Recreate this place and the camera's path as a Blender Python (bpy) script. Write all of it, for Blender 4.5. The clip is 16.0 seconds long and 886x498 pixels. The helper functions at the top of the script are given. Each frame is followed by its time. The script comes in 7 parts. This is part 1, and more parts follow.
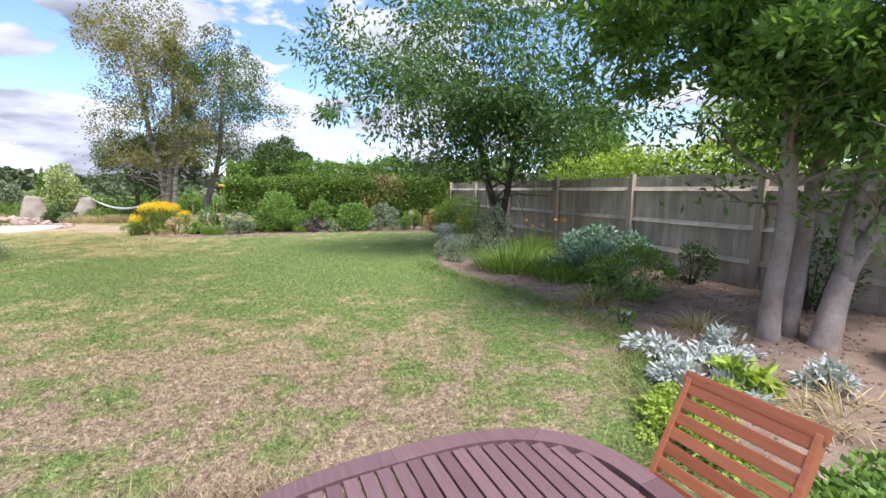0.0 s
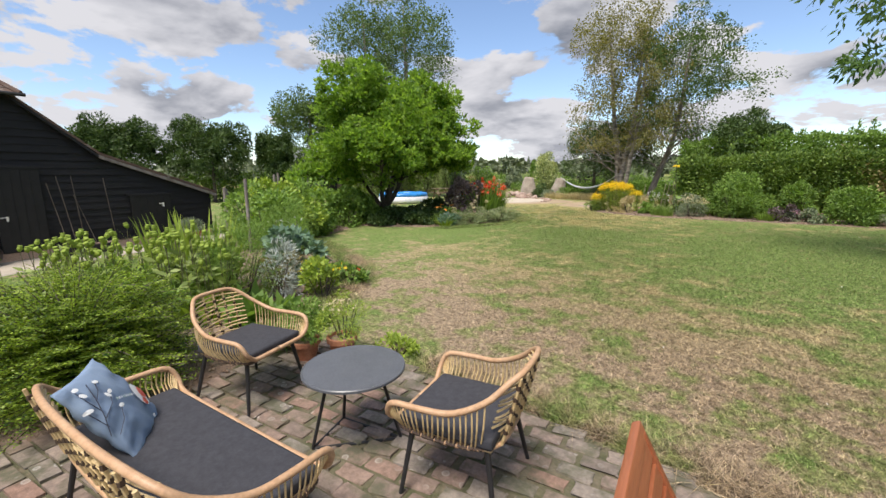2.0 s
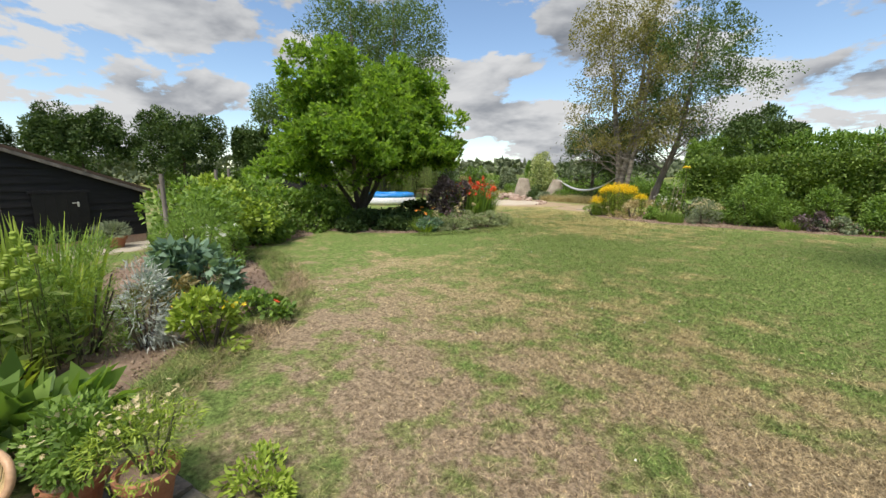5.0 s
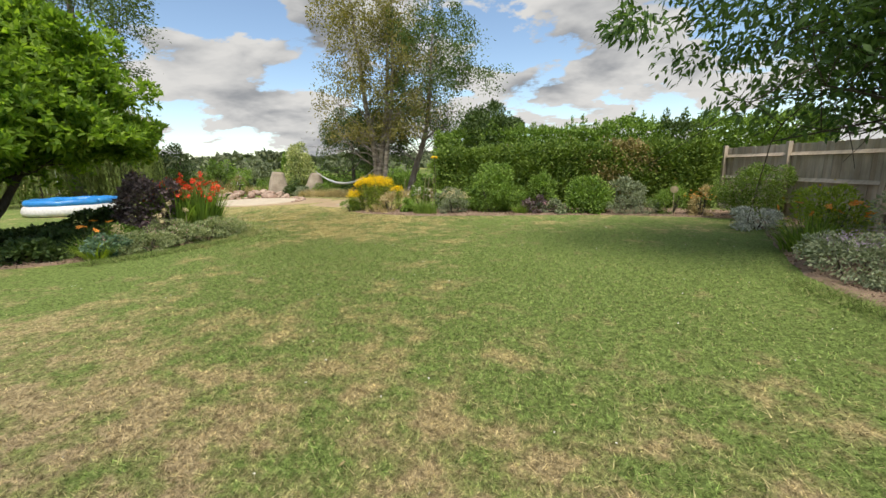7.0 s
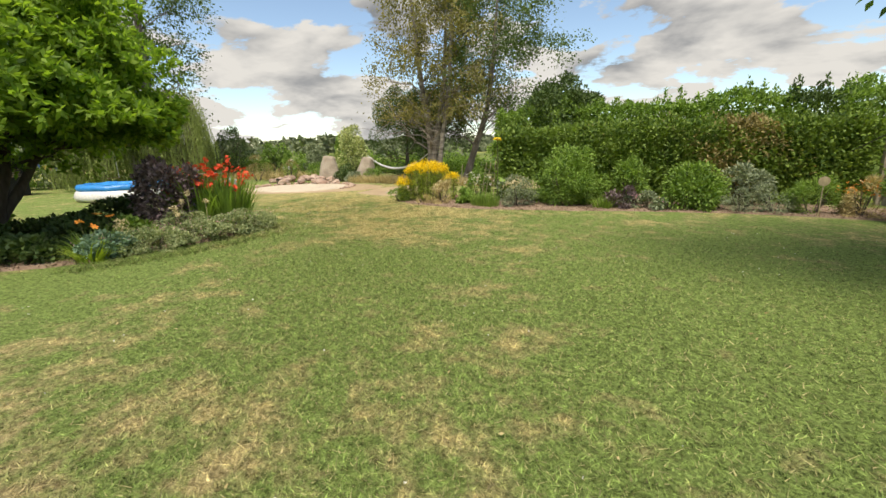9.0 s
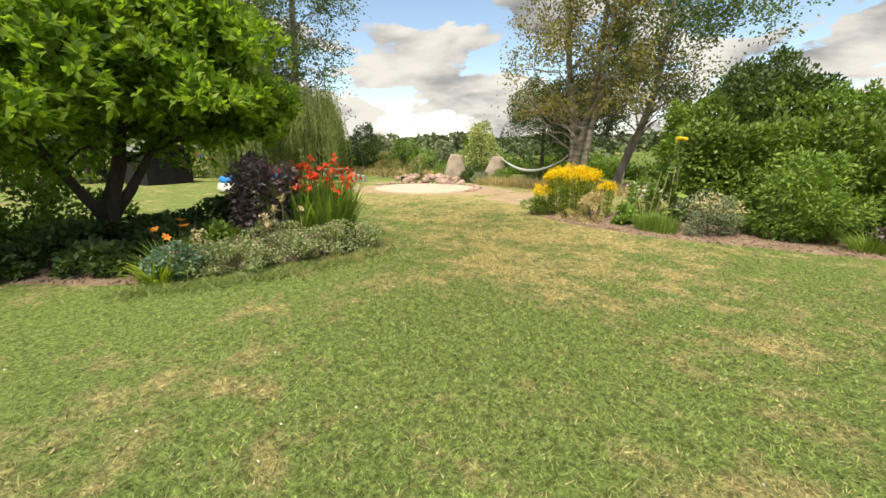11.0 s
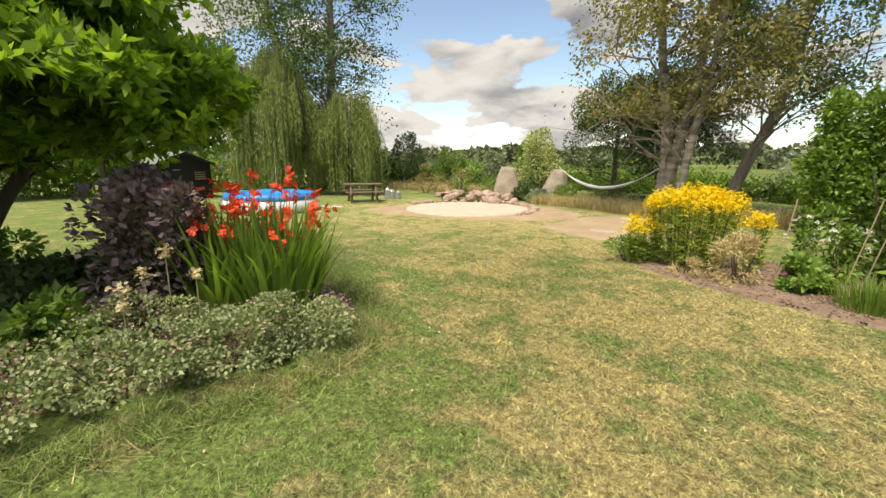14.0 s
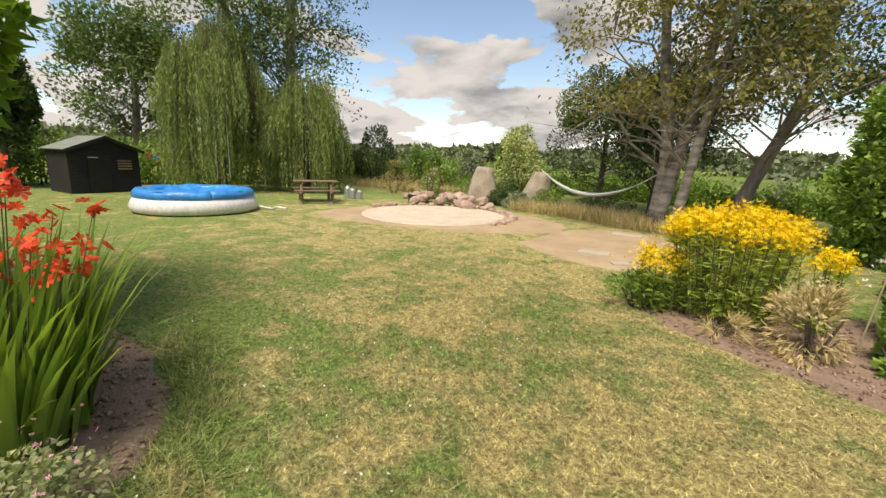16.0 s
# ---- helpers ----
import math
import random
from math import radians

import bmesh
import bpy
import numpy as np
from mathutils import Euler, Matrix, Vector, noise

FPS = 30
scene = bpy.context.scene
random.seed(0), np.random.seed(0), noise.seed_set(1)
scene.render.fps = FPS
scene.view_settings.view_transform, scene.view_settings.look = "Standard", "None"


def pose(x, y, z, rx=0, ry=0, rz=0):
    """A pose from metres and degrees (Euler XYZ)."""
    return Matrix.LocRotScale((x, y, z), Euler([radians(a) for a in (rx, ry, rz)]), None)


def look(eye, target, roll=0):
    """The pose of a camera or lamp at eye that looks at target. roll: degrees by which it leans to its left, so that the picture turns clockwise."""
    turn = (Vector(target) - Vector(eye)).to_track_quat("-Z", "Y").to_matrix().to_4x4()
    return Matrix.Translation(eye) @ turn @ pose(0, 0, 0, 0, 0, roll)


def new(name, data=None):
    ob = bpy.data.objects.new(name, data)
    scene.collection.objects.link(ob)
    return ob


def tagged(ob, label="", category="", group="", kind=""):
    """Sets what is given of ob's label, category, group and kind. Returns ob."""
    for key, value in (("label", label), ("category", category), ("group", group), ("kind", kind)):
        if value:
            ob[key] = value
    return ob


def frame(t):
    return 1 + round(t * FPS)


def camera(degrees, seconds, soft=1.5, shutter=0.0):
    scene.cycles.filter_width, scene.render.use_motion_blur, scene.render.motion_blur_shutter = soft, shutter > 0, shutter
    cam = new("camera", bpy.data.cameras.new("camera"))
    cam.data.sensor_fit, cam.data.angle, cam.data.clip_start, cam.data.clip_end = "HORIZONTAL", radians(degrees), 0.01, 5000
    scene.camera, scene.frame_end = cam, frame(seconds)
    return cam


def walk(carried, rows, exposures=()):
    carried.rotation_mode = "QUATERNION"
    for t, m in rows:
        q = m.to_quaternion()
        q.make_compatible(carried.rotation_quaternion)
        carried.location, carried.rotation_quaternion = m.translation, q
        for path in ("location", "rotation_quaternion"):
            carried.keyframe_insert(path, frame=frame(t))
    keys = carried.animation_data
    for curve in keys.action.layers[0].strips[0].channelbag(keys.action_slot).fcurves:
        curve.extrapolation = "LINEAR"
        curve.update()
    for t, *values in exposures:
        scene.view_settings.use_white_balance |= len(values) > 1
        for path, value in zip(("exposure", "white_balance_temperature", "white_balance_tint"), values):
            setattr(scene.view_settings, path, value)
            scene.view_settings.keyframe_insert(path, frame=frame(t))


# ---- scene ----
cam = camera(94.0, 16.0)
PATH = [
    (0.0, look((-0.172, 0.086, 1.711), (0.088, 2.247, 1.395), -0.2)),
    (0.5, look((-0.327, 0.052, 1.693), (-0.543, 2.218, 1.375), 0.6)),
    (1.0, look((-0.490, -0.055, 1.681), (-1.272, 1.975, 1.351), 0.6)),
    (1.5, look((-0.648, -0.186, 1.658), (-1.942, 1.558, 1.304), 0.0)),
    (2.0, look((-0.757, -0.174, 1.641), (-2.372, 1.269, 1.252), -0.6)),
    (2.5, look((-0.917, -0.022, 1.598), (-2.696, 1.207, 1.194), -1.1)),
    (3.0, look((-1.247, 0.107, 1.609), (-3.150, 1.136, 1.210), -1.5)),
    (3.5, look((-1.476, 0.301, 1.627), (-3.484, 1.110, 1.236), -1.7)),
    (4.0, look((-1.619, 0.554, 1.640), (-3.655, 1.289, 1.247), -1.5)),
    (4.5, look((-1.778, 0.901, 1.616), (-3.667, 1.957, 1.225), -0.6)),
    (5.0, look((-1.782, 1.359, 1.583), (-3.380, 2.819, 1.197), 0.1)),
    (5.2, look((-1.823, 1.595, 1.555), (-3.285, 3.193, 1.168), 0.5)),
    (7.3, look((-2.328, 3.761, 1.575), (-2.900, 5.838, 1.132), -1.4)),
    (7.5, look((-2.386, 3.955, 1.569), (-2.925, 6.039, 1.115), -1.3)),
    (8.0, look((-2.506, 4.460, 1.581), (-3.040, 6.542, 1.103), -0.9)),
    (8.5, look((-2.787, 4.930, 1.579), (-3.449, 6.969, 1.084), -1.2)),
    (9.0, look((-3.048, 5.382, 1.566), (-3.955, 7.321, 1.058), -1.2)),
    (9.5, look((-3.361, 5.816, 1.579), (-4.487, 7.634, 1.066), -0.7)),
    (9.7, look((-3.544, 6.035, 1.577), (-4.724, 7.814, 1.052), 0.1)),
    (11.8, look((-5.160, 8.091, 1.658), (-6.701, 9.592, 1.202), -1.0)),
    (12.0, look((-5.316, 8.245, 1.636), (-6.881, 9.726, 1.192), -1.0)),
    (12.5, look((-5.733, 8.690, 1.652), (-7.332, 10.138, 1.217), -0.8)),
    (13.0, look((-6.092, 9.165, 1.640), (-7.721, 10.579, 1.209), -0.5)),
    (13.5, look((-6.522, 9.657, 1.610), (-8.158, 11.061, 1.169), -0.1)),
    (14.0, look((-6.860, 10.166, 1.617), (-8.487, 11.575, 1.164), 0.2)),
    (14.5, look((-7.191, 10.626, 1.604), (-8.809, 12.038, 1.126), 0.7)),
    (15.0, look((-7.539, 11.109, 1.627), (-9.079, 12.601, 1.133), 1.2)),
    (15.5, look((-7.785, 11.593, 1.649), (-9.276, 13.134, 1.159), 1.9)),
    (16.0, look((-8.141, 11.989, 1.631), (-9.695, 13.475, 1.167), 2.2)),
]
EXPOSURES = [(0.0, 0.82, 6000, 18), (1.5, 0.47, 6600, 15), (4.0, 0.29, 6700, 9), (8.0, 0.34, 7350, 9), (12.0, 0.64, 7900, 8), (16.0, 0.37, 7750, 12)]
walk(cam, PATH, EXPOSURES)

# ---- world, sun ----
SUN_AZ, SUN_EL = radians(158.0), radians(62.0)      # azimuth clockwise from +y
sun_from = Vector((math.sin(SUN_AZ) * math.cos(SUN_EL), math.cos(SUN_AZ) * math.cos(SUN_EL), math.sin(SUN_EL)))
world = bpy.data.worlds.new("sky")
scene.world = world
world.use_nodes = True
wn, wl = world.node_tree.nodes, world.node_tree.links
wn.clear()
w_out, w_bg = wn.new("ShaderNodeOutputWorld"), wn.new("ShaderNodeBackground")
w_sky = wn.new("ShaderNodeTexSky")
w_sky.sky_type, w_sky.sun_disc = "NISHITA", False
w_sky.sun_elevation, w_sky.sun_rotation = SUN_EL, SUN_AZ
w_sky.air_density, w_sky.dust_density, w_sky.ozone_density = 1.0, 0.15, 3.0
w_co = wn.new("ShaderNodeTexCoord")
w_sep = wn.new("ShaderNodeSeparateXYZ")
wl.new(w_co.outputs["Generated"], w_sep.inputs[0])


def wmath(op, a, b=None, c=None):
    n = wn.new("ShaderNodeMath")
    n.operation = op
    for i, v in enumerate((a, b, c)):
        if v is None:
            continue
        if isinstance(v, (int, float)):
            n.inputs[i].default_value = v
        else:
            wl.new(v, n.inputs[i])
    return n.outputs[0]


# heaped clouds: wide sheets overhead, smaller puffs with flat grey bases towards the horizon
w_z = wmath("MAXIMUM", w_sep.outputs[2], 0.0)
w_den = wmath("ADD", w_z, 0.30)
w_u = wmath("DIVIDE", w_sep.outputs[0], w_den)
w_v = wmath("DIVIDE", w_sep.outputs[1], w_den)
w_h = wmath("MULTIPLY", w_z, 2.6)


def wnoise(scale, detail, rough, off, lift=0.0):
    c = wn.new("ShaderNodeCombineXYZ")
    wl.new(w_u, c.inputs[0])
    wl.new(w_v, c.inputs[1])
    wl.new(wmath("ADD", w_h, lift), c.inputs[2])
    m = wn.new("ShaderNodeMapping")
    m.inputs["Location"].default_value = off
    wl.new(c.outputs[0], m.inputs[0])
    n = wn.new("ShaderNodeTexNoise")
    n.inputs["Scale"].default_value, n.inputs["Detail"].default_value, n.inputs["Roughness"].default_value = scale, detail, rough
    n.inputs["Distortion"].default_value = 0.15
    wl.new(m.outputs[0], n.inputs["Vector"])
    return n.outputs["Fac"]


def wramp(fac, stops):
    r = wn.new("ShaderNodeValToRGB")
    els = r.color_ramp.elements
    while len(els) < len(stops):
        els.new(0.5)
    for e, (p, c) in zip(els, stops):
        e.position, e.color = p, (*c, 1)
    wl.new(fac, r.inputs[0])
    return r.outputs[0]


CLOUD = (3.3, 0.9, 1.2)
w_cov = wnoise(1.9, 11, 0.57, CLOUD)
w_above = wnoise(1.9, 5, 0.5, CLOUD, 0.13)
w_lit = wmath("ADD", wmath("MULTIPLY", wmath("SUBTRACT", w_cov, w_above), 4.2), wmath("ADD", wmath("MULTIPLY", wmath("SUBTRACT", 0.55, w_cov), 2.0), 0.66))
w_lit = wmath("ADD", w_lit, wmath("MULTIPLY", wmath("MAXIMUM", wmath("SUBTRACT", 0.36, w_z), 0.0), 0.8))
w_mask = wramp(w_cov, [(0.468, (0, 0, 0)), (0.500, (1, 1, 1))])
w_tone = wramp(w_lit, [(0.1, (1.22, 1.38, 1.66)), (0.42, (2.08, 2.22, 2.5)), (0.7, (3.0, 3.14, 3.4)), (1.0, (3.75, 3.87, 4.1))])
w_mix = wn.new("ShaderNodeMix")
w_mix.data_type = "RGBA"
wl.new(w_mask, w_mix.inputs[0])
wl.new(w_sky.outputs[0], w_mix.inputs[6])
wl.new(w_tone, w_mix.inputs[7])
wl.new(w_mix.outputs[2], w_bg.inputs[0])
w_bg.inputs[1].default_value = 0.15
wl.new(w_bg.outputs[0], w_out.inputs[0])

sun_data = bpy.data.lights.new("sun", "SUN")
sun_data.energy, sun_data.angle, sun_data.color = 4.2, radians(24.0), (1.0, 0.94, 0.84)
sun = new("sun", sun_data)
sun.matrix_world = look((0, 0, 30), Vector((0, 0, 30)) - sun_from)


# ---- materials ----
class Mat:
    """A small writer of node materials."""

    def __init__(self, name):
        self.m = bpy.data.materials.new(name)
        self.m.use_nodes = True
        self.n, self.l = self.m.node_tree.nodes, self.m.node_tree.links
        self.n.clear()
        self.out = self.n.new("ShaderNodeOutputMaterial")
        self.b = self.n.new("ShaderNodeBsdfPrincipled")
        self.l.new(self.b.outputs[0], self.out.inputs[0])

    def put(self, socket, v):
        if isinstance(v, (int, float)):
            socket.default_value = v
        elif isinstance(v, tuple):
            socket.default_value = (*v, 1) if len(v) == 3 and socket.type == "RGBA" else v
        else:
            self.l.new(v, socket)

    def co(self, which="Object"):
        return self.n.new("ShaderNodeTexCoord").outputs[which]

    def pos(self):
        return self.n.new("ShaderNodeNewGeometry").outputs["Position"]

    def noise(self, scale, detail=4, rough=0.55, vec=None, stretch=None, distort=0.0):
        vec = vec or self.pos()
        if stretch:
            mp = self.n.new("ShaderNodeMapping")
            mp.inputs["Scale"].default_value = stretch
            self.l.new(vec, mp.inputs[0])
            vec = mp.outputs[0]
        t = self.n.new("ShaderNodeTexNoise")
        t.inputs["Scale"].default_value, t.inputs["Detail"].default_value = scale, detail
        t.inputs["Roughness"].default_value, t.inputs["Distortion"].default_value = rough, distort
        self.l.new(vec, t.inputs["Vector"])
        return t.outputs["Fac"]

    def voronoi(self, scale, out="Distance", vec=None):
        t = self.n.new("ShaderNodeTexVoronoi")
        t.inputs["Scale"].default_value = scale
        self.l.new(vec or self.pos(), t.inputs["Vector"])
        return t.outputs[out]

    def ramp(self, fac, stops):
        r = self.n.new("ShaderNodeValToRGB")
        els = r.color_ramp.elements
        while len(els) < len(stops):
            els.new(0.5)
        for e, (p, c) in zip(els, stops):
            e.position, e.color = p, (*c, 1) if isinstance(c, tuple) else (c, c, c, 1)
        self.put(r.inputs[0], fac)
        return r.outputs[0]

    def mix(self, fac, a, b, blend="MIX"):
        x = self.n.new("ShaderNodeMix")
        x.data_type, x.blend_type = "RGBA", blend
        self.put(x.inputs[0], fac)
        self.put(x.inputs[6], a)
        self.put(x.inputs[7], b)
        return x.outputs[2]

    def math(self, op, a, b=None, clamp=False):
        x = self.n.new("ShaderNodeMath")
        x.operation, x.use_clamp = op, clamp
        self.put(x.inputs[0], a)
        if b is not None:
            self.put(x.inputs[1], b)
        return x.outputs[0]

    def island(self):
        return self.n.new("ShaderNodeNewGeometry").outputs["Random Per Island"]

    def obrand(self):
        return self.n.new("ShaderNodeObjectInfo").outputs["Random"]

    def bump(self, height, strength=0.4, dist=0.01):
        x = self.n.new("ShaderNodeBump")
        x.inputs["Strength"].default_value, x.inputs["Distance"].default_value = strength, dist
        self.l.new(height, x.inputs["Height"])
        self.l.new(x.outputs[0], self.b.inputs["Normal"])

    def set(self, color, rough=0.7, metal=0.0, spec=None):
        self.put(self.b.inputs["Base Color"], color)
        self.put(self.b.inputs["Roughness"], rough)
        self.put(self.b.inputs["Metallic"], metal)
        if spec is not None:
            self.b.inputs["Specular IOR Level"].default_value = spec
        return self

    def translucent(self, color, amount):
        t, mx = self.n.new("ShaderNodeBsdfTranslucent"), self.n.new("ShaderNodeMixShader")
        self.put(t.inputs[0], color)
        mx.inputs[0].default_value = amount
        self.l.new(self.b.outputs[0], mx.inputs[1])
        self.l.new(t.outputs[0], mx.inputs[2])
        self.l.new(mx.outputs[0], self.out.inputs[0])
        return self


def leaf_mat(name, dark, light, trans=0.3, rough=0.55, patch=1.2):
    m = Mat(name)
    n1 = m.noise(patch, 3)
    f = m.math("ADD", m.math("MULTIPLY", m.island(), 0.6), m.math("MULTIPLY", n1, 0.6))
    c = m.ramp(f, [(0.25, dark), (0.9, light)])
    m.set(c, rough, 0, 0.35)
    m.translucent(m.mix(1.0, c, (0.95, 1.0, 0.45), "MULTIPLY"), trans)
    return m.m


def two_tone(name, a, b, scale, rough=0.8, bump=0.3, fine=40.0, dist=0.006, stretch=None, metal=0.0, vec=None):
    m = Mat(name)
    f = m.noise(scale, 6, 0.62, vec=m.co() if vec == "Object" else None, stretch=stretch)
    g = m.noise(fine, 4, 0.6, vec=m.co() if vec == "Object" else None, stretch=stretch)
    c = m.mix(m.ramp(f, [(0.35, 0.0), (0.68, 1.0)]), a, b)
    c = m.mix(0.35, c, m.ramp(g, [(0.3, (0.25, 0.25, 0.25)), (0.7, (1.0, 1.0, 1.0))]), "MULTIPLY")
    m.set(c, rough, metal)
    m.bump(g, bump, dist)
    return m.m


def petal_mat(name, a, b, trans=0.25):
    m = Mat(name)
    c = m.mix(m.island(), a, b)
    m.set(c, 0.6)
    m.translucent(c, trans)
    return m.m


def lawn_colours(m):
    """Grass colour by place: darker and greener in some ovals, straw where it is dry and trodden."""
    p = m.pos()
    sep = m.n.new("ShaderNodeSeparateXYZ")
    m.l.new(p, sep.inputs[0])
    x, y = sep.outputs[0], sep.outputs[1]
    blot = m.noise(0.55, 5, 0.6)
    mid = m.noise(3.4, 6, 0.7)
    fine = m.noise(30, 4, 0.7)

    def blob(cx, cy, rx, ry):
        dx = m.math("DIVIDE", m.math("SUBTRACT", x, cx), rx)
        dy = m.math("DIVIDE", m.math("SUBTRACT", y, cy), ry)
        d = m.math("ADD", m.math("MULTIPLY", dx, dx), m.math("MULTIPLY", dy, dy))
        return m.math("SUBTRACT", 1.0, d, clamp=True)

    dry = m.math("MAXIMUM", m.math("MULTIPLY", blob(-1.9, 3.2, 4.4, 3.2), 1.5), m.math("MULTIPLY", blob(-5.6, 4.2, 3.6, 3.4), 1.2))
    dry = m.math("MAXIMUM", dry, m.math("MULTIPLY", blob(-11.2, 14.6, 2.2, 2.2), 1.1))
    dry = m.math("MAXIMUM", dry, m.math("MULTIPLY", blob(-8.6, 14.0, 3.6, 4.6), 1.4))
    dry = m.math("MAXIMUM", dry, m.math("MULTIPLY", blob(-15.0, 19.0, 9.0, 6.0), 1.4))
    greener = m.math("MAXIMUM", blob(-0.5, 10.5, 4.2, 4.2), blob(-10.0, 8.2, 1.6, 1.8))
    greener = m.math("MAXIMUM", greener, blob(-11.6, 12.9, 1.8, 1.2))
    greener = m.math("MAXIMUM", greener, blob(-9.5, 11.2, 1.3, 2.4))
    greener = m.math("MAXIMUM", greener, m.math("MULTIPLY", blob(-6.6, 10.2, 2.4, 1.8), 0.8))
    tuft = m.noise(1.5, 3, 0.5, distort=0.6)
    f = m.math("ADD", m.math("SUBTRACT", m.math("MULTIPLY", blot, 0.5), 0.545), m.math("MULTIPLY", mid, 0.95))
    f = m.math("ADD", f, m.math("MULTIPLY", tuft, 0.68))
    f = m.math("ADD", f, m.math("MULTIPLY", dry, 0.13))
    f = m.math("SUBTRACT", f, m.math("MULTIPLY", greener, 0.17))
    near = m.math("MULTIPLY", m.math("SUBTRACT", 7.5, y), 0.25, clamp=True)
    green = m.ramp(fine, [(0.3, (0.125, 0.186, 0.052)), (0.7, (0.24, 0.34, 0.105))])
    olive = m.ramp(fine, [(0.3, (0.19, 0.215, 0.085)), (0.7, (0.33, 0.348, 0.15))])
    straw_far = m.ramp(fine, [(0.3, (0.325, 0.285, 0.125)), (0.7, (0.54, 0.48, 0.235))])
    straw_near = m.ramp(fine, [(0.3, (0.275, 0.205, 0.14)), (0.7, (0.50, 0.395, 0.285))])
    straw = m.mix(near, straw_far, straw_near)
    c = m.mix(m.ramp(f, [(0.50, 0.0), (0.585, 1.0)]), green, olive)
    c = m.mix(m.ramp(f, [(0.60, 0.0), (0.715, 1.0)]), c, straw)
    clump = m.noise(13, 5, 0.72)
    c = m.mix(0.8, c, m.ramp(clump, [(0.32, (0.38, 0.36, 0.33)), (0.5, (1.0, 1.0, 1.0)), (0.68, (1.5, 1.5, 1.42))]), "MULTIPLY")
    speck = m.noise(34, 3, 0.6)
    c = m.mix(0.8, c, m.ramp(speck, [(0.33, (0.5, 0.49, 0.45)), (0.5, (1.0, 1.0, 1.0)), (0.67, (1.4, 1.4, 1.35))]), "MULTIPLY")
    return c, fine, mid, x, y


def make_ground_mat():
    m = Mat("ground_grass")
    c, fine, mid, x, y = lawn_colours(m)
    r2 = m.math("ADD", m.math("MULTIPLY", x, x), m.math("MULTIPLY", y, y))
    far = m.math("MULTIPLY", m.math("SUBTRACT", r2, 1500.0), 0.001, clamp=True)
    field = m.ramp(m.noise(0.012, 3), [(0.38, (0.10, 0.15, 0.04)), (0.52, (0.17, 0.21, 0.06)), (0.62, (0.33, 0.29, 0.12))])
    field = m.mix(0.4, field, m.ramp(m.noise(0.6, 5), [(0.3, (0.5, 0.5, 0.5)), (0.7, (1.0, 1.0, 1.0))]), "MULTIPLY")
    m.set(m.mix(far, m.mix(0.12, c, (0.08, 0.07, 0.04)), field), 0.95, 0, 0.1)
    m.bump(m.noise(90, 4, 0.75), 0.9, 0.025)
    return m.m


def make_blade_mat():
    m = Mat("grass_blades")
    c, fine, mid, x, y = lawn_colours(m)
    isl = m.island()
    c = m.mix(m.math("MULTIPLY", m.math("SUBTRACT", isl, 0.72, clamp=True), 2.4, clamp=True), c, (0.44, 0.37, 0.22))
    c = m.mix(0.75, c, m.ramp(m.math("FRACT", m.math("MULTIPLY", isl, 7.0)), [(0.0, (0.3, 0.3, 0.28)), (0.5, (0.95, 0.95, 0.95)), (1.0, (1.75, 1.75, 1.65))]), "MULTIPLY")
    m.set(c, 0.7, 0, 0.2)
    m.translucent(c, 0.25)
    return m.m


M_ground, M_blade = make_ground_mat(), make_blade_mat()
M_soil = two_tone("soil", (0.22, 0.15, 0.11), (0.36, 0.265, 0.20), 3.0, 0.95, 0.9, 45, 0.03)
M_earth = two_tone("trodden_earth", (0.36, 0.26, 0.17), (0.46, 0.36, 0.23), 1.2, 0.95, 0.6, 30, 0.015)
M_sand = two_tone("pale_sand", (0.52, 0.45, 0.36), (0.62, 0.55, 0.45), 2.0, 0.95, 0.5, 50, 0.01)
M_gravel = two_tone("gravel_bed", (0.44, 0.34, 0.27), (0.56, 0.45, 0.37), 4.0, 0.95, 0.8, 60, 0.02)
M_concrete = two_tone("concrete_path", (0.42, 0.37, 0.3), (0.5, 0.45, 0.37), 1.5, 0.9, 0.3, 50, 0.004)
M_bark_grey = two_tone("grey_bark", (0.18, 0.155, 0.14), (0.32, 0.285, 0.26), 5.0, 0.9, 0.6, 30, 0.012, (1, 1, 0.35))
M_bark_dark = two_tone("dark_bark", (0.07, 0.055, 0.045), (0.16, 0.135, 0.11), 6.0, 0.95, 0.8, 26, 0.02, (1, 1, 0.3))
M_bark_birch = two_tone("birch_bark", (0.40, 0.37, 0.33), (0.08, 0.07, 0.06), 3.0, 0.85, 0.5, 22, 0.01, (0.6, 0.6, 2.2))
M_bark_pink = two_tone("smooth_pinkish_bark", (0.27, 0.215, 0.185), (0.42, 0.36, 0.33), 4.0, 0.85, 0.5, 24, 0.008, (1.0, 1.0, 0.7))
M_stem = two_tone("green_stem", (0.10, 0.13, 0.05), (0.17, 0.16, 0.07), 8.0, 0.8)
M_cane = two_tone("bamboo_cane", (0.48, 0.41, 0.27), (0.34, 0.28, 0.18), 6.0, 0.7, 0.2, 40, 0.003, (1, 1, 0.2))

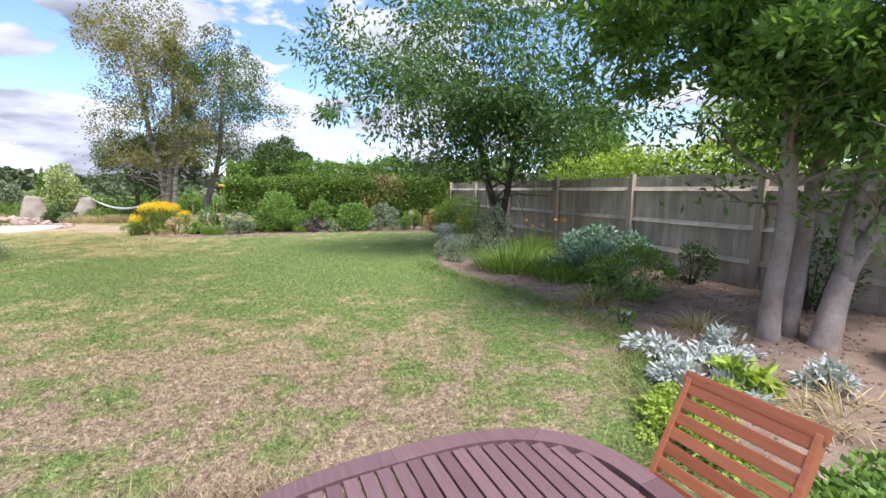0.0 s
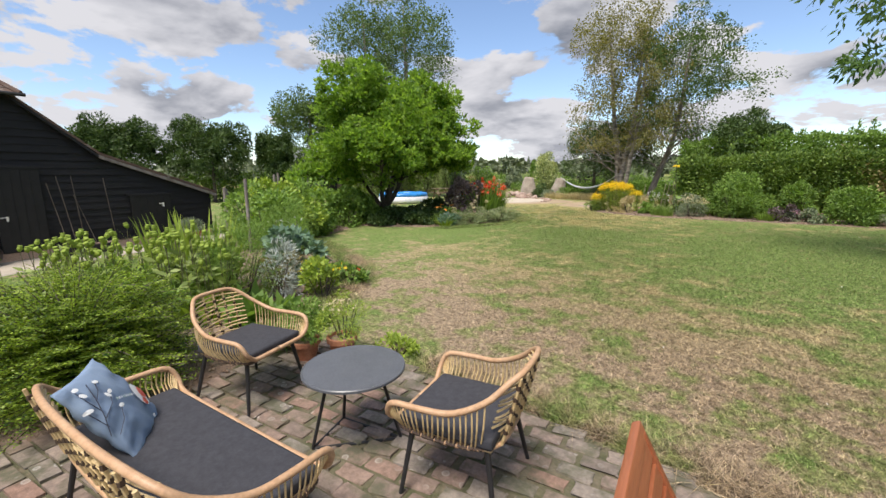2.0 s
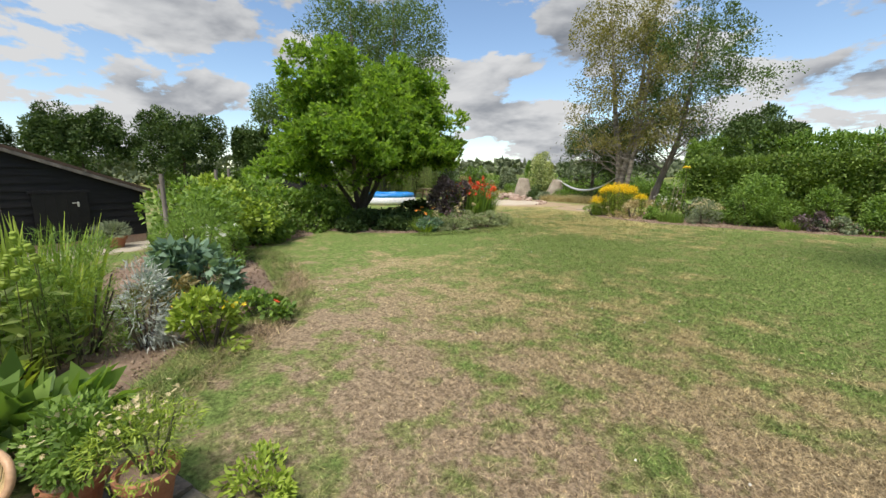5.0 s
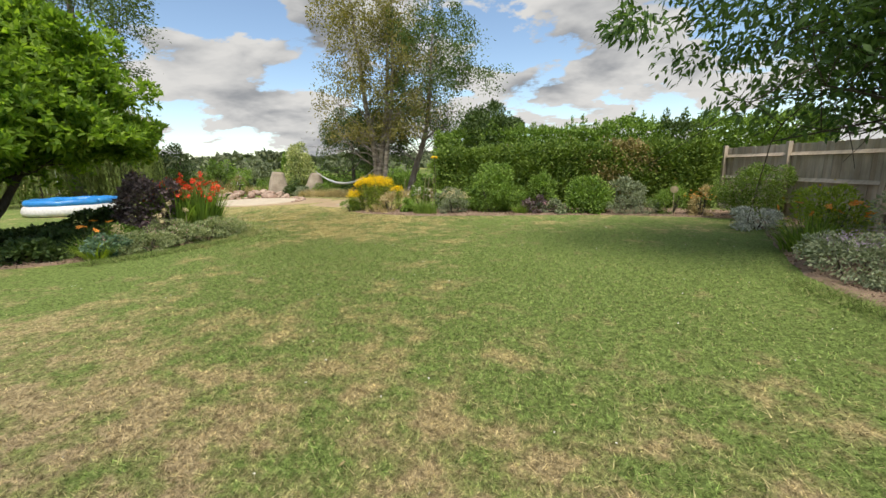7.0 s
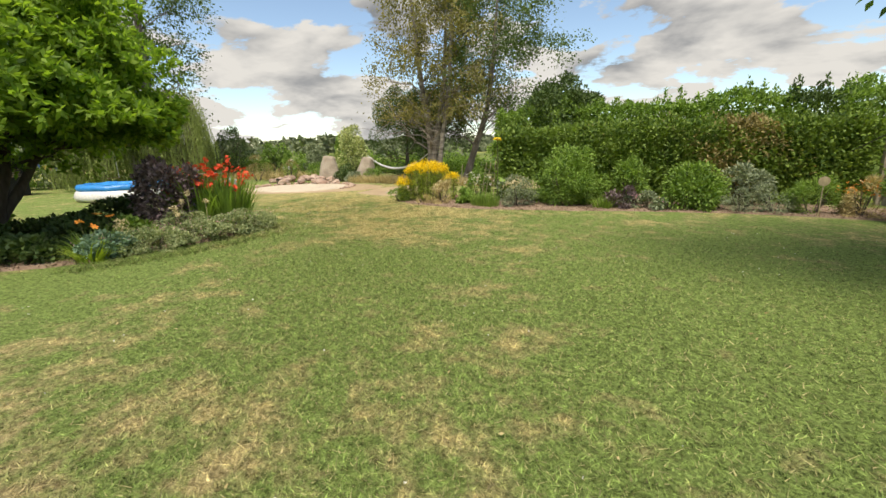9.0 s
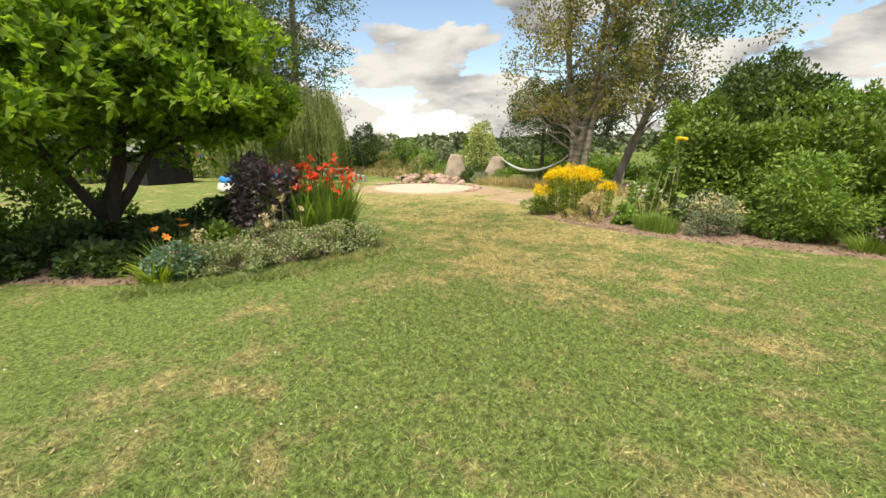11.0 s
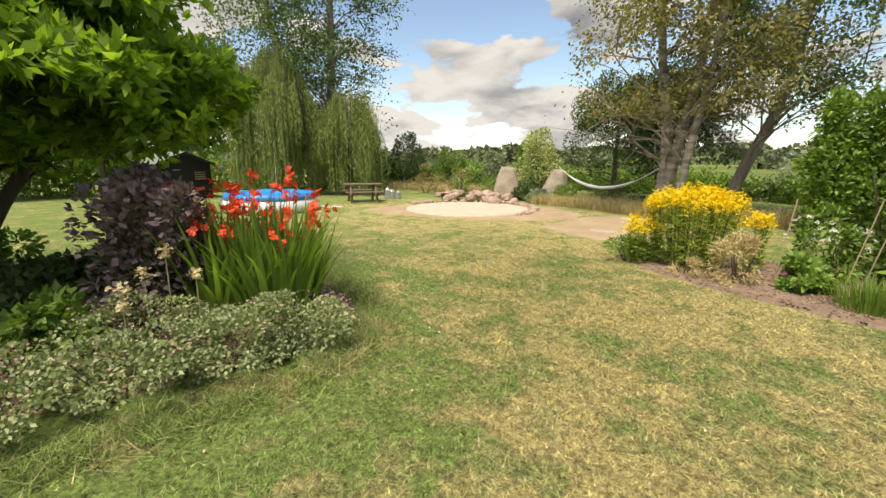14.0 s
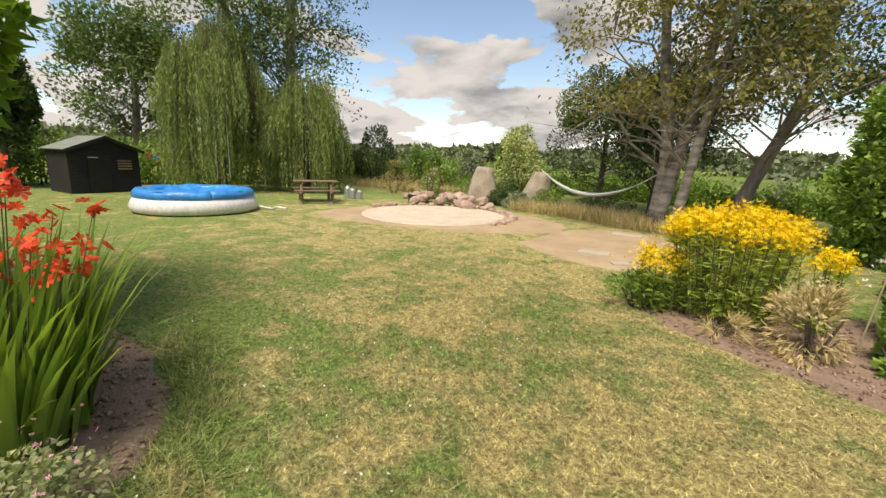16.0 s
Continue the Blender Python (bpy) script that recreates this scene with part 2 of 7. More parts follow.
L_magnolia = leaf_mat("magnolia_leaf", (0.11, 0.225, 0.045), (0.36, 0.53, 0.09), 0.62)
L_cherry = leaf_mat("cherry_leaf", (0.05, 0.11, 0.04), (0.155, 0.265, 0.085), 0.45)
L_laurel = leaf_mat("glossy_dark_leaf", (0.065, 0.14, 0.04), (0.24, 0.40, 0.10), 0.5, 0.34)
L_birch = leaf_mat("birch_leaf", (0.13, 0.145, 0.05), (0.36, 0.32, 0.12), 0.45, 0.6, 0.5)
L_birch_green = leaf_mat("alder_leaf", (0.061, 0.115, 0.041), (0.176, 0.257, 0.081), 0.3, 0.6, 0.5)
L_hedge = leaf_mat("hornbeam_leaf", (0.06, 0.125, 0.026), (0.25, 0.36, 0.075), 0.35)
L_hedge_brown = leaf_mat("browned_leaf", (0.176, 0.162, 0.061), (0.365, 0.297, 0.135), 0.25)
L_lime = leaf_mat("lime_leaf", (0.176, 0.27, 0.041), (0.446, 0.567, 0.095), 0.35)
L_mid = leaf_mat("mid_green_leaf", (0.09, 0.175, 0.04), (0.30, 0.455, 0.10), 0.4)
L_dark = leaf_mat("dark_green_leaf", (0.034, 0.074, 0.024), (0.115, 0.176, 0.054), 0.25)
L_grey = leaf_mat("grey_green_leaf", (0.135, 0.182, 0.115), (0.338, 0.392, 0.257), 0.2)
L_silver = leaf_mat("silver_leaf", (0.34, 0.38, 0.37), (0.62, 0.66, 0.64), 0.15, 0.8)
L_purple = leaf_mat("purple_leaf", (0.085, 0.066, 0.08), (0.25, 0.19, 0.21), 0.25)
L_blue = leaf_mat("blue_green_leaf", (0.095, 0.176, 0.121), (0.27, 0.405, 0.284), 0.25)
L_willow = leaf_mat("willow_leaf", (0.135, 0.196, 0.054), (0.338, 0.419, 0.135), 0.35)
L_fern = leaf_mat("box_honeysuckle_leaf", (0.03, 0.09, 0.02), (0.42, 0.56, 0.075), 0.48, 0.42, 2.6)
L_geranium = leaf_mat("geranium_leaf", (0.10, 0.17, 0.07), (0.46, 0.50, 0.28), 0.35)
L_poppy = leaf_mat("poppy_leaf", (0.19, 0.26, 0.085), (0.43, 0.53, 0.18), 0.45)
L_strap = leaf_mat("strap_leaf", (0.10, 0.19, 0.04), (0.30, 0.44, 0.09), 0.4)
L_straw = leaf_mat("dry_stalk", (0.351, 0.284, 0.135), (0.621, 0.513, 0.284), 0.25)
L_varieg = leaf_mat("cream_edged_leaf", (0.162, 0.243, 0.081), (0.675, 0.702, 0.365), 0.3)
# distance haze is put into this leaf colour: paler and greyer than near foliage
L_distant = leaf_mat("hazed_distant_leaf", (0.085, 0.115, 0.065), (0.17, 0.20, 0.115), 0.1, 0.8, 0.05)
P_yellow = petal_mat("golden_petal", (0.82, 0.56, 0.01), (0.90, 0.70, 0.02))
P_red = petal_mat("scarlet_petal", (0.72, 0.035, 0.015), (0.85, 0.13, 0.04))
P_orange = petal_mat("orange_petal", (0.85, 0.26, 0.03), (0.88, 0.40, 0.08))
P_pink = petal_mat("pink_petal", (0.65, 0.25, 0.38), (0.75, 0.45, 0.52))
P_white = petal_mat("white_petal", (0.75, 0.75, 0.68), (0.82, 0.82, 0.8))
P_cream = petal_mat("cream_seedhead", (0.62, 0.52, 0.28), (0.72, 0.64, 0.42))
P_mauve = petal_mat("mauve_petal", (0.30, 0.22, 0.38), (0.45, 0.36, 0.50))


# ---- mesh helpers ----
def raw_mesh(name, verts, quads=None, tris=None):
    """A mesh from numpy arrays, with all its faces quads or all triangles."""
    me = bpy.data.meshes.new(name)
    idx = quads if quads is not None else tris
    k = idx.shape[1]
    me.vertices.add(len(verts))
    me.vertices.foreach_set("co", np.ascontiguousarray(verts, dtype=np.float32).ravel())
    me.loops.add(idx.size)
    me.loops.foreach_set("vertex_index", np.ascontiguousarray(idx, dtype=np.int32).ravel())
    me.polygons.add(len(idx))
    me.polygons.foreach_set("loop_start", np.arange(0, idx.size, k, dtype=np.int32))
    me.update(calc_edges=True)
    return me


def link(name, me, mat, parent=None, label=""):
    me.materials.append(mat)
    ob = new(name, me)
    if parent:
        ob.parent = parent
    if label:
        ob["label"] = label
    if name in JOINED:
        ob["kind"] = "stuff"
    return ob


# what is far too many and too small to count stays joined in one part
JOINED = {"foliage", "inner_foliage", "flowers", "stems", "stalks", "leaves", "crown", "twigs", "shoots"}


def part(name, bm, mat, parent=None, label="", smooth=False):
    me = bpy.data.meshes.new(name)
    bm.to_mesh(me)
    bm.free()
    if smooth:
        me.shade_smooth()
    return link(name, me, mat, parent, label)


def thing(name, label, category, at=(0, 0, 0), rz=0, group="", kind=""):
    ob = new(name)
    ob.matrix_world = pose(*at, 0, 0, rz)
    return tagged(ob, label, category, group, kind)


def bm_box(bm, size, at=(0, 0, 0), m=None, bevel=0.0):
    mat = (m or Matrix()) @ Matrix.Translation(at) @ Matrix.Diagonal((*size, 1))
    r = bmesh.ops.create_cube(bm, size=1, matrix=mat)
    if bevel:
        es = {e for v in r["verts"] for e in v.link_edges}
        bmesh.ops.bevel(bm, geom=list(es), offset=bevel, segments=2, affect="EDGES", profile=0.7)
    return bm


def box(size, at=(0, 0, 0), m=None, bevel=0.0):
    return bm_box(bmesh.new(), size, at, m, bevel)


def bm_tube(bm, pts, radii, sides=8, caps=True):
    """A tapered tube along points."""
    pts = [Vector(p) for p in pts]
    if isinstance(radii, (int, float)):
        radii = [radii] * len(pts)
    rings, side = [], None
    for i, p in enumerate(pts):
        d = (pts[min(i + 1, len(pts) - 1)] - pts[max(i - 1, 0)]).normalized()
        if side is None:
            side = d.cross(Vector((0, 0, 1)) if abs(d.z) < 0.9 else Vector((1, 0, 0))).normalized()
        else:
            side = (side - d * side.dot(d)).normalized()
        up = d.cross(side)
        rings.append([bm.verts.new(p + (side * math.cos(a) + up * math.sin(a)) * radii[i])
                      for a in (2 * math.pi * k / sides for k in range(sides))])
    for a, b in zip(rings, rings[1:]):
        for k in range(sides):
            bm.faces.new((a[k], a[(k + 1) % sides], b[(k + 1) % sides], b[k]))
    if caps:
        bm.faces.new(rings[0][::-1])
        bm.faces.new(rings[-1])
    return bm


def tube(pts, radii, sides=8):
    return bm_tube(bmesh.new(), pts, radii, sides)


def curve_pts(pts, n):
    """Catmull-Rom points through the given ones."""
    P = [Vector(p) for p in pts]
    P = [P[0] * 2 - P[1]] + P + [P[-1] * 2 - P[-2]]
    out = []
    segs = len(P) - 3
    for i in range(n):
        u = i / (n - 1) * segs
        k = min(int(u), segs - 1)
        t = u - k
        a, b, c, d = P[k:k + 4]
        out.append(0.5 * (2 * b + (c - a) * t + (2 * a - 5 * b + 4 * c - d) * t * t + (3 * b - a - 3 * c + d) * t ** 3))
    return out


def bm_lathe(bm, profile, sides=20, m=None):
    rings = []
    for r, z in profile:
        rings.append([bm.verts.new((m or Matrix()) @ Vector((r * math.cos(2 * math.pi * k / sides), r * math.sin(2 * math.pi * k / sides), z))) for k in range(sides)])
    for a, b in zip(rings, rings[1:]):
        for k in range(sides):
            bm.faces.new((a[k], a[(k + 1) % sides], b[(k + 1) % sides], b[k]))
    bm.faces.new(rings[0][::-1])
    bm.faces.new(rings[-1])
    return bm


def lathe(profile, sides=20, m=None):
    return bm_lathe(bmesh.new(), profile, sides, m)


# ---- foliage ----
def unit(v):
    return v / np.maximum(np.linalg.norm(v, axis=1, keepdims=True), 1e-6)


def leaf_mesh(name, rng, pos, out, length, width, spread=0.8, fold=0.25, droop=0.0):
    """One folded, pointed leaf for each place; it grows along out, scattered by spread."""
    n = len(pos)
    d = unit(out + rng.normal(0, spread, (n, 3)) - np.array([0, 0, droop]))
    s = unit(np.cross(d, rng.normal(0, 1, (n, 3)) + np.array([0, 0, 1.2])))
    u = np.cross(s, d)
    ln = (length * rng.uniform(0.65, 1.3, n))[:, None]
    wd = (width * rng.uniform(0.7, 1.25, n))[:, None] * 0.5
    base = pos
    tip = pos + d * ln
    mid = pos + d * ln * 0.45 + u * (fold * wd)
    v = np.stack([base, mid + s * wd, tip, mid - s * wd], 1).reshape(-1, 3)
    q = np.arange(4 * n).reshape(n, 4)
    return raw_mesh(name, v, quads=q)


def blob_points(rng, n, centre, radii, lobes=14, lobe=0.45, shell=0.55, base=0.0):
    """Places on a lumpy crown: lobes sit over an ellipsoid, leaves on the outside of each lobe."""
    c, r = np.array(centre, float), np.array(radii, float)
    ld = unit(rng.normal(0, 1, (lobes, 3)))
    ld[:, 2] = np.where(ld[:, 2] < base - 0.35, -ld[:, 2], ld[:, 2])
    lr = rng.uniform(0.6, 1.3, lobes) * lobe
    lc = ld * (rng.uniform(0.55, 1.12, lobes) - lr * 0.6)[:, None]
    k = rng.integers(0, lobes, n)
    d = unit(rng.normal(0, 1, (n, 3)) + ld[k] * 0.7)
    rad = lr[k] * (1 - shell * rng.uniform(0, 1, n) ** 2)
    p = lc[k] + d * rad[:, None]
    pts = c + p * r
    out = unit(d * r[::-1].mean() + ld[k] * 0.4)
    return pts, out


def blade_mesh(name, rng, root, lean, length, width, segs=4, arch=0.6):
    """Strap leaves: each rises from its root and arches over along lean (n x 2)."""
    n = len(root)
    t = np.linspace(0, 1, segs + 1)
    ln = (length * rng.uniform(0.6, 1.15, n))
    az = unit(np.c_[lean, np.zeros(n)])
    amt = np.clip(np.linalg.norm(lean, axis=1), 0.05, 1.5)
    side = np.c_[-az[:, 1], az[:, 0], np.zeros(n)]
    rows = []
    for ti in t:
        up = ln * (ti - arch * amt * 0.55 * ti ** 2.2)
        fw = ln * amt * (0.35 * ti + 0.5 * arch * ti ** 2)
        w = width * 0.5 * (1 - ti ** 2.2) + 0.0008
        c = root + az * fw[:, None] + np.array([0, 0, 1]) * up[:, None]
        rows.append((c - side * w, c + side * w))
    v = np.stack([x for pair in rows for x in pair], 1)
    m = v.shape[1]
    q = []
    for i in range(segs):
        q.append([2 * i, 2 * i + 1, 2 * i + 3, 2 * i + 2])
    q = (np.array(q)[None] + (np.arange(n) * m)[:, None, None]).reshape(-1, 4)
    return raw_mesh(name, v.reshape(-1, 3), quads=q)


def petals_mesh(name, rng, centres, size, petals=5, up=0.6, flat=0.5):
    """A small open flower at each place, a ring of pointed petals round its centre."""
    n = len(centres)
    ax = unit(rng.normal(0, flat, (n, 3)) + np.array([0, 0, up]))
    s = unit(np.cross(ax, rng.normal(0, 1, (n, 3))))
    u = np.cross(ax, s)
    vs = []
    for k in range(petals):
        a = 2 * math.pi * k / petals
        d = s * math.cos(a) + u * math.sin(a)
        e = -s * math.sin(a) + u * math.cos(a)
        sz = size * rng.uniform(0.75, 1.2, n)[:, None]
        vs += [centres, centres + d * sz * 0.6 + e * sz * 0.28 + ax * sz * 0.3, centres + d * sz + ax * sz * 0.25, centres + d * sz * 0.6 - e * sz * 0.28 + ax * sz * 0.3]
    v = np.stack(vs, 1).reshape(-1, 3)
    return raw_mesh(name, v, quads=np.arange(len(v)).reshape(-1, 4))


def stems_mesh(name, roots, tops, r=0.006, bow=0.0):
    """Thin three-sided stems from roots to tops."""
    n = len(roots)
    vs = []
    for f in (0.0, 0.5, 1.0):
        c = roots + (tops - roots) * f
        c[:, 2] += bow * math.sin(math.pi * f)
        for a in (0, 2.1, 4.2):
            vs.append(c + np.array([math.cos(a), math.sin(a), 0]) * r * (1.1 - 0.5 * f))
    v = np.stack(vs, 1)
    q = np.array([[3 * i + k, 3 * i + (k + 1) % 3, 3 * i + 3 + (k + 1) % 3, 3 * i + 3 + k] for i in range(2) for k in range(3)])
    q = (q[None] + (np.arange(n) * 9)[:, None, None]).reshape(-1, 4)
    return raw_mesh(name, v.reshape(-1, 3), quads=q)


def shrub(name, label, category, x, y, rx, ry, h, n, ll, lw, mat, seed, lobes=16, lobe=0.42, spread=0.7, stems=9, lift=0.04, flowers=None, group="", rz=0, droop=0.0, stem_mat=None):
    """A leafy bush on its stems. flowers: (material, count, size, petals)."""
    rng = np.random.default_rng(seed)
    t = thing(name, label, category, (x, y, 0), rz, group)
    pts, out = blob_points(rng, n, (0, 0, h * 0.44), (rx, ry, h * 0.58), lobes, lobe, base=-0.5)
    pts[:, 2] = np.maximum(pts[:, 2], 0.02 + rng.uniform(0, 0.05, n))
    link("foliage", leaf_mesh("foliage", rng, pts, out, ll, lw, spread, droop=droop), mat, t)
    a = rng.uniform(0, 6.28, stems)
    tops = np.c_[np.cos(a) * rx * 0.5, np.sin(a) * ry * 0.5, rng.uniform(0.4, 0.75, stems) * h]
    roots = np.c_[tops[:, :2] * 0.2, np.full(stems, -0.03)]
    link("stems", stems_mesh("stems", roots, tops, 0.008 + 0.006 * h), stem_mat or M_bark_dark, t)
    if flowers:
        fm, k, size, petals = flowers
        top, fo = blob_points(rng, k * 2, (0, 0, h * 0.46), (rx * 1.03, ry * 1.03, h * 0.6), lobes, lobe, 0.05)
        top = top[np.argsort(-top[:, 2])[:k]]
        link("flowers", petals_mesh("flowers", rng, top, size, petals), fm, t)
    return t


def strappy(name, label, category, x, y, r, h, n, width, mat, seed, lean=0.9, arch=0.8, flowers=None, group="", fmat=None, fsize=0.05, fh=1.1, fcount=0, petals=6, cluster=1, fspread=0.06, flow=0.75):
    """A clump of strap leaves, with flowers on stalks."""
    rng = np.random.default_rng(seed)
    t = thing(name, label, category, (x, y, 0), 0, group)
    a = rng.uniform(0, 6.28, n)
    q = np.sqrt(rng.uniform(0, 1, n)) * r
    root = np.c_[np.cos(a) * q, np.sin(a) * q, np.full(n, -0.02)]
    ln = np.c_[np.cos(a), np.sin(a)] * (q / r * lean + 0.1)[:, None] + rng.normal(0, 0.2, (n, 2))
    link("leaves", blade_mesh("leaves", rng, root, ln, h, width, 5, arch), mat, t)
    if fcount:
        a = rng.uniform(0, 6.28, fcount)
        q = np.sqrt(rng.uniform(0.05, 1, fcount)) * r * 1.5
        tops = np.c_[np.cos(a) * q, np.sin(a) * q, h * fh * rng.uniform(flow, 1.05, fcount)]
        link("stalks", stems_mesh("stalks", np.c_[tops[:, :2] * 0.4, np.full(fcount, -0.02)], tops, 0.005), M_stem, t)
        c = np.repeat(tops, cluster, 0) + rng.normal(0, fspread, (fcount * cluster, 3)) * (0 if cluster == 1 else 1)
        link("flowers", petals_mesh("flowers", rng, c, fsize, petals), fmat, t)
    return t


def limb_tree(name, label, category, base, seed, trunks, limbs, crown, leaf, bark, group="", droop=0.0, crown_label="", rosette=1, clear=0.0):
    """A tree. trunks: lists of (x, y, z, r) local; limbs: (count, length, rise, from, to);
    crown: list of (cx, cy, cz, rx, ry, rz, leaves, lobes); leaf: (material, length, width); no leaf hangs lower than clear."""
    rng = np.random.default_rng(seed)
    t = thing(name, label, category, base, 0, group)
    bm = bmesh.new()
    fine = bmesh.new()
    sprigs = []
    for tr in trunks:
        P = curve_pts([p[:3] for p in tr], 12)
        R = np.interp(np.linspace(0, 1, 12), np.linspace(0, 1, len(tr)), [p[3] for p in tr])
        R = [r * (1 + 0.06 * math.sin(3.1 * i + seed)) for i, r in enumerate(R)]
        R[0] *= 1.25
        bm_tube(bm, P, R, 12)
        count, length, rise, f0, f1 = limbs
        for i in range(count):
            f = f0 + (f1 - f0) * (i + rng.uniform(0, 0.8)) / count
            k = min(int(f * 11), 10)
            p, r = P[k], R[k]
            a = rng.uniform(0, 6.28)
            L = length * rng.uniform(0.6, 1.15) * (1.1 - 0.5 * f)
            d = Vector((math.cos(a), math.sin(a), rise * rng.uniform(0.5, 1.4)))
            q = [p, p + d * L * 0.35 + Vector((0, 0, 0.06 * L)), p + d * L * 0.7 + Vector(rng.normal(0, 0.08 * L, 3)), p + d * L + Vector(rng.normal(0, 0.12 * L, 3))]
            q = curve_pts(q, 7)
            rr = max(r * 0.36 * min(1.0, math.sqrt(12 / count)), 0.01)
            bm_tube(bm, q, [rr * (1 - 0.13 * j) for j in range(7)], 6)
            for s in range(4):
                j = 2 + s
                e = q[j] + Vector(rng.normal(0, 0.3 * L, 3)) + d * 0.25 * L
                bm_tube(fine, [q[j], (q[j] + e) / 2 + Vector((0, 0, 0.04)), e], [rr * 0.4, rr * 0.28, 0.004], 4)
                k2 = 60
                u2 = rng.uniform(0.2, 1.1, k2)[:, None]
                sp = np.array(q[j]) + (np.array(e) - np.array(q[j])) * u2 + rng.normal(0, 0.13 + 0.04 * L, (k2, 3))
                sprigs.append((sp, unit(np.array(e - q[j])[None] + rng.normal(0, 0.4, (k2, 3)))))
    part("trunk", bm, bark, t, smooth=True)
    part("twigs", fine, bark, t, smooth=True)
    vs = sprigs
    for cx, cy, cz, rx, ry, rz, n, lobes in crown:
        pts, out = blob_points(rng, n, (cx, cy, cz), (rx, ry, rz), lobes, 0.19 if lobes > 85 else 0.30 if lobes > 24 else 0.42, 0.9)
        vs.append((pts, out))
    pts, out = np.concatenate([v[0] for v in vs]), np.concatenate([v[1] for v in vs])
    keep = pts[:, 2] > clear + rng.normal(0, 0.12, len(pts))
    pts, out = pts[keep], out[keep]
    if rosette > 1:
        # leaves sit in whorls at the shoot tips
        k = rng.permutation(len(pts))[:len(pts) // rosette]
        pts = np.repeat(pts[k], rosette, 0) + rng.normal(0, 0.02, (len(k) * rosette, 3))
        out = np.repeat(out[k] * 0.6 + np.array([0, 0, 0.25]), rosette, 0)
    link("crown", leaf_mesh("crown", rng, pts, out, leaf[1], leaf[2], 0.8 if rosette == 1 else 0.65, 0.3, droop), leaf[0], t, crown_label)
    return t


def sprays(name, label, category, x, y, r, h, count, ll, lw, mat, seed):
    """A spreading bush of long arching fronds, small leaves set in flat rows along their shoots."""
    rng = np.random.default_rng(seed)
    t = thing(name, label, category, (x, y, 0))
    bm = bmesh.new()
    P, O = [], []
    for i in range(count):
        a = rng.uniform(0, 6.28)
        rise = rng.uniform(0.0, 1.0)
        reach = r * (0.5 + 0.6 * math.cos(rise * 1.4)) * rng.uniform(0.72, 1.12)
        d = Vector((math.cos(a), math.sin(a), 0))
        top = h * (0.12 + 0.88 * rise ** 0.9) * rng.uniform(0.8, 1.15)
        q = [d * reach * 0.05, d * reach * 0.35 + Vector((0, 0, top * 0.62)), d * reach * 0.72 + Vector((0, 0, top * 0.92)), d * reach * 1.08 + Vector((0, 0, top * rng.uniform(0.92, 1.12)))]
        C = curve_pts(q, 9)
        bm_tube(bm, C, [0.006 - 0.0005 * k for k in range(9)], 3, False)
        A = np.array([tuple(v) for v in C])
        m = 22
        for side in range(m):
            w = 0.28 + 0.72 * side / m
            k = min(int(w * 8), 7)
            s = A[k] + (A[k + 1] - A[k]) * (w * 8 - k)
            f = A[k + 1] - A[k]
            f = f / np.linalg.norm(f)
            sd = np.cross(f, [0, 0, 1.0])
            sd = sd / max(np.linalg.norm(sd), 1e-6) * (1 if side % 2 else -1)
            L = (0.17 - 0.125 * w) * rng.uniform(0.7, 1.25)
            dr = f * 0.62 + sd * 0.78 + np.array([0, 0, rng.normal(0, 0.12)])
            n = max(4, int(L / (ll * 0.42)))
            u = np.linspace(0.1, 1, n)[:, None]
            P.append(s + dr * L * u - np.array([0, 0, 1.0]) * 0.12 * L * u ** 2)
            sg = np.where(np.arange(n) % 2, 1.0, -1.0)[:, None]
            O.append(dr[None] * 0.6 + np.cross(dr, [0, 0, 1.0])[None] * sg)
        n = 26
        u = np.linspace(0.3, 1, n)
        idx = np.clip((u * 8).astype(int), 0, 7)
        P.append(A[idx] + (A[idx + 1] - A[idx]) * (u * 8 - idx)[:, None])
        O.append(rng.normal(0, 1, (n, 3)))
    part("stems", bm, M_bark_dark, t)
    P, O = np.concatenate(P), unit(np.concatenate(O))
    P[:, 2] = np.maximum(P[:, 2], 0.02)
    link("foliage", leaf_mesh("foliage", rng, P, O, ll, lw, 0.1), mat, t)
    return t

# ---- the ground ----
def ground_sheet():
    """One sheet to the horizon: fine round the garden, then widening rings."""
    xs = np.concatenate([[-3000, -1200, -500, -200, -100, -60], np.arange(-44, 20.1, 1.0), [40, 80, 200, 600, 3000]])
    ys = np.concatenate([[-3000, -600, -150, -50, -20], np.arange(-12, 44.1, 1.0), [60, 100, 200, 500, 1200, 3000]])
    X, Y = np.meshgrid(xs, ys, indexing="ij")
    r = np.hypot(X + 5, Y - 10)
    Z = np.where(r > 150, (r - 150) * 0.006 * (1 + 0.5 * np.sin(np.arctan2(Y, X) * 5)), 0.0)
    nx, ny = len(xs), len(ys)
    k = np.arange(nx * ny).reshape(nx, ny)
    q = np.stack([k[:-1, :-1], k[1:, :-1], k[1:, 1:], k[:-1, 1:]], -1).reshape(-1, 4)
    me = raw_mesh("ground", np.stack([X, Y, Z], -1).reshape(-1, 3), quads=q)
    me.shade_smooth()
    return tagged(link("ground", me, M_ground), "mown lawn with dry straw patches, running out to fields", "lawn", kind="structure")


ground_sheet()


OUTLINES = []      # ground that carries no mown grass


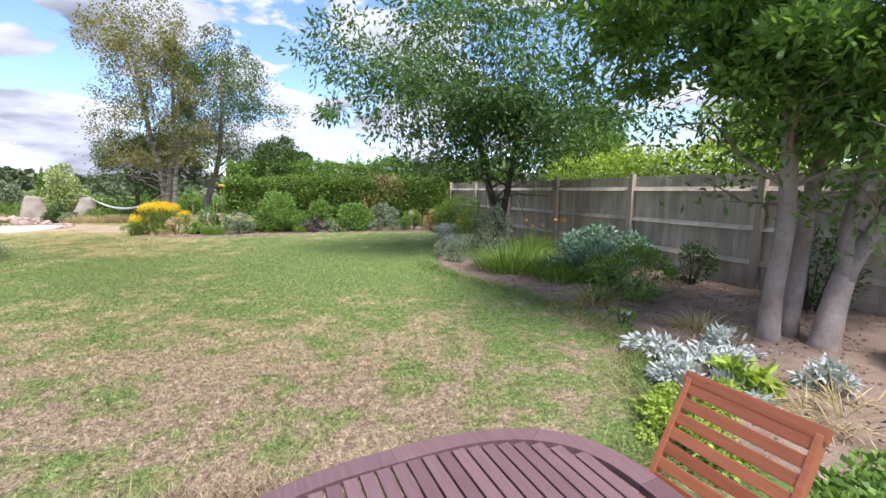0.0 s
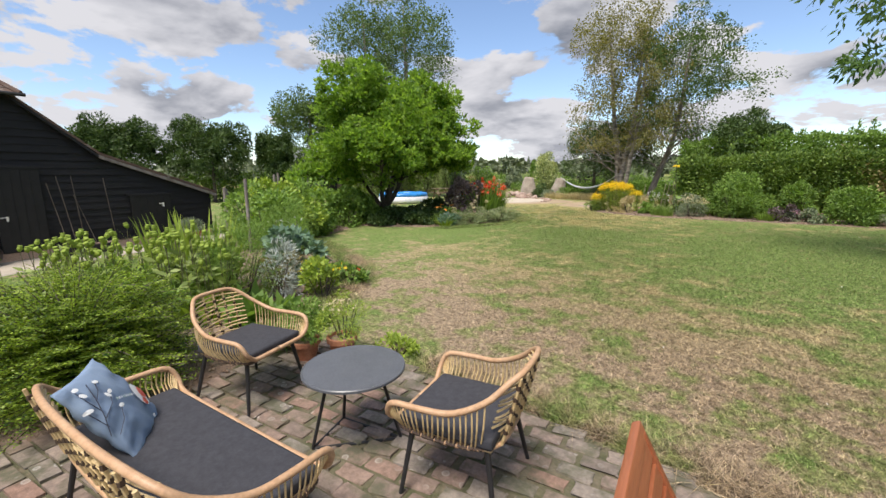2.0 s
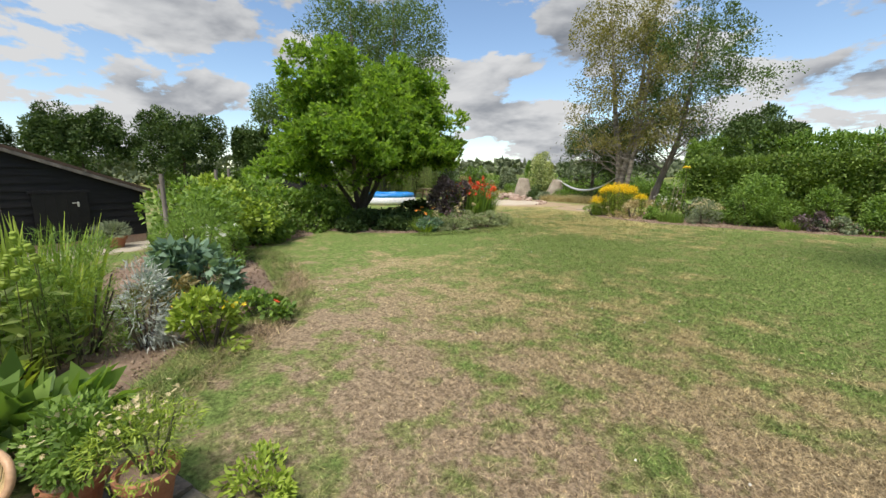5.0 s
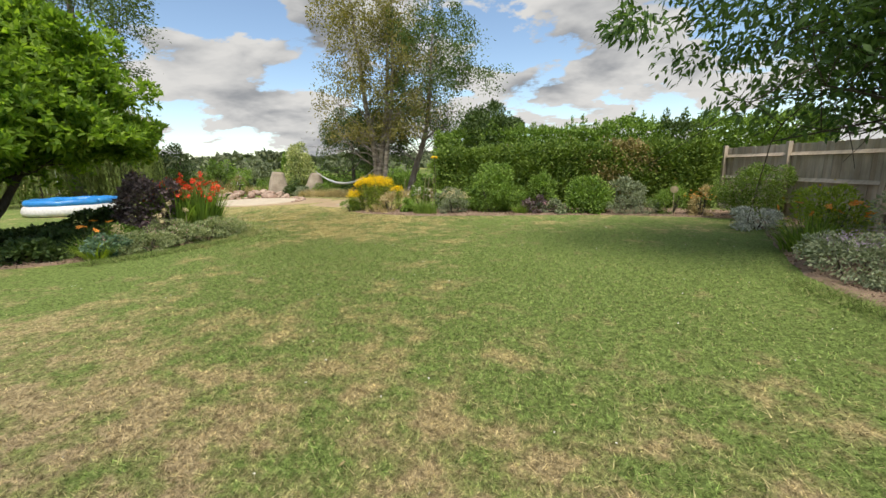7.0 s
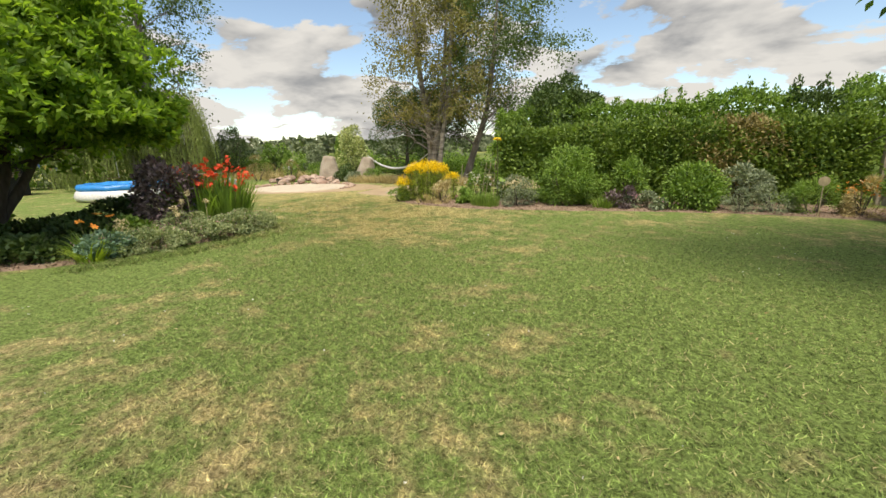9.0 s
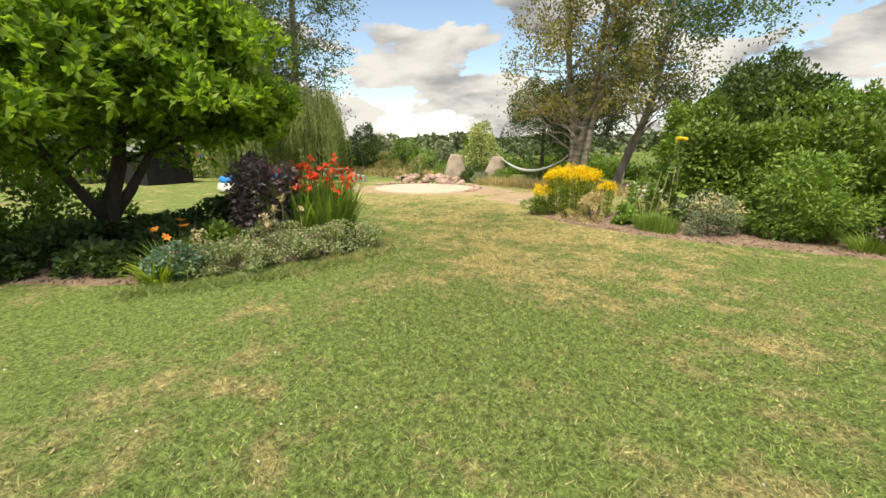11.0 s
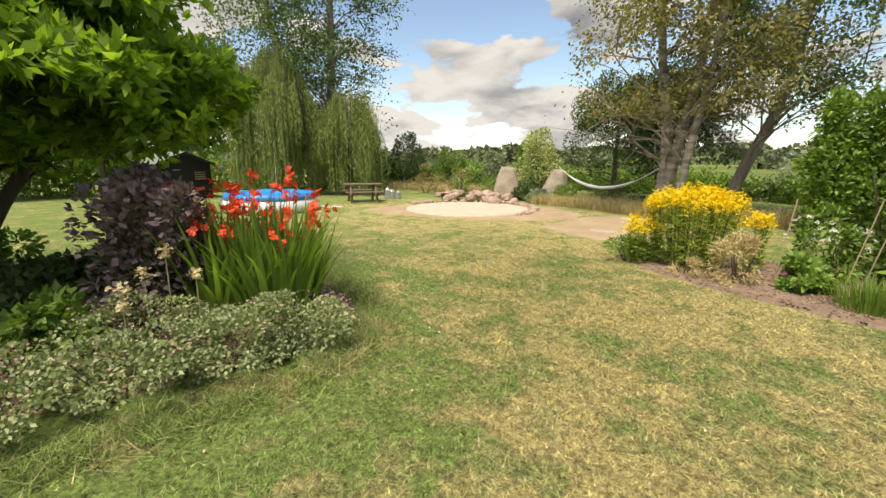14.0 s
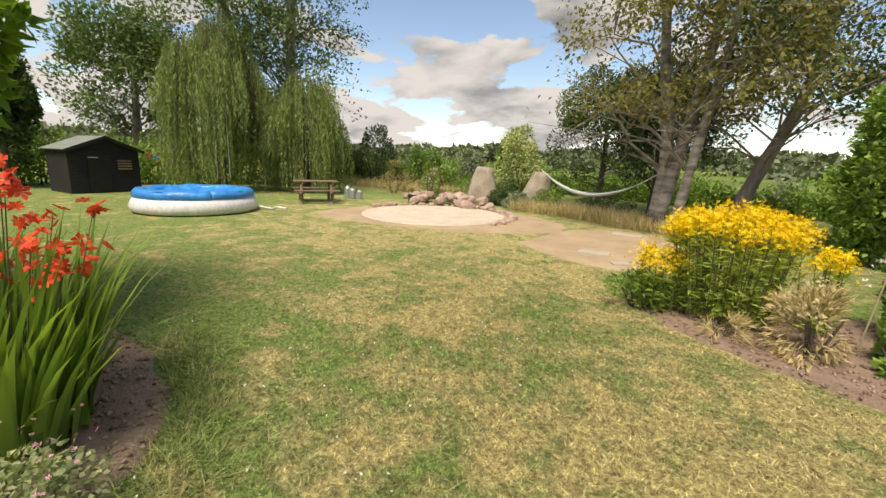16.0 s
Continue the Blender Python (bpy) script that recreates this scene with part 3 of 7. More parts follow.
def patch(name, label, outline, mat, z=0.03, inset=0.1, category="flower bed", smooth_n=4, wobble=0.05, seed=1):
    """A low piece of ground of its own: outline, sloping rim and a slightly uneven top."""
    rng = np.random.default_rng(seed)
    n = len(outline)
    P = curve_pts(list((x, y, 0) for x, y in outline) + [(*outline[0], 0)], n * smooth_n + 1)[:-1]
    OUTLINES.append([(p.x, p.y) for p in P[::2]])
    bm = bmesh.new()
    m = len(P)
    lo, hi = [], []
    area = sum(P[i].x * P[(i + 1) % m].y - P[(i + 1) % m].x * P[i].y for i in range(m))
    s = 1 if area > 0 else -1
    for i in range(m):
        d = (P[(i + 1) % m] - P[i - 1]).normalized()
        nrm = Vector((-d.y, d.x, 0)) * s
        w = rng.uniform(-wobble, wobble)
        lo.append(bm.verts.new(P[i] + nrm * w + Vector((0, 0, -0.02))))
        hi.append(bm.verts.new(P[i] + nrm * (inset + w) + Vector((0, 0, z))))
    for i in range(m):
        bm.faces.new((lo[i], lo[(i + 1) % m], hi[(i + 1) % m], hi[i]))
    f = bm.faces.new(hi)
    bmesh.ops.triangulate(bm, faces=[f])
    bmesh.ops.recalc_face_normals(bm, faces=bm.faces)
    return tagged(part(name, bm, mat), label, category, kind="structure")


patch("soil_bed", "dry brown soil of the bed along the fence",
      [(1.9, 0.2), (2.0, 1.6), (2.05, 2.8), (2.35, 3.5), (2.7, 4.3), (2.5, 5.3), (2.1, 6.5), (1.25, 8.0), (0.8, 9.4), (1.0, 11.0), (1.5, 13.0), (2.0, 15.0), (1.9, 16.2), (2.9, 18.2), (4.6, 11.4), (6.2, 5.0), (7.2, 0.2)], M_soil, seed=3)
patch("soil_bed", "brown soil of the long bed before the hedge",
      [(-10.0, 16.9), (-9.3, 16.45), (-8.3, 16.15), (-7.0, 15.95), (-5.6, 16.1), (-3.5, 16.5), (-1.1, 16.9), (1.0, 16.7), (2.3, 16.6), (2.6, 18.4), (0.5, 19.0), (-3.0, 18.8), (-7.0, 18.4), (-9.7, 18.6)], M_soil, seed=4)
patch("soil_bed", "brown soil of the poppy and herb bed",
      [(-4.6, 1.0), (-5.2, 1.4), (-5.95, 1.95), (-6.65, 2.95), (-7.6, 3.45), (-9.2, 3.8), (-10.7, 3.95), (-11.5, 4.9), (-12.6, 6.4), (-14.6, 5.6), (-14.0, 3.3), (-11.4, 2.2), (-9.4, 1.2), (-8.6, -0.2), (-7.2, -1.0), (-5.6, -1.5), (-4.4, -1.2), (-4.2, 0.2)], M_soil, seed=5)
patch("soil_bed", "shaded soil of the bed under the magnolia",
      [(-12.6, 6.9), (-11.4, 7.7), (-10.7, 8.4), (-10.45, 9.2), (-10.25, 10.4), (-10.3, 11.6), (-10.7, 12.3), (-12.0, 12.45), (-13.5, 12.0), (-14.9, 10.8), (-15.3, 9.0), (-14.4, 7.2)], M_soil, seed=6)
patch("earth_ring", "trodden bare earth round the sand circle", [(-17.2 + 3.4 * math.cos(a) + 0.5 * math.cos(2 * a), 20.2 + 2.9 * math.sin(a) + 0.8 * math.cos(a)) for a in np.linspace(0, 6.0, 18)], M_earth, 0.012, 0.25, "bare earth", seed=7)
patch("sand_circle", "round pit of pale sand set in bare earth", [(-17.3 + 2.15 * math.cos(a), 20.3 + 2.15 * math.sin(a)) for a in np.linspace(0, 6.05, 24)], M_sand, 0.05, 0.06, "sand pit", 3, 0.03, seed=8)
patch("earth_patch", "bare dry earth beside stepping slabs", [(-13.4, 18.9), (-11.6, 18.2), (-10.2, 18.7), (-10.2, 21.4), (-12.2, 22.8), (-13.6, 21.6)], M_earth, 0.010, 0.25, "bare earth", seed=9)
patch("gravel_yard", "pinkish pea gravel beside the brick wall", [(-7.6, -1.9), (-6.2, -1.0), (-5.3, -1.0), (-4.9, -1.5), (-4.2, -3.5), (-7.2, -4.0)], M_gravel, 0.014, 0.1, "gravel", seed=10)
patch("concrete_path", "pale concrete path along the black barn", [(-10.6, -5.2), (-9.9, -3.2), (-9.0, -1.6), (-10.9, -1.2), (-12.2, 1.2), (-12.6, 2.6), (-13.9, 3.2), (-13.95, 2.2), (-12.9, -0.6), (-11.4, -4.8)], M_concrete, 0.02, 0.05, "path", seed=11)
patch("slab_path", "grey concrete slab path beside the evergreen shrub", [(-4.3, -1.0), (-4.9, -1.25), (-5.6, -1.75), (-4.9, -2.6), (-3.2, -2.0), (-3.2, -1.0)], M_concrete, 0.02, 0.05, "path", seed=12)

# ---- barn ----
M_board = two_tone("black_tarred_board", (0.006, 0.006, 0.008), (0.014, 0.014, 0.017), 4.0, 0.8, 0.5, 30, 0.004, (1, 1, 6))
M_dark_wood = two_tone("black_door_wood", (0.005, 0.005, 0.006), (0.011, 0.011, 0.012), 5.0, 0.75, 0.4, 40, 0.003)


def random_tint(name, a, b, c, rough=0.85, fine=35.0, bump=0.4, dist=0.006):
    m = Mat(name)
    col = m.ramp(m.obrand(), [(0.0, a), (0.5, b), (1.0, c)])
    g = m.noise(fine, 5, 0.65)
    h = m.noise(6.0, 4, 0.6)
    col = m.mix(0.55, col, m.ramp(g, [(0.3, (0.45, 0.45, 0.45)), (0.75, (1.1, 1.1, 1.1))]), "MULTIPLY")
    col = m.mix(m.ramp(h, [(0.58, 0.0), (0.75, 0.5)]), col, (0.42, 0.40, 0.36))
    m.set(col, rough)
    m.bump(g, bump, dist)
    return m.m


M_brick = random_tint("old_red_brick", (0.58, 0.28, 0.20), (0.68, 0.42, 0.31), (0.62, 0.46, 0.37))
def paver_mat(name, joined):
    """Old paving brick: dull reds and greys, dark grime and pale lichen rings."""
    m = Mat(name)
    col = m.ramp(m.island() if joined else m.obrand(), [(0.0, (0.29, 0.175, 0.13)), (0.3, (0.31, 0.25, 0.21)), (0.55, (0.26, 0.23, 0.195)), (0.8, (0.28, 0.20, 0.16)), (1.0, (0.18, 0.15, 0.125))])
    g, h = m.noise(26, 6, 0.7), m.noise(4.5, 5, 0.65)
    col = m.mix(0.75, col, m.ramp(g, [(0.3, (0.4, 0.4, 0.4)), (0.72, (1.2, 1.2, 1.2))]), "MULTIPLY")
    col = m.mix(m.ramp(h, [(0.47, 0.0), (0.63, 0.85)]), col, (0.085, 0.088, 0.05))
    d = m.voronoi(9.0)
    ring = m.ramp(d, [(0.0, 0.3), (0.12, 0.25), (0.17, 0.75), (0.22, 0.0)])
    spots = m.math("MULTIPLY", ring, m.ramp(m.noise(1.8, 3), [(0.46, 0.0), (0.54, 1.0)]))
    col = m.mix(spots, col, (0.42, 0.40, 0.36))
    m.set(col, 0.92)
    m.bump(g, 0.8, 0.012)
    return m.m


M_paver = paver_mat("worn_paving_brick", False)
M_mortar = two_tone("mortar", (0.30, 0.26, 0.22), (0.38, 0.34, 0.29), 6.0, 0.95)
M_rooftile = random_tint("clay_roof_tile", (0.10, 0.062, 0.048), (0.135, 0.085, 0.065), (0.09, 0.07, 0.058))
M_white = two_tone("white_paint", (0.7, 0.7, 0.68), (0.78, 0.78, 0.76), 5.0, 0.5, 0.05)
M_iron = two_tone("black_iron", (0.02, 0.02, 0.022), (0.035, 0.035, 0.037), 9.0, 0.45, 0.1, 60, 0.001)
M_terracotta = two_tone("terracotta", (0.42, 0.16, 0.085), (0.52, 0.25, 0.15), 7.0, 0.85, 0.25, 50, 0.003)
M_zinc = two_tone("galvanised_zinc", (0.42, 0.45, 0.48), (0.55, 0.58, 0.6), 8.0, 0.4, 0.1, 40, 0.002, None, 0.6)
M_glaze = two_tone("dark_glaze", (0.03, 0.025, 0.022), (0.06, 0.045, 0.04), 8.0, 0.3, 0.1)
M_net = two_tone("yellow_net", (0.5, 0.42, 0.12), (0.6, 0.52, 0.2), 20.0, 0.8)

BARN = pose(-11.50, -4.25, 0, 0, 0, 109.1)      # x runs along the gable wall, y into the barn (away from the garden)
gable = [(0.0, 0.0), (7.42, 0.0), (7.42, 1.20), (4.9, 2.17), (3.62, 3.27), (0.05, 3.2), (0.0, 3.2)]


def gable_top(u):
    pts = [(-1.0, 3.22), (3.62, 3.27), (4.9, 2.17), (7.5, 1.22)]
    for (a, b), (c, d) in zip(pts, pts[1:]):
        if a <= u <= c:
            return b + (d - b) * (u - a) / (c - a)
    return 1.2


def build_barn():
    barn = tagged(new("barn"), "old black weatherboarded barn with a tiled half-hipped roof", "barn")
    barn.matrix_world = BARN
    # carcass
    bm = bmesh.new()
    prof = [(-3.2, 0.2), (7.40, 0.2), (7.40, 1.18), (4.9, 2.12), (3.6, 3.2), (0.4, 3.16), (-2.0, 1.6), (-2.7, 1.14), (-3.2, 0.9)]
    f = [bm.verts.new((u, 0.04, z)) for u, z in prof]
    b = [bm.verts.new((u, 9.0, z)) for u, z in prof]
    bm.faces.new(f)
    bm.faces.new(b[::-1])
    for i in range(len(prof)):
        j = (i + 1) % len(prof)
        bm.faces.new((f[i], b[i], b[j], f[j]))
    bmesh.ops.recalc_face_normals(bm, faces=bm.faces)
    part("wall", bm, M_board, barn)
    # brick plinth
    part("plinth", box((10.6, 0.3, 0.22), (2.1, 0.16, 0.10), bevel=0.01), M_brick, barn, "low old brick plinth")
    # overlapping boards, each cut to the roof line
    z, k = 0.2, 0
    while z < 3.24:
        top = z + 0.165
        u1 = 7.42
        while u1 > 3.5 and gable_top(u1) < z + 0.08:
            u1 -= 0.05
        u0 = -3.0 if z < 0.9 else -2.75 + (z - 0.9) * 1.4
        bm = bmesh.new()
        vs = [(u0, 0.01, z), (u1, 0.01, z), (u1, 0.035, top), (u0, 0.035, top)]
        a = [bm.verts.new(v) for v in vs]
        c = [bm.verts.new((v[0], v[1] + 0.022, v[2])) for v in vs]
        bm.faces.new(a)
        bm.faces.new(c[::-1])
        for i in range(4):
            bm.faces.new((a[i], c[i], c[(i + 1) % 4], a[(i + 1) % 4]))
        bmesh.ops.recalc_face_normals(bm, faces=bm.faces)
        bmesh.ops.translate(bm, verts=bm.verts, vec=(0, -0.03 + 0.004 * math.sin(k * 2.3), 0))
        part("board", bm, M_board, barn)
        z += 0.152
        k += 1
    # verge and catslide roof to the right
    def slab(name, p0, p1, depth, thick, over, mat):
        bm = bmesh.new()
        (u0, z0), (u1, z1) = p0, p1
        q = [(u0, -over, z0), (u1, -over, z1), (u1, depth, z1), (u0, depth, z0)]
        lo = [bm.verts.new(v) for v in q]
        hi = [bm.verts.new((v[0], v[1], v[2] + thick)) for v in q]
        bm.faces.new(lo[::-1])
        bm.faces.new(hi)
        for i in range(4):
            bm.faces.new((lo[i], lo[(i + 1) % 4], hi[(i + 1) % 4], hi[i]))
        return part(name, bm, mat, barn)
    slab("roof_slope", (3.55, 3.28), (4.93, 2.16), 9.0, 0.06, 0.12, M_rooftile)
    slab("roof_slope", (-2.9, 1.1), (0.36, 3.2), 9.0, 0.06, 0.12, M_rooftile)
    slab("roof_slope", (4.9, 2.165), (7.55, 1.2), 9.0, 0.06, 0.12, M_rooftile)
    slab("verge_board", (4.9, 2.09), (7.55, 1.12), -0.08, 0.07, 0.12, M_bark_grey)
    slab("verge_board", (3.6, 3.18), (4.92, 2.08), -0.08, 0.07, 0.12, M_board)
    # hip end in courses of tiles
    ax, az, half, depth = 2.08, 4.72, 2.0, 1.7
    courses = 15
    for c in range(courses):
        f0, f1 = c / courses, (c + 1) / courses + 0.02
        bm = bmesh.new()
        def edge(f):
            l = 0.34 + (ax - 0.1 - 0.34) * f
            r = 3.72 + (ax + 0.1 - 3.72) * f
            return l, r, -0.22 + depth * f, 3.26 + (az - 3.26) * f
        l0, r0, y0, z0 = edge(f0)
        l1, r1, y1, z1 = edge(min(f1, 1.0))
        n = max(2, int((r0 - l0) / 0.16))
        lo, hi = [], []
        for i in range(n + 1):
            w = i / n
            j = 0.006 * math.sin(i * 12.9 + c * 7.7)
            lo.append((bm.verts.new((l0 + (r0 - l0) * w, y0, z0 + 0.02 + j)), bm.verts.new((l0 + (r0 - l0) * w, y0, z0 - 0.005))))
            hi.append(bm.verts.new((l1 + (r1 - l1) * w, y1, z1 + 0.004)))
        for i in range(n):
            bm.faces.new((lo[i][0], lo[i + 1][0], hi[i + 1], hi[i]))
            bm.faces.new((lo[i][1], lo[i + 1][1], lo[i + 1][0], lo[i][0]))
        part("tile_course", bm, M_rooftile, barn)
    part("ridge_tile", tube([(ax, depth - 0.12, az - 0.01), (ax, 9.0, az - 0.01)], 0.06, 10), M_rooftile, barn)
    for s, eu in ((1, 3.74), (-1, 0.32)):
        part("hip_tile", tube([(eu, -0.2, 3.28), (ax + 0.06 * s, depth - 0.2, az + 0.02)], 0.06, 8), M_rooftile, barn)
    # main roof slopes either side of the ridge
    bm = bmesh.new()
    for s, eu, ez in ((1, 3.74, 3.26), (-1, 0.3, 3.22)):
        q = [bm.verts.new(v) for v in ((ax, depth - 0.25, az), (ax, 9.1, az), (eu, 9.1, ez), (eu, -0.2, ez))]
        bm.faces.new(q)
    bmesh.ops.solidify(bm, geom=bm.faces[:], thickness=0.05)
    part("roof", bm, M_rooftile, barn)
    # eave gutter of the hip
    part("gutter", tube([(0.15, -0.24, 3.225), (3.8, -0.24, 3.26)], 0.035, 8), M_iron, barn)
    # two ledged doors with handles
    for u, w, h, hu, hz in ((3.12, 0.72, 1.66, 0.14, 0.7), (5.42, 0.9, 1.02, 0.72, 0.8)):
        d = part("door", box((w, 0.03, h), (u + w / 2, -0.055, 0.19 + h / 2), bevel=0.004), M_dark_wood, barn, "plain black plank door, shut")
        for i in range(1, 5):
            part("plank_gap", box((0.008, 0.006, h - 0.04), (u + w * i / 5, -0.072, 0.19 + h / 2)), M_board, d)
        part("frame", box((w + 0.1, 0.05, 0.06), (u + w / 2, -0.055, 0.22 + h), bevel=0.005), M_board, d)
        bm = box((0.035, 0.012, 0.10), (u + hu, -0.078, hz + 0.17), bevel=0.003)
        bm_tube(bm, [(u + hu, -0.085, hz + 0.2), (u + hu, -0.11, hz + 0.2), (u + hu - 0.11, -0.11, hz + 0.2)], 0.01, 6)
        part("handle", bm, M_white, d, "white lever handle")
    return barn


build_barn()

# basketball hoop without a board, on the barn
def hoop():
    t = thing("netball_hoop", "small hoop with a yellow net on the black barn wall", "hoop", (BARN @ Vector((0.62, -0.06, 2.18))), 109.1)
    ring = [(0.2 * math.cos(a), -0.22 + 0.2 * math.sin(a), 0) for a in np.linspace(0, 2 * math.pi, 25)]
    part("ring", tube(ring, 0.012, 6), M_iron, t)
    part("bracket", box((0.1, 0.04, 0.12), (0, 0.0, -0.02), bevel=0.005), M_iron, t)
    bm = bmesh.new()
    for k in range(12):
        a = 2 * math.pi * k / 12
        for s in (1, -1):
            pts = []
            for i in range(6):
                f = i / 5
                r = 0.2 * (1 - 0.62 * f)
                b = a + s * f * 1.1
                pts.append((r * math.cos(b), -0.22 + r * math.sin(b), -0.42 * f))
            bm_tube(bm, pts, 0.004, 3, False)
    part("net", bm, M_net, t)


hoop()

# ---- brick wall corner of the house ----
def brick_wall():
    """The house corner: brick below, black boards above, cut low to keep gravel sunlit."""
    w = tagged(new("house_wall"), "old red brick house wall with black boarding above", "wall", kind="structure")
    w.matrix_world = pose(-7.40, -2.28, 0, 0, 0, 3.0)      # x towards the camera side, y to the back
    part("core", box((3.2, 2.6, 1.02), (1.62, -1.32, 0.51)), M_mortar, w)
    for k in range(6):
        part("board", box((3.3, 2.7, 0.16), (1.62, -1.34, 1.095 + k * 0.152), bevel=0.012), M_board, w)
    # added cap closing the shortened wall; the real top is unseen
    part("wall_cap", box((3.42, 2.82, 0.06), (1.62, -1.34, 1.97), bevel=0.01), M_board, w)
    bm = box((0.215, 0.1, 0.065), bevel=0.004)
    me = bpy.data.meshes.new("brick")
    bm.to_mesh(me)
    bm.free()
    me.materials.append(M_brick)
    rnd = random.Random(4)
    for row in range(13):
        z = 0.045 + row * 0.077
        for i in range(10):
            x = 0.1 + i * 0.226 + (0.113 if row % 2 else 0)
            for side in (0, 1):
                o = new("brick", me)
                o.parent = w
                j = rnd.uniform(-0.003, 0.003)
                o.matrix_local = pose(x, -0.02 + j - 0.03, z, 0, 0, rnd.uniform(-0.6, 0.6)) if side == 0 else pose(-0.005 + j + 0.03, -x - 0.02, z, 0, 0, 90)
    return w


brick_wall()

# ---- fence ----
M_fence = Mat("weathered_fence_board")
_f = M_fence.noise(7.0, 6, 0.65, stretch=(1, 1, 0.15))
_g = M_fence.noise(0.9, 4)
_c = M_fence.ramp(M_fence.obrand(), [(0.0, (0.50, 0.41, 0.33)), (0.5, (0.57, 0.49, 0.41)), (1.0, (0.63, 0.56, 0.49))])
_c = M_fence.mix(0.7, _c, M_fence.ramp(_f, [(0.3, (0.45, 0.45, 0.45)), (0.7, (1.1, 1.1, 1.1))]), "MULTIPLY")
_c = M_fence.mix(M_fence.ramp(_g, [(0.5, 0.0), (0.75, 0.5)]), _c, (0.10, 0.095, 0.07))
M_fence.set(_c, 0.9)
M_fence.bump(_f, 0.5, 0.006)
M_fence = M_fence.m


def fence():
    f = tagged(new("fence"), "weathered grey close-board garden fence with posts and rails", "fence", kind="structure")
    d = Vector((0.238, -0.971, 0)).normalized()
    f.matrix_world = Matrix.Translation((4.59, 11.6, 0)) @ Matrix.Rotation(math.atan2(d.y, d.x), 4, "Z")
    post = box((0.11, 0.11, 2.06), (0, 0, 1.0), bevel=0.008)
    pm = bpy.data.meshes.new("post")
    post.to_mesh(pm)
    pm.materials.append(M_fence)
    board = box((0.128, 0.018, 1.86), (0, 0, 1.03), bevel=0.002)
    bmn = bpy.data.meshes.new("board")
    board.to_mesh(bmn)
    bmn.materials.append(M_fence)
    rnd = random.Random(7)
    for k in range(-3, 6):
        o = new("post", pm)
        o.parent = f
        o.matrix_local = pose(k * 2.75, -0.07, 0, rnd.uniform(-0.5, 0.5), rnd.uniform(-0.5, 0.5), 0)
        if k == 5:
            break
        for z in (0.42, 1.0, 1.66):
            bm = bmesh.new()
            q = [(0.0, 0.0, 0.0), (0.0, -0.07, 0.0), (0.0, 0.0, 0.085)]
            a = [bm.verts.new((k * 2.75 + 0.05, y, z + zz)) for _, y, zz in q]
            b = [bm.verts.new((k * 2.75 + 2.70, y, z + zz)) for _, y, zz in q]
            bm.faces.new(a)
            bm.faces.new(b[::-1])
            for i in range(3):
                bm.faces.new((a[i], b[i], b[(i + 1) % 3], a[(i + 1) % 3]))
            bmesh.ops.recalc_face_normals(bm, faces=bm.faces)
            part("rail", bm, M_fence, f)
        part("gravel_board", box((2.64, 0.03, 0.16), (k * 2.75 + 1.375, 0.012, 0.07), bevel=0.003), M_fence, f)
        for i in range(22):
            o = new("board", bmn)
            o.parent = f
            o.matrix_local = pose(k * 2.75 + 0.03 + i * 0.122, 0.014 + (i % 2) * 0.006, rnd.uniform(-0.012, 0.012), 0, rnd.uniform(-0.4, 0.4), rnd.uniform(-2, 2))
    return f


fence()

# ---- trees ----
rngt = np.random.default_rng(5)
limb_tree("magnolia_tree", "dense green magnolia standing in a shaded bed", "tree", (-14.3, 8.9, 0), 11,
          [[(0, 0, -0.1, 0.2), (0.06, 0.0, 0.5, 0.17), (0.25, 0.3, 1.6, 0.1), (0.8, 0.3, 3.4, 0.06), (0.9, 0.1, 4.8, 0.02)],
           [(0.06, -0.03, 0.35, 0.11), (0.45, -0.4, 0.95, 0.08), (1.4, -1.0, 2.0, 0.055), (2.1, -1.3, 3.2, 0.02)],
           [(0.0, 0.05, 0.4, 0.11), (0.15, 0.45, 1.0, 0.085), (0.2, 1.1, 2.2, 0.05), (0.4, 1.5, 3.6, 0.02)],
           [(0.0, 0.0, 0.3, 0.1), (-0.35, -0.3, 0.9, 0.075), (-0.8, -0.8, 2.0, 0.05), (-1.0, -1.0, 3.4, 0.02)]],
          (8, 1.7, 0.55, 0.42, 0.95),
          [(0.9, -0.1, 2.95, 2.55, 2.85, 1.8, 25000, 76), (0.5, -1.2, 4.1, 1.5, 1.5, 1.35, 9000, 34), (1.2, 1.0, 3.9, 1.4, 1.5, 1.35, 8500, 34), (1.8, -1.5, 2.2, 1.6, 1.5, 0.8, 9000, 30), (1.8, 1.2, 2.3, 1.5, 1.7, 0.9, 9000, 34), (1.0, 2.0, 2.1, 1.5, 1.2, 0.8, 6000, 20), (-0.1, -2.3, 1.75, 1.2, 1.1, 0.8, 5000, 18)],
          (L_magnolia, 0.155, 0.075), M_bark_dark, rosette=7, clear=1.2)
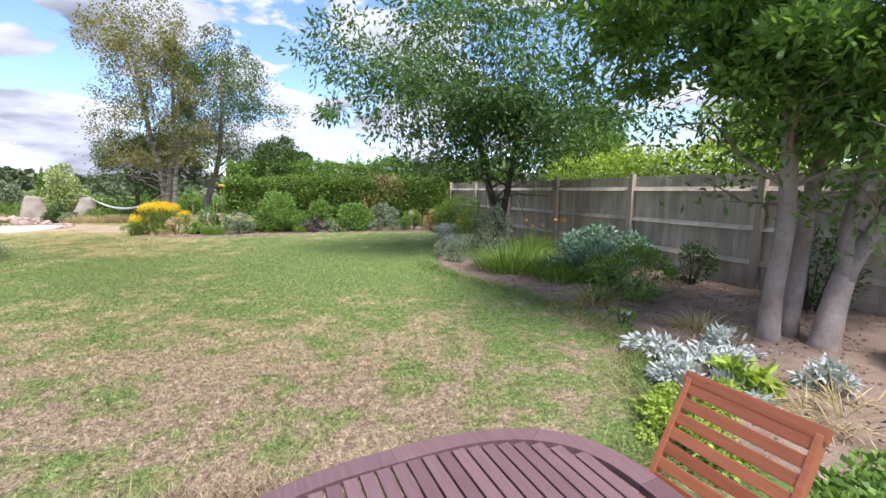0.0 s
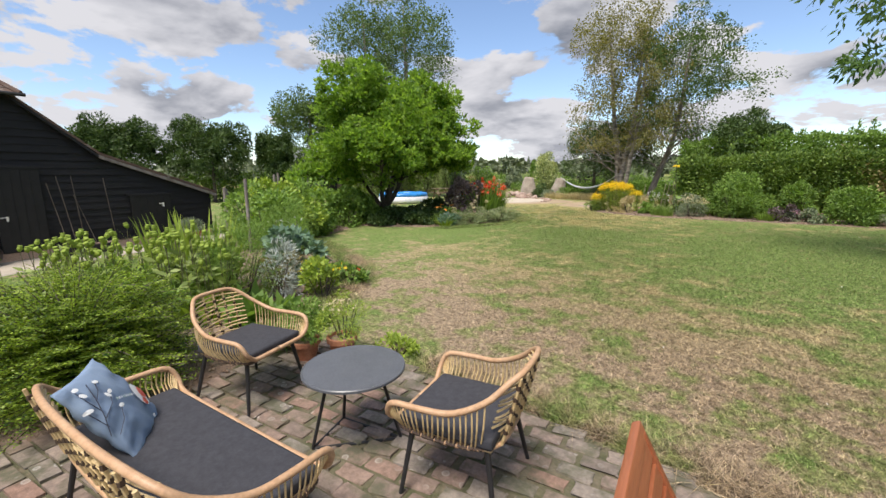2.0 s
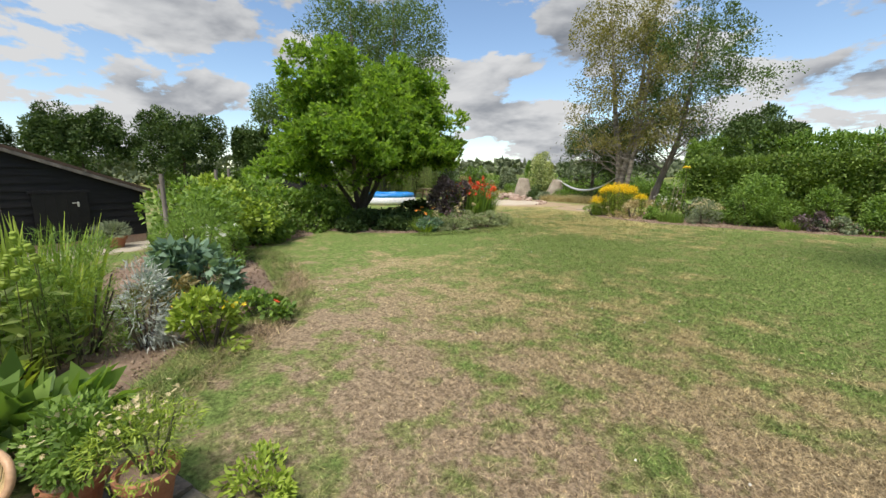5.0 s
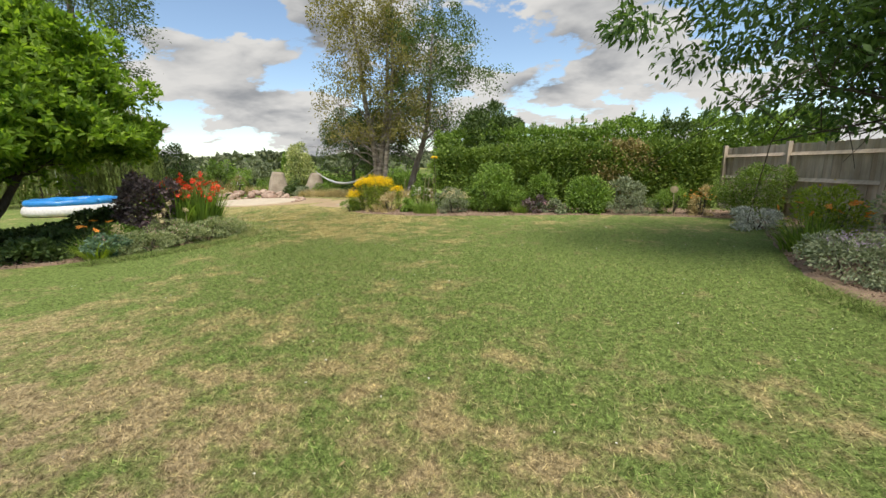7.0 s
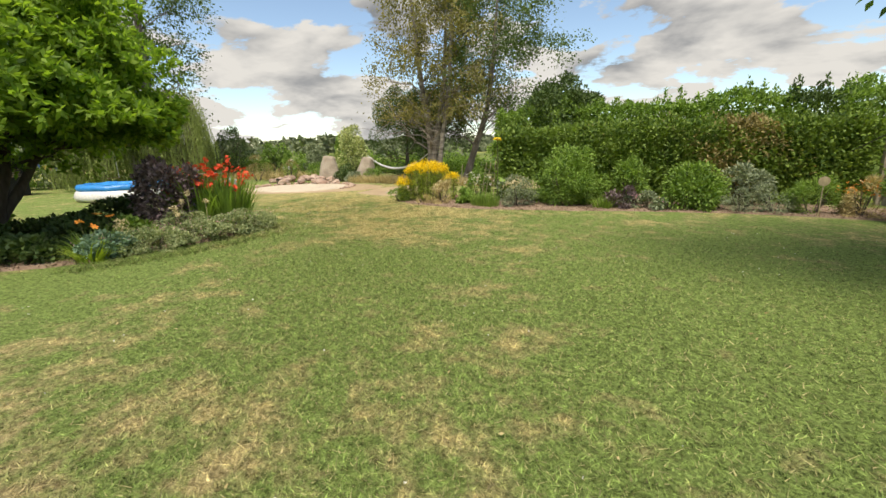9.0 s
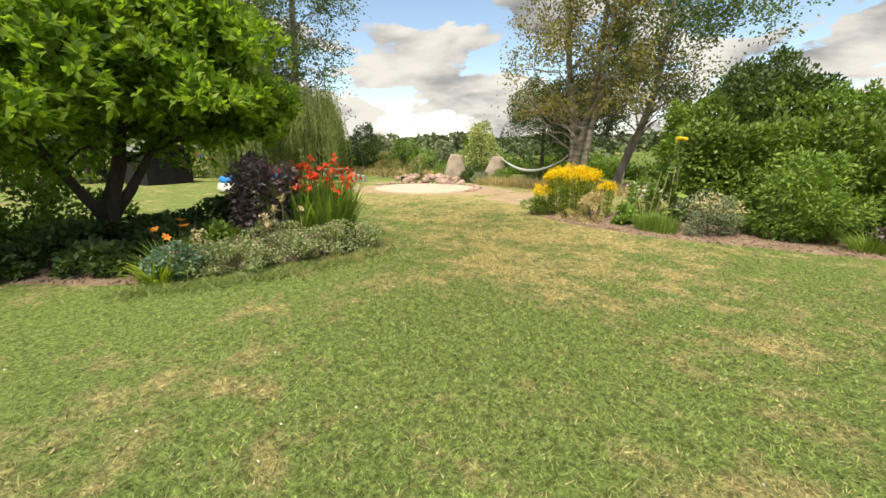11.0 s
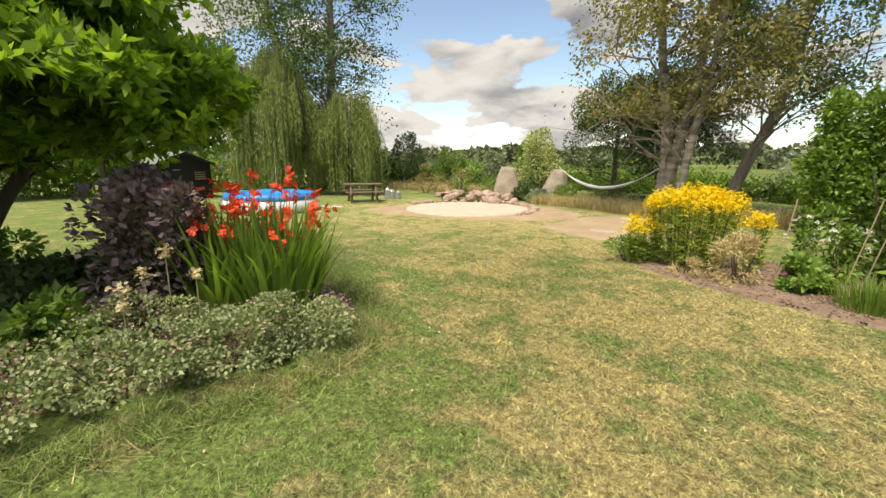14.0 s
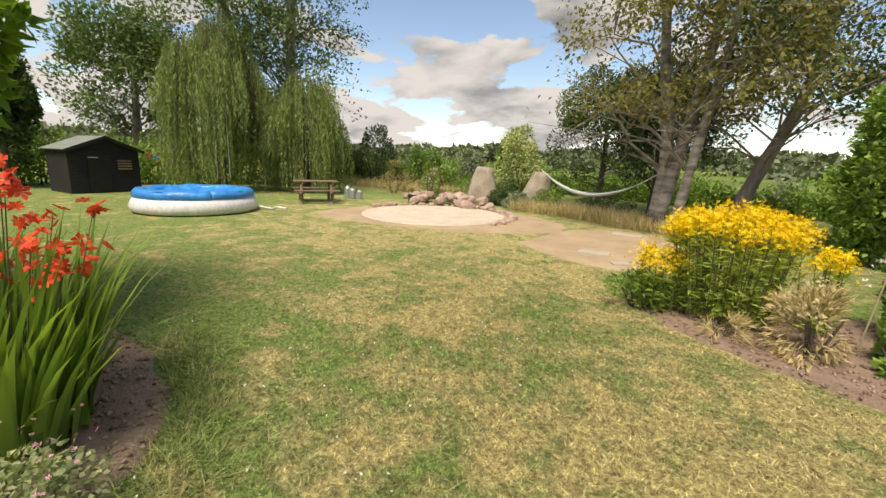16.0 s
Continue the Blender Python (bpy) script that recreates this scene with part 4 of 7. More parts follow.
limb_tree("cherry_tree", "spreading garden cherry tree with drooping dark foliage", "tree", (2.81, 11.6, 0), 12,
          [[(0, 0, -0.1, 0.16), (0, 0.02, 0.7, 0.13), (-0.2, 0.05, 1.5, 0.10), (-0.5, 0.2, 3.0, 0.07), (-0.4, 0.3, 5.2, 0.02)],
           [(0.02, 0, 0.6, 0.12), (0.2, 0, 1.4, 0.10), (0.4, -0.1, 2.6, 0.07), (0.9, -0.3, 4.6, 0.02)]],
          (22, 3.0, 0.34, 0.46, 0.95),
          [(-0.7, -0.5, 4.8, 4.0, 3.3, 2.2, 8500, 84), (-2.2, -1.2, 3.5, 2.4, 1.9, 1.2, 4200, 40), (1.6, -1.2, 3.35, 2.5, 1.8, 0.9, 3600, 40), (-0.3, -0.8, 3.3, 2.1, 1.7, 0.6, 1600, 28)],
          (L_cherry, 0.155, 0.062), M_bark_dark, droop=0.8, clear=2.1)
limb_tree("bay_tree", "multi-stemmed evergreen tree with pale smooth trunks by the fence", "tree", (4.05, 3.98, 0), 13,
          [[(-0.05, 0.1, -0.1, 0.12), (-0.06, 0.1, 0.5, 0.098), (0.0, 0.1, 1.3, 0.088), (-0.02, 0.14, 2.2, 0.08), (-0.1, 0.2, 4.2, 0.04)],
           [(0.28, 0.2, -0.1, 0.1), (0.36, 0.22, 0.8, 0.085), (0.38, 0.2, 1.6, 0.075), (0.5, 0.2, 2.3, 0.07), (0.7, 0.2, 4.2, 0.03)],
           [(0.3, -0.2, -0.1, 0.15), (0.42, -0.14, 0.35, 0.12), (0.75, 0.0, 0.9, 0.10), (1.35, 0.1, 1.5, 0.085), (2.2, 0.2, 2.7, 0.05)],
           [(0.62, -0.06, 0.7, 0.08), (0.72, 0.05, 1.3, 0.07), (0.95, 0.1, 2.2, 0.055), (1.2, 0.2, 3.4, 0.03)]],
          (7, 1.7, 0.5, 0.66, 0.98),
          [(0.1, 0.3, 4.0, 2.6, 2.4, 1.5, 20000, 46), (-1.0, 0.7, 3.2, 1.5, 1.3, 0.85, 11000, 28), (0.2, -0.5, 2.75, 1.3, 1.0, 0.7, 7000, 26), (1.1, -0.2, 2.45, 1.3, 0.9, 0.8, 6500, 26), (-0.4, 0.1, 2.75, 0.9, 0.7, 0.5, 2500, 14)],
          (L_laurel, 0.12, 0.045), M_bark_pink)
limb_tree("birch_tree", "tall birch with leaning pale trunks and browning leaves", "tree", (-11.7, 23.4, 0), 14,
          [[(0.0, 0, -0.1, 0.13), (0.25, 0.1, 2.0, 0.11), (0.6, 0.3, 5.0, 0.09), (0.8, 0.4, 10.0, 0.03)],
           [(-0.6, 0.3, -0.1, 0.19), (-0.5, 0.4, 2.0, 0.155), (-0.9, 0.3, 5.0, 0.12), (-1.4, 0.2, 10.0, 0.03)],
           [(-0.5, 0.2, -0.1, 0.18), (-0.2, 0.5, 2.2, 0.15), (0.1, 0.8, 5.0, 0.11), (0.3, 0.9, 9.5, 0.03)]],
          (20, 2.9, 0.6, 0.26, 0.97),
          [(-0.6, 0.3, 7.4, 2.7, 2.7, 4.2, 9000, 110), (-1.0, -0.4, 4.9, 2.5, 2.1, 1.4, 2000, 40)],
          (L_birch, 0.12, 0.075), M_bark_birch, droop=0.7, clear=2.9)
limb_tree("alder_tree", "tall leaning green tree beside the birch", "tree", (-10.9, 24.9, 0), 15,
          [[(0.0, 0, -0.1, 0.2), (0.5, 0.1, 1.6, 0.16), (1.2, 0.2, 4.0, 0.12), (1.6, 0.3, 9.0, 0.03)]],
          (36, 3.0, 0.55, 0.40, 0.97),
          [(1.3, 0.3, 6.4, 2.8, 2.5, 3.6, 12000, 90), (3.0, 0.6, 5.6, 2.6, 1.8, 1.3, 2200, 40), (0.3, 0.0, 4.2, 1.4, 1.2, 0.8, 1200, 16)],
          (L_birch_green, 0.12, 0.07), M_bark_grey, clear=2.8)
limb_tree("ash_tree", "very tall airy tree with pale trunks behind the willows", "tree", (-29.5, 21.2, 0), 16,
          [[(0.0, 0, -0.1, 0.35), (0.1, 0.1, 4.0, 0.28), (0.2, 0.3, 9.0, 0.18), (0.0, 0.3, 15.0, 0.04)],
           [(-0.3, -0.6, -0.1, 0.3), (-0.7, -1.6, 5.0, 0.22), (-0.9, -2.6, 9.0, 0.14), (-0.8, -3.0, 14.0, 0.03)]],
          (34, 4.2, 0.55, 0.28, 0.97),
          [(0.0, -0.8, 10.2, 5.2, 5.8, 5.2, 13000, 130), (0.5, -2.6, 6.6, 4.0, 4.6, 2.0, 2500, 50)],
          (L_birch_green, 0.19, 0.10), M_bark_grey)


def willow(x, y, h, r, seed, n=900, group="weeping willows"):
    rng = np.random.default_rng(seed)
    t = thing("weeping_willow", "weeping willow with curtains of hanging green shoots", "tree", (x, y, 0), 0, group)
    part("trunk", tube(curve_pts([(0, 0, -0.1), (0.1, 0, h * 0.35), (0, 0.1, h * 0.7), (0, 0, h * 0.95)], 8), [0.2, 0.17, 0.15, 0.13, 0.1, 0.08, 0.05, 0.03], 10), M_bark_dark, t, smooth=True)
    # shoots hang in locks of uneven length
    locks = 46
    la, lq = rng.uniform(0, 6.28, locks), np.sqrt(rng.uniform(0.02, 1, locks)) * r * rng.uniform(0.8, 1.18, locks)
    lb, lt = rng.uniform(0.04, 0.55, locks), rng.normal(0, 0.3, locks)
    k = rng.integers(0, locks, n)
    gx, gy = np.cos(la[k]) * lq[k] + rng.normal(0, 0.22, n), np.sin(la[k]) * lq[k] + rng.normal(0, 0.22, n)
    a, q = np.arctan2(gy, gx), np.hypot(gx, gy)
    top = h * (0.99 - 0.30 * (q / r) ** 2) + lt[k] + rng.normal(0, 0.1, n)
    bottom = np.clip(lb[k] * h + rng.normal(0, 0.25, n), 0.2, np.maximum(top - 0.4, 0.3))
    P, D, S0, S1 = [], [], [], []
    for i in range(n):
        L = top[i] - bottom[i]
        m = int(L * 21)
        f = rng.uniform(0, 1, m)
        lean = 0.22 * np.sin(f * 2.2)
        x0, y0 = math.cos(a[i]) * q[i], math.sin(a[i]) * q[i]
        P.append(np.c_[x0 + math.cos(a[i]) * lean, y0 + math.sin(a[i]) * lean, top[i] - f * L])
        S0.append((x0 * 0.75, y0 * 0.75, top[i] + 0.1))
        S1.append((x0 + math.cos(a[i]) * 0.2, y0 + math.sin(a[i]) * 0.2, bottom[i]))
    P = np.concatenate(P)
    link("shoots", stems_mesh("shoots", np.array(S0), np.array(S1), 0.006), M_stem, t)
    link("crown", leaf_mesh("crown", rng, P, np.tile([[0, 0, -1.0]], (len(P), 1)), 0.16, 0.028, 0.28), L_willow, t)


willow(-27.2, 17.3, 6.6, 1.9, 21)
willow(-25.8, 20.3, 4.9, 1.6, 22, 760)


def leafy_tree(name, label, base, h, rx, ry, n, mat, seed, leafsize=0.2, bark=None, z0=0.18, group="", lobes=40):
    return limb_tree(name, label, "tree", (*base, 0), seed,
                     [[(0, 0, -0.1, 0.04 * h * 0.6), (0.05, 0.05, h * 0.3, 0.035 * h * 0.6), (0, 0.1, h * 0.9, 0.02)]],
                     (8, rx * 0.8, 0.5, 0.3, 0.95),
                     [(0, 0, h * (0.5 + z0 / 2), rx, ry, h * (0.5 - z0 / 2), n, lobes)], (mat, leafsize, leafsize * 0.5), bark or M_bark_dark, group)


# row of clipped trees with flat heads behind the barn
for i, (x, y, h, w) in enumerate([(-34.0, -7.0, 5.0, 2.2), (-33.0, -2.4, 4.9, 2.1), (-32.5, 2.3, 5.3, 2.1), (-31.5, 7.0, 5.4, 2.6), (-30.6, 10.9, 4.7, 1.2)]):
    limb_tree("hornbeam_tree", "clipped flat-headed tree in a row behind the barn", "tree", (x, y, 0), 40 + i,
              [[(0, 0, -0.1, 0.12), (0.05, 0.05, h * 0.35, 0.1), (0, 0.1, h * 0.9, 0.02)]], (8, w * 0.7, 0.4, 0.35, 0.95),
              [(0, -w * 0.45, h * 0.60, w * 0.62, w * 0.66, h * 0.37, 7000, 34), (0, w * 0.45, h * 0.61, w * 0.62, w * 0.66, h * 0.37, 7000, 34), (0, 0, h * 0.50, w * 0.9, w * 0.9, h * 0.38, 7000, 30)],
              (L_dark, 0.17, 0.09), M_bark_dark, "trees behind the barn")

# loose tall tree beyond the shed
limb_tree("field_tree", "tall loose-crowned tree beyond the black shed", "tree", (-35.5, 15.6, 0), 48,
          [[(0, 0, -0.1, 0.25), (0.1, 0.1, 3.0, 0.2), (0.0, 0.3, 8.0, 0.04)]], (26, 3.0, 0.5, 0.3, 0.95),
          [(0, 0, 5.6, 2.8, 3.0, 3.0, 9000, 60)], (L_birch_green, 0.2, 0.11), M_bark_grey, clear=2.2)

# shrubs and trees behind the stones and hedge
leafy_tree("dark_tree", "dark broad tree rising behind the hedge", (-6.0, 24.0), 4.4, 2.2, 2.0, 14000, L_dark, 51, 0.14)
leafy_tree("holly_tree", "thin dark upright tree behind the standing stones", (-16.2, 28.4), 5.3, 2.2, 1.9, 19000, L_dark, 52, 0.12, z0=0.05)
leafy_tree("holly_tree", "thin dark upright tree behind the standing stones", (-13.8, 27.6), 5.4, 2.0, 1.8, 15000, L_dark, 53, 0.12, z0=0.05)
shrub("variegated_shrub", "tall cream-variegated shrub behind a standing stone", "shrub", -20.0, 28.2, 1.2, 1.1, 3.3, 7000, 0.13, 0.08, L_varieg, 54, 20)

# ---- hedge ----
def hedge(name, label, p0, p1, depth, h, n, mats, seed, ll=0.11, lw=0.06, rough=0.16):
    """A clipped hedge between two places: leaves over a lumpy block, woody stems inside."""
    rng = np.random.default_rng(seed)
    d = Vector((p1[0] - p0[0], p1[1] - p0[1], 0))
    t = tagged(new(name), label, "hedge")
    t.matrix_world = Matrix.Translation((*p0, 0)) @ Matrix.Rotation(math.atan2(d.y, d.x), 4, "Z")
    L = d.length
    u = rng.uniform(0, L, n)
    face = rng.uniform(0, 1, n)
    v, z, o = np.zeros(n), np.zeros(n), np.zeros((n, 3))
    f = face < 0.5
    v[f], z[f] = -depth / 2, rng.uniform(0.05, h, f.sum())
    o[f] = (0, -1, 0.25)
    g = (face >= 0.5) & (face < 0.82)
    v[g], z[g] = rng.uniform(-depth / 2, depth / 2, g.sum()), h
    o[g] = (0, 0, 1)
    k = face >= 0.82
    v[k], z[k] = depth / 2, rng.uniform(0.05, h, k.sum())
    o[k] = (0, 1, 0.2)
    ends = rng.uniform(0, 1, n) < 1.6 * depth / (L + 2 * depth)
    ends &= f | k
    west = rng.uniform(0, 1, n) < 0.5
    u[ends] = np.where(west, 0.0, L)[ends]
    v[ends] = rng.uniform(-depth / 2, depth / 2, ends.sum())
    o[ends] = np.where(west[ends, None], np.array([[-1.0, 0, 0.2]]), np.array([[1.0, 0, 0.2]]))
    # uneven growth: many small bulges at random places
    bu, bz, bs, bh = rng.uniform(0, L, int(L * 4)), rng.uniform(0, h * 1.1, int(L * 4)), rng.uniform(0.2, 0.6, int(L * 4)), rng.normal(0, 1.0, int(L * 4))
    lump = np.zeros(n)
    for cu, cz, cs, ch in zip(bu, bz, bs, bh):
        lump += ch * np.exp(-((u - cu) ** 2 + (z - cz) ** 2) / (cs * cs))
    off = rough * np.clip(lump, -0.9, 1.4) + rng.normal(0, 0.07, n) - 0.1 * rng.uniform(0, 1, n) ** 3
    # loose leafy shoots on the top
    sh = np.where(g & (rng.uniform(0, 1, n) < 0.45))[0]
    tips = int(L * 8)
    tu, tv, th = rng.uniform(0, L, tips), rng.uniform(-depth / 2, depth / 2, tips), np.abs(rng.normal(0, 1, tips)) * rough * 1.3
    k0 = rng.integers(0, tips, len(sh))
    rise = rng.uniform(0, 1, len(sh))
    u[sh], v[sh] = tu[k0] + rng.normal(0, 0.11, len(sh)) * (1.2 - rise), tv[k0] + rng.normal(0, 0.11, len(sh)) * (1.2 - rise)
    off[sh] = rng.normal(0, 0.05, len(sh)) + rise * th[k0]
    P = np.c_[u, v, z] + o * off[:, None]
    P[:, 2] = np.maximum(P[:, 2], 0.03)
    pick = (np.exp(-((u - L * 0.68) / 1.1) ** 2) + 0.3 * np.sin(z * 3 + u * 3) + rng.normal(0, 0.2, n)) > 0.75
    for m, sel in ((mats[0], ~pick), (mats[-1], pick)):
        if sel.sum():
            link("foliage", leaf_mesh("foliage", rng, P[sel], o[sel], ll, lw, 0.8), m, t)
    # inner mass of stems
    s = int(L * 7)
    ru = rng.uniform(0, L, s)
    roots = np.c_[ru, rng.uniform(-0.15, 0.15, s) * depth, np.full(s, -0.03)]
    tops = np.c_[ru + rng.normal(0, 0.3, s), rng.uniform(-0.4, 0.4, s) * depth, rng.uniform(0.7, 0.97, s) * h]
    link("stems", stems_mesh("stems", roots, tops, 0.02), M_bark_dark, t)
    # leafy inside, so that no light shows through
    m2 = int(n * 0.35)
    Q = np.c_[rng.uniform(0, L, m2), rng.uniform(-0.38, 0.38, m2) * depth, rng.uniform(0.05, 0.93, m2) * h]
    link("inner_foliage", leaf_mesh("inner_foliage", rng, Q, rng.normal(0, 1, (m2, 3)), ll * 1.6, lw * 1.8, 0.8), mats[0], t)
    return t


hedge("hornbeam_hedge", "tall clipped hornbeam hedge, browned in places", (-7.05, 18.65), (2.2, 20.0), 1.3, 2.1, 34000, (L_hedge, L_hedge_brown), 61)
hedge("field_hedge", "ragged wild hedge with taller shoots behind the clipped hedge", (-8.5, 23.5), (6.5, 22.0), 1.6, 2.95, 52000, (L_mid, L_dark), 62, 0.13, 0.065, 0.26)
hedge("golden_hedge", "bright lime-green hedge beyond the fence", (6.9, 17.0), (10.5, 2.0), 1.6, 2.7, 22000, (L_lime, L_mid), 63, 0.12, 0.07, 0.2)
for i, (x, y, h, m) in enumerate([(9.5, 20.5, 5.2, L_mid), (14.5, 15.0, 5.5, L_mid), (16.0, 8.0, 5.2, L_hedge)]):
    leafy_tree("garden_tree", "leafy tree beyond the garden boundary", (x, y), h, 2.6, 2.4, 9000, m, 70 + i, 0.2, group="trees beyond the boundary")
# rough growth towards the fields
hedge("wild_hedge", "low scrubby hedge at the edge of the fields", (-36.0, 26.0), (-20.5, 33.0), 1.8, 1.15, 13000, (L_mid, L_grey), 64, 0.16, 0.08, 0.5)
hedge("wild_hedge", "low scrubby hedge at the edge of the fields", (-20.5, 33.5), (-7.0, 32.0), 1.6, 0.95, 10000, (L_mid, L_grey), 65, 0.16, 0.08, 0.5)
hedge("wild_hedge", "scrubby hedge behind the vegetable patch", (-33.0, 6.0), (-31.5, 22.0), 1.8, 1.7, 12000, (L_mid, L_grey), 66, 0.16, 0.08, 0.4)


def far_woods():
    """Hedgerows and copses across the fields."""
    rng = np.random.default_rng(77)
    P, O = [], []
    for ring, (d0, h0, n) in enumerate([(80, 2.2, 22), (130, 4.0, 44), (230, 7.0, 64), (420, 12.0, 80)]):
        for i in range(n):
            a = 2 * math.pi * (i + rng.uniform(0, 1)) / n
            d = d0 * rng.uniform(0.85, 1.2)
            gz = max(0, (d - 150) * 0.006)
            h = h0 * rng.uniform(0.5, 1.3)
            w = d0 * 0.075 * rng.uniform(0.7, 1.5)
            p, o = blob_points(rng, 330, (math.cos(a) * d - 5, math.sin(a) * d + 10, gz + h * 0.4), (w, w, h * 0.6), 8)
            p[:, 2] = np.maximum(p[:, 2], gz)
            P.append(np.c_[p, np.full(len(p), d0 * 0.012)])
            O.append(o)
    P, O = np.concatenate(P), np.concatenate(O)
    sc = P[:, 3:4]
    me = leaf_mesh("far_woods", rng, P[:, :3], O, 1.0, 1.0, 0.8)
    v = np.zeros(len(me.vertices) * 3, np.float32)
    me.vertices.foreach_get("co", v)
    v = v.reshape(-1, 4, 3)
    v = P[:, None, :3] + (v - P[:, None, :3]) * sc[:, :, None]
    me.vertices.foreach_set("co", v.astype(np.float32).ravel())
    me.update()
    tagged(link("far_woods", me, L_distant), "distant hedgerows and copses across the fields", "woods", kind="stuff")


far_woods()

# ---- long bed before the hedge ----
def goldenrod(x, y, r, h, n, seed, label="tall goldenrod in full yellow flower"):
    rng = np.random.default_rng(seed)
    t = thing("goldenrod", label, "flowers", (x, y, 0))
    a, q = rng.uniform(0, 6.28, n), np.sqrt(rng.uniform(0, 1, n)) * r
    roots = np.c_[np.cos(a) * q * 0.8, np.sin(a) * q * 0.8, np.full(n, -0.02)]
    tops = np.c_[np.cos(a) * q * 1.15, np.sin(a) * q * 1.15, h * rng.uniform(0.88, 1.03, n) * (1 - 0.12 * (q / r) ** 2)]
    link("stalks", stems_mesh("stalks", roots.copy(), tops.copy(), 0.006), M_stem, t)
    k = 44
    f = rng.uniform(0.08, 0.88, (n, k, 1))
    P = (roots[:, None] + (tops - roots)[:, None] * f).reshape(-1, 3)
    o = rng.normal(0, 1, P.shape) * np.array([1, 1, 0.15]) + np.array([0, 0, 0.35])
    link("leaves", leaf_mesh("leaves", rng, P, unit(o), 0.11, 0.02, 0.2), L_lime, t)
    plumes = np.repeat(tops, 46, 0)
    off = rng.normal(0, 1, plumes.shape) * np.array([0.055, 0.055, 0.045])
    off[:, 2] -= np.abs(off[:, 0] + off[:, 1]) * 0.5
    link("flowers", petals_mesh("flowers", rng, plumes + off, 0.022, 4), P_yellow, t)
    return t


goldenrod(-9.15, 17.3, 0.55, 1.24, 110, 101)
goldenrod(-9.75, 17.0, 0.28, 0.75, 20, 102, "short goldenrod beside a taller clump")
goldenrod(-8.35, 17.55, 0.25, 0.95, 12, 103, "thin goldenrod behind dried seed heads")
shrub("aster_clump", "leafy green clump at the bed's end", "plant", -9.95, 16.95, 0.4, 0.4, 0.42, 1800, 0.07, 0.02, L_mid, 104, 10)
shrub("dried_seedheads", "dry straw-coloured seed-head clump", "plant", -8.35, 16.75, 0.36, 0.36, 0.62, 1700, 0.09, 0.016, L_straw, 105, 12, spread=0.5, flowers=(P_cream, 160, 0.02, 5))
shrub("dried_grass_tuft", "small tuft of dead straw", "plant", -9.0, 16.65, 0.18, 0.18, 0.25, 350, 0.14, 0.01, L_straw, 106, 6)
shrub("dahlia", "leafy dahlia with a few pink flowers", "plant", -7.75, 17.0, 0.36, 0.34, 0.42, 1000, 0.10, 0.06, L_mid, 107, 10, flowers=(P_pink, 2, 0.04, 8))
shrub("hydrangea", "shrub with fading white flower heads", "shrub", -7.6, 18.0, 0.42, 0.42, 0.95, 1500, 0.09, 0.05, L_mid, 108, 12, flowers=(P_white, 110, 0.035, 4))
strappy("chive_clump", "upright grassy green clump", "plant", -7.05, 16.6, 0.3, 0.42, 420, 0.009, L_strap, 109, 0.4, 0.4)
strappy("iris_clump", "upright grassy green clump", "plant", -6.75, 16.45, 0.25, 0.4, 300, 0.010, L_strap, 110, 0.4, 0.4)
shrub("potentilla", "low shrub covered in small cream flowers", "shrub", -6.0, 16.75, 0.62, 0.55, 0.82, 3600, 0.045, 0.025, L_grey, 111, 16, flowers=(P_cream, 420, 0.022, 5))
shrub("spiraea", "rounded fresh green shrub before the hedge", "shrub", -4.85, 17.5, 0.98, 0.8, 1.5, 7200, 0.10, 0.04, L_mid, 112, 26)
strappy("grass_tuft", "green grassy tuft beside a shrub", "plant", -3.75, 17.0, 0.28, 0.5, 300, 0.011, L_strap, 113)
shrub("purple_heuchera", "dark purple-leaved plant before the hedge", "plant", -3.35, 17.1, 0.42, 0.36, 0.6, 1500, 0.08, 0.055, L_purple, 114, 10)
shrub("cranesbill", "low spreading green perennial with pinkish flowers", "plant", -2.75, 17.15, 0.5, 0.36, 0.4, 1500, 0.07, 0.05, L_grey, 115, 12, flowers=(P_pink, 60, 0.02, 5))
shrub("choisya", "bright green rounded shrub", "shrub", -1.75, 17.45, 0.72, 0.62, 1.12, 5200, 0.10, 0.045, L_mid, 116, 22)
shrub("lavender", "grey-green lavender mound before the hedge", "plant", -0.8, 17.2, 0.42, 0.36, 0.5, 1500, 0.09, 0.012, L_grey, 117, 10)
shrub("lavender", "grey-green lavender mound before the hedge", "plant", -0.1, 17.25, 0.45, 0.4, 0.62, 1700, 0.09, 0.014, L_grey, 118, 10)
shrub("fennel_clump", "light green feathery clump", "plant", 0.6, 17.3, 0.5, 0.42, 0.85, 2600, 0.11, 0.012, L_mid, 119, 14)
shrub("crocosmia_clump", "faded orange-brown perennial clump", "plant", 1.35, 17.1, 0.36, 0.36, 0.8, 1300, 0.14, 0.018, L_straw, 120, 10, flowers=(P_orange, 80, 0.03, 5))
shrub("box_ball", "large clipped dark green box ball", "shrub", 2.35, 16.5, 0.98, 0.9, 1.42, 9500, 0.055, 0.035, L_hedge, 121, 40, 0.3)
shrub("tall_perennial", "tall green perennial against the hedge", "plant", -3.2, 18.0, 0.5, 0.36, 1.2, 1800, 0.11, 0.04, L_mid, 122, 14)
shrub("tall_perennial", "tall grey-green perennial against the hedge", "plant", -0.5, 18.2, 0.7, 0.4, 1.0, 1800, 0.11, 0.04, L_grey, 123, 14)


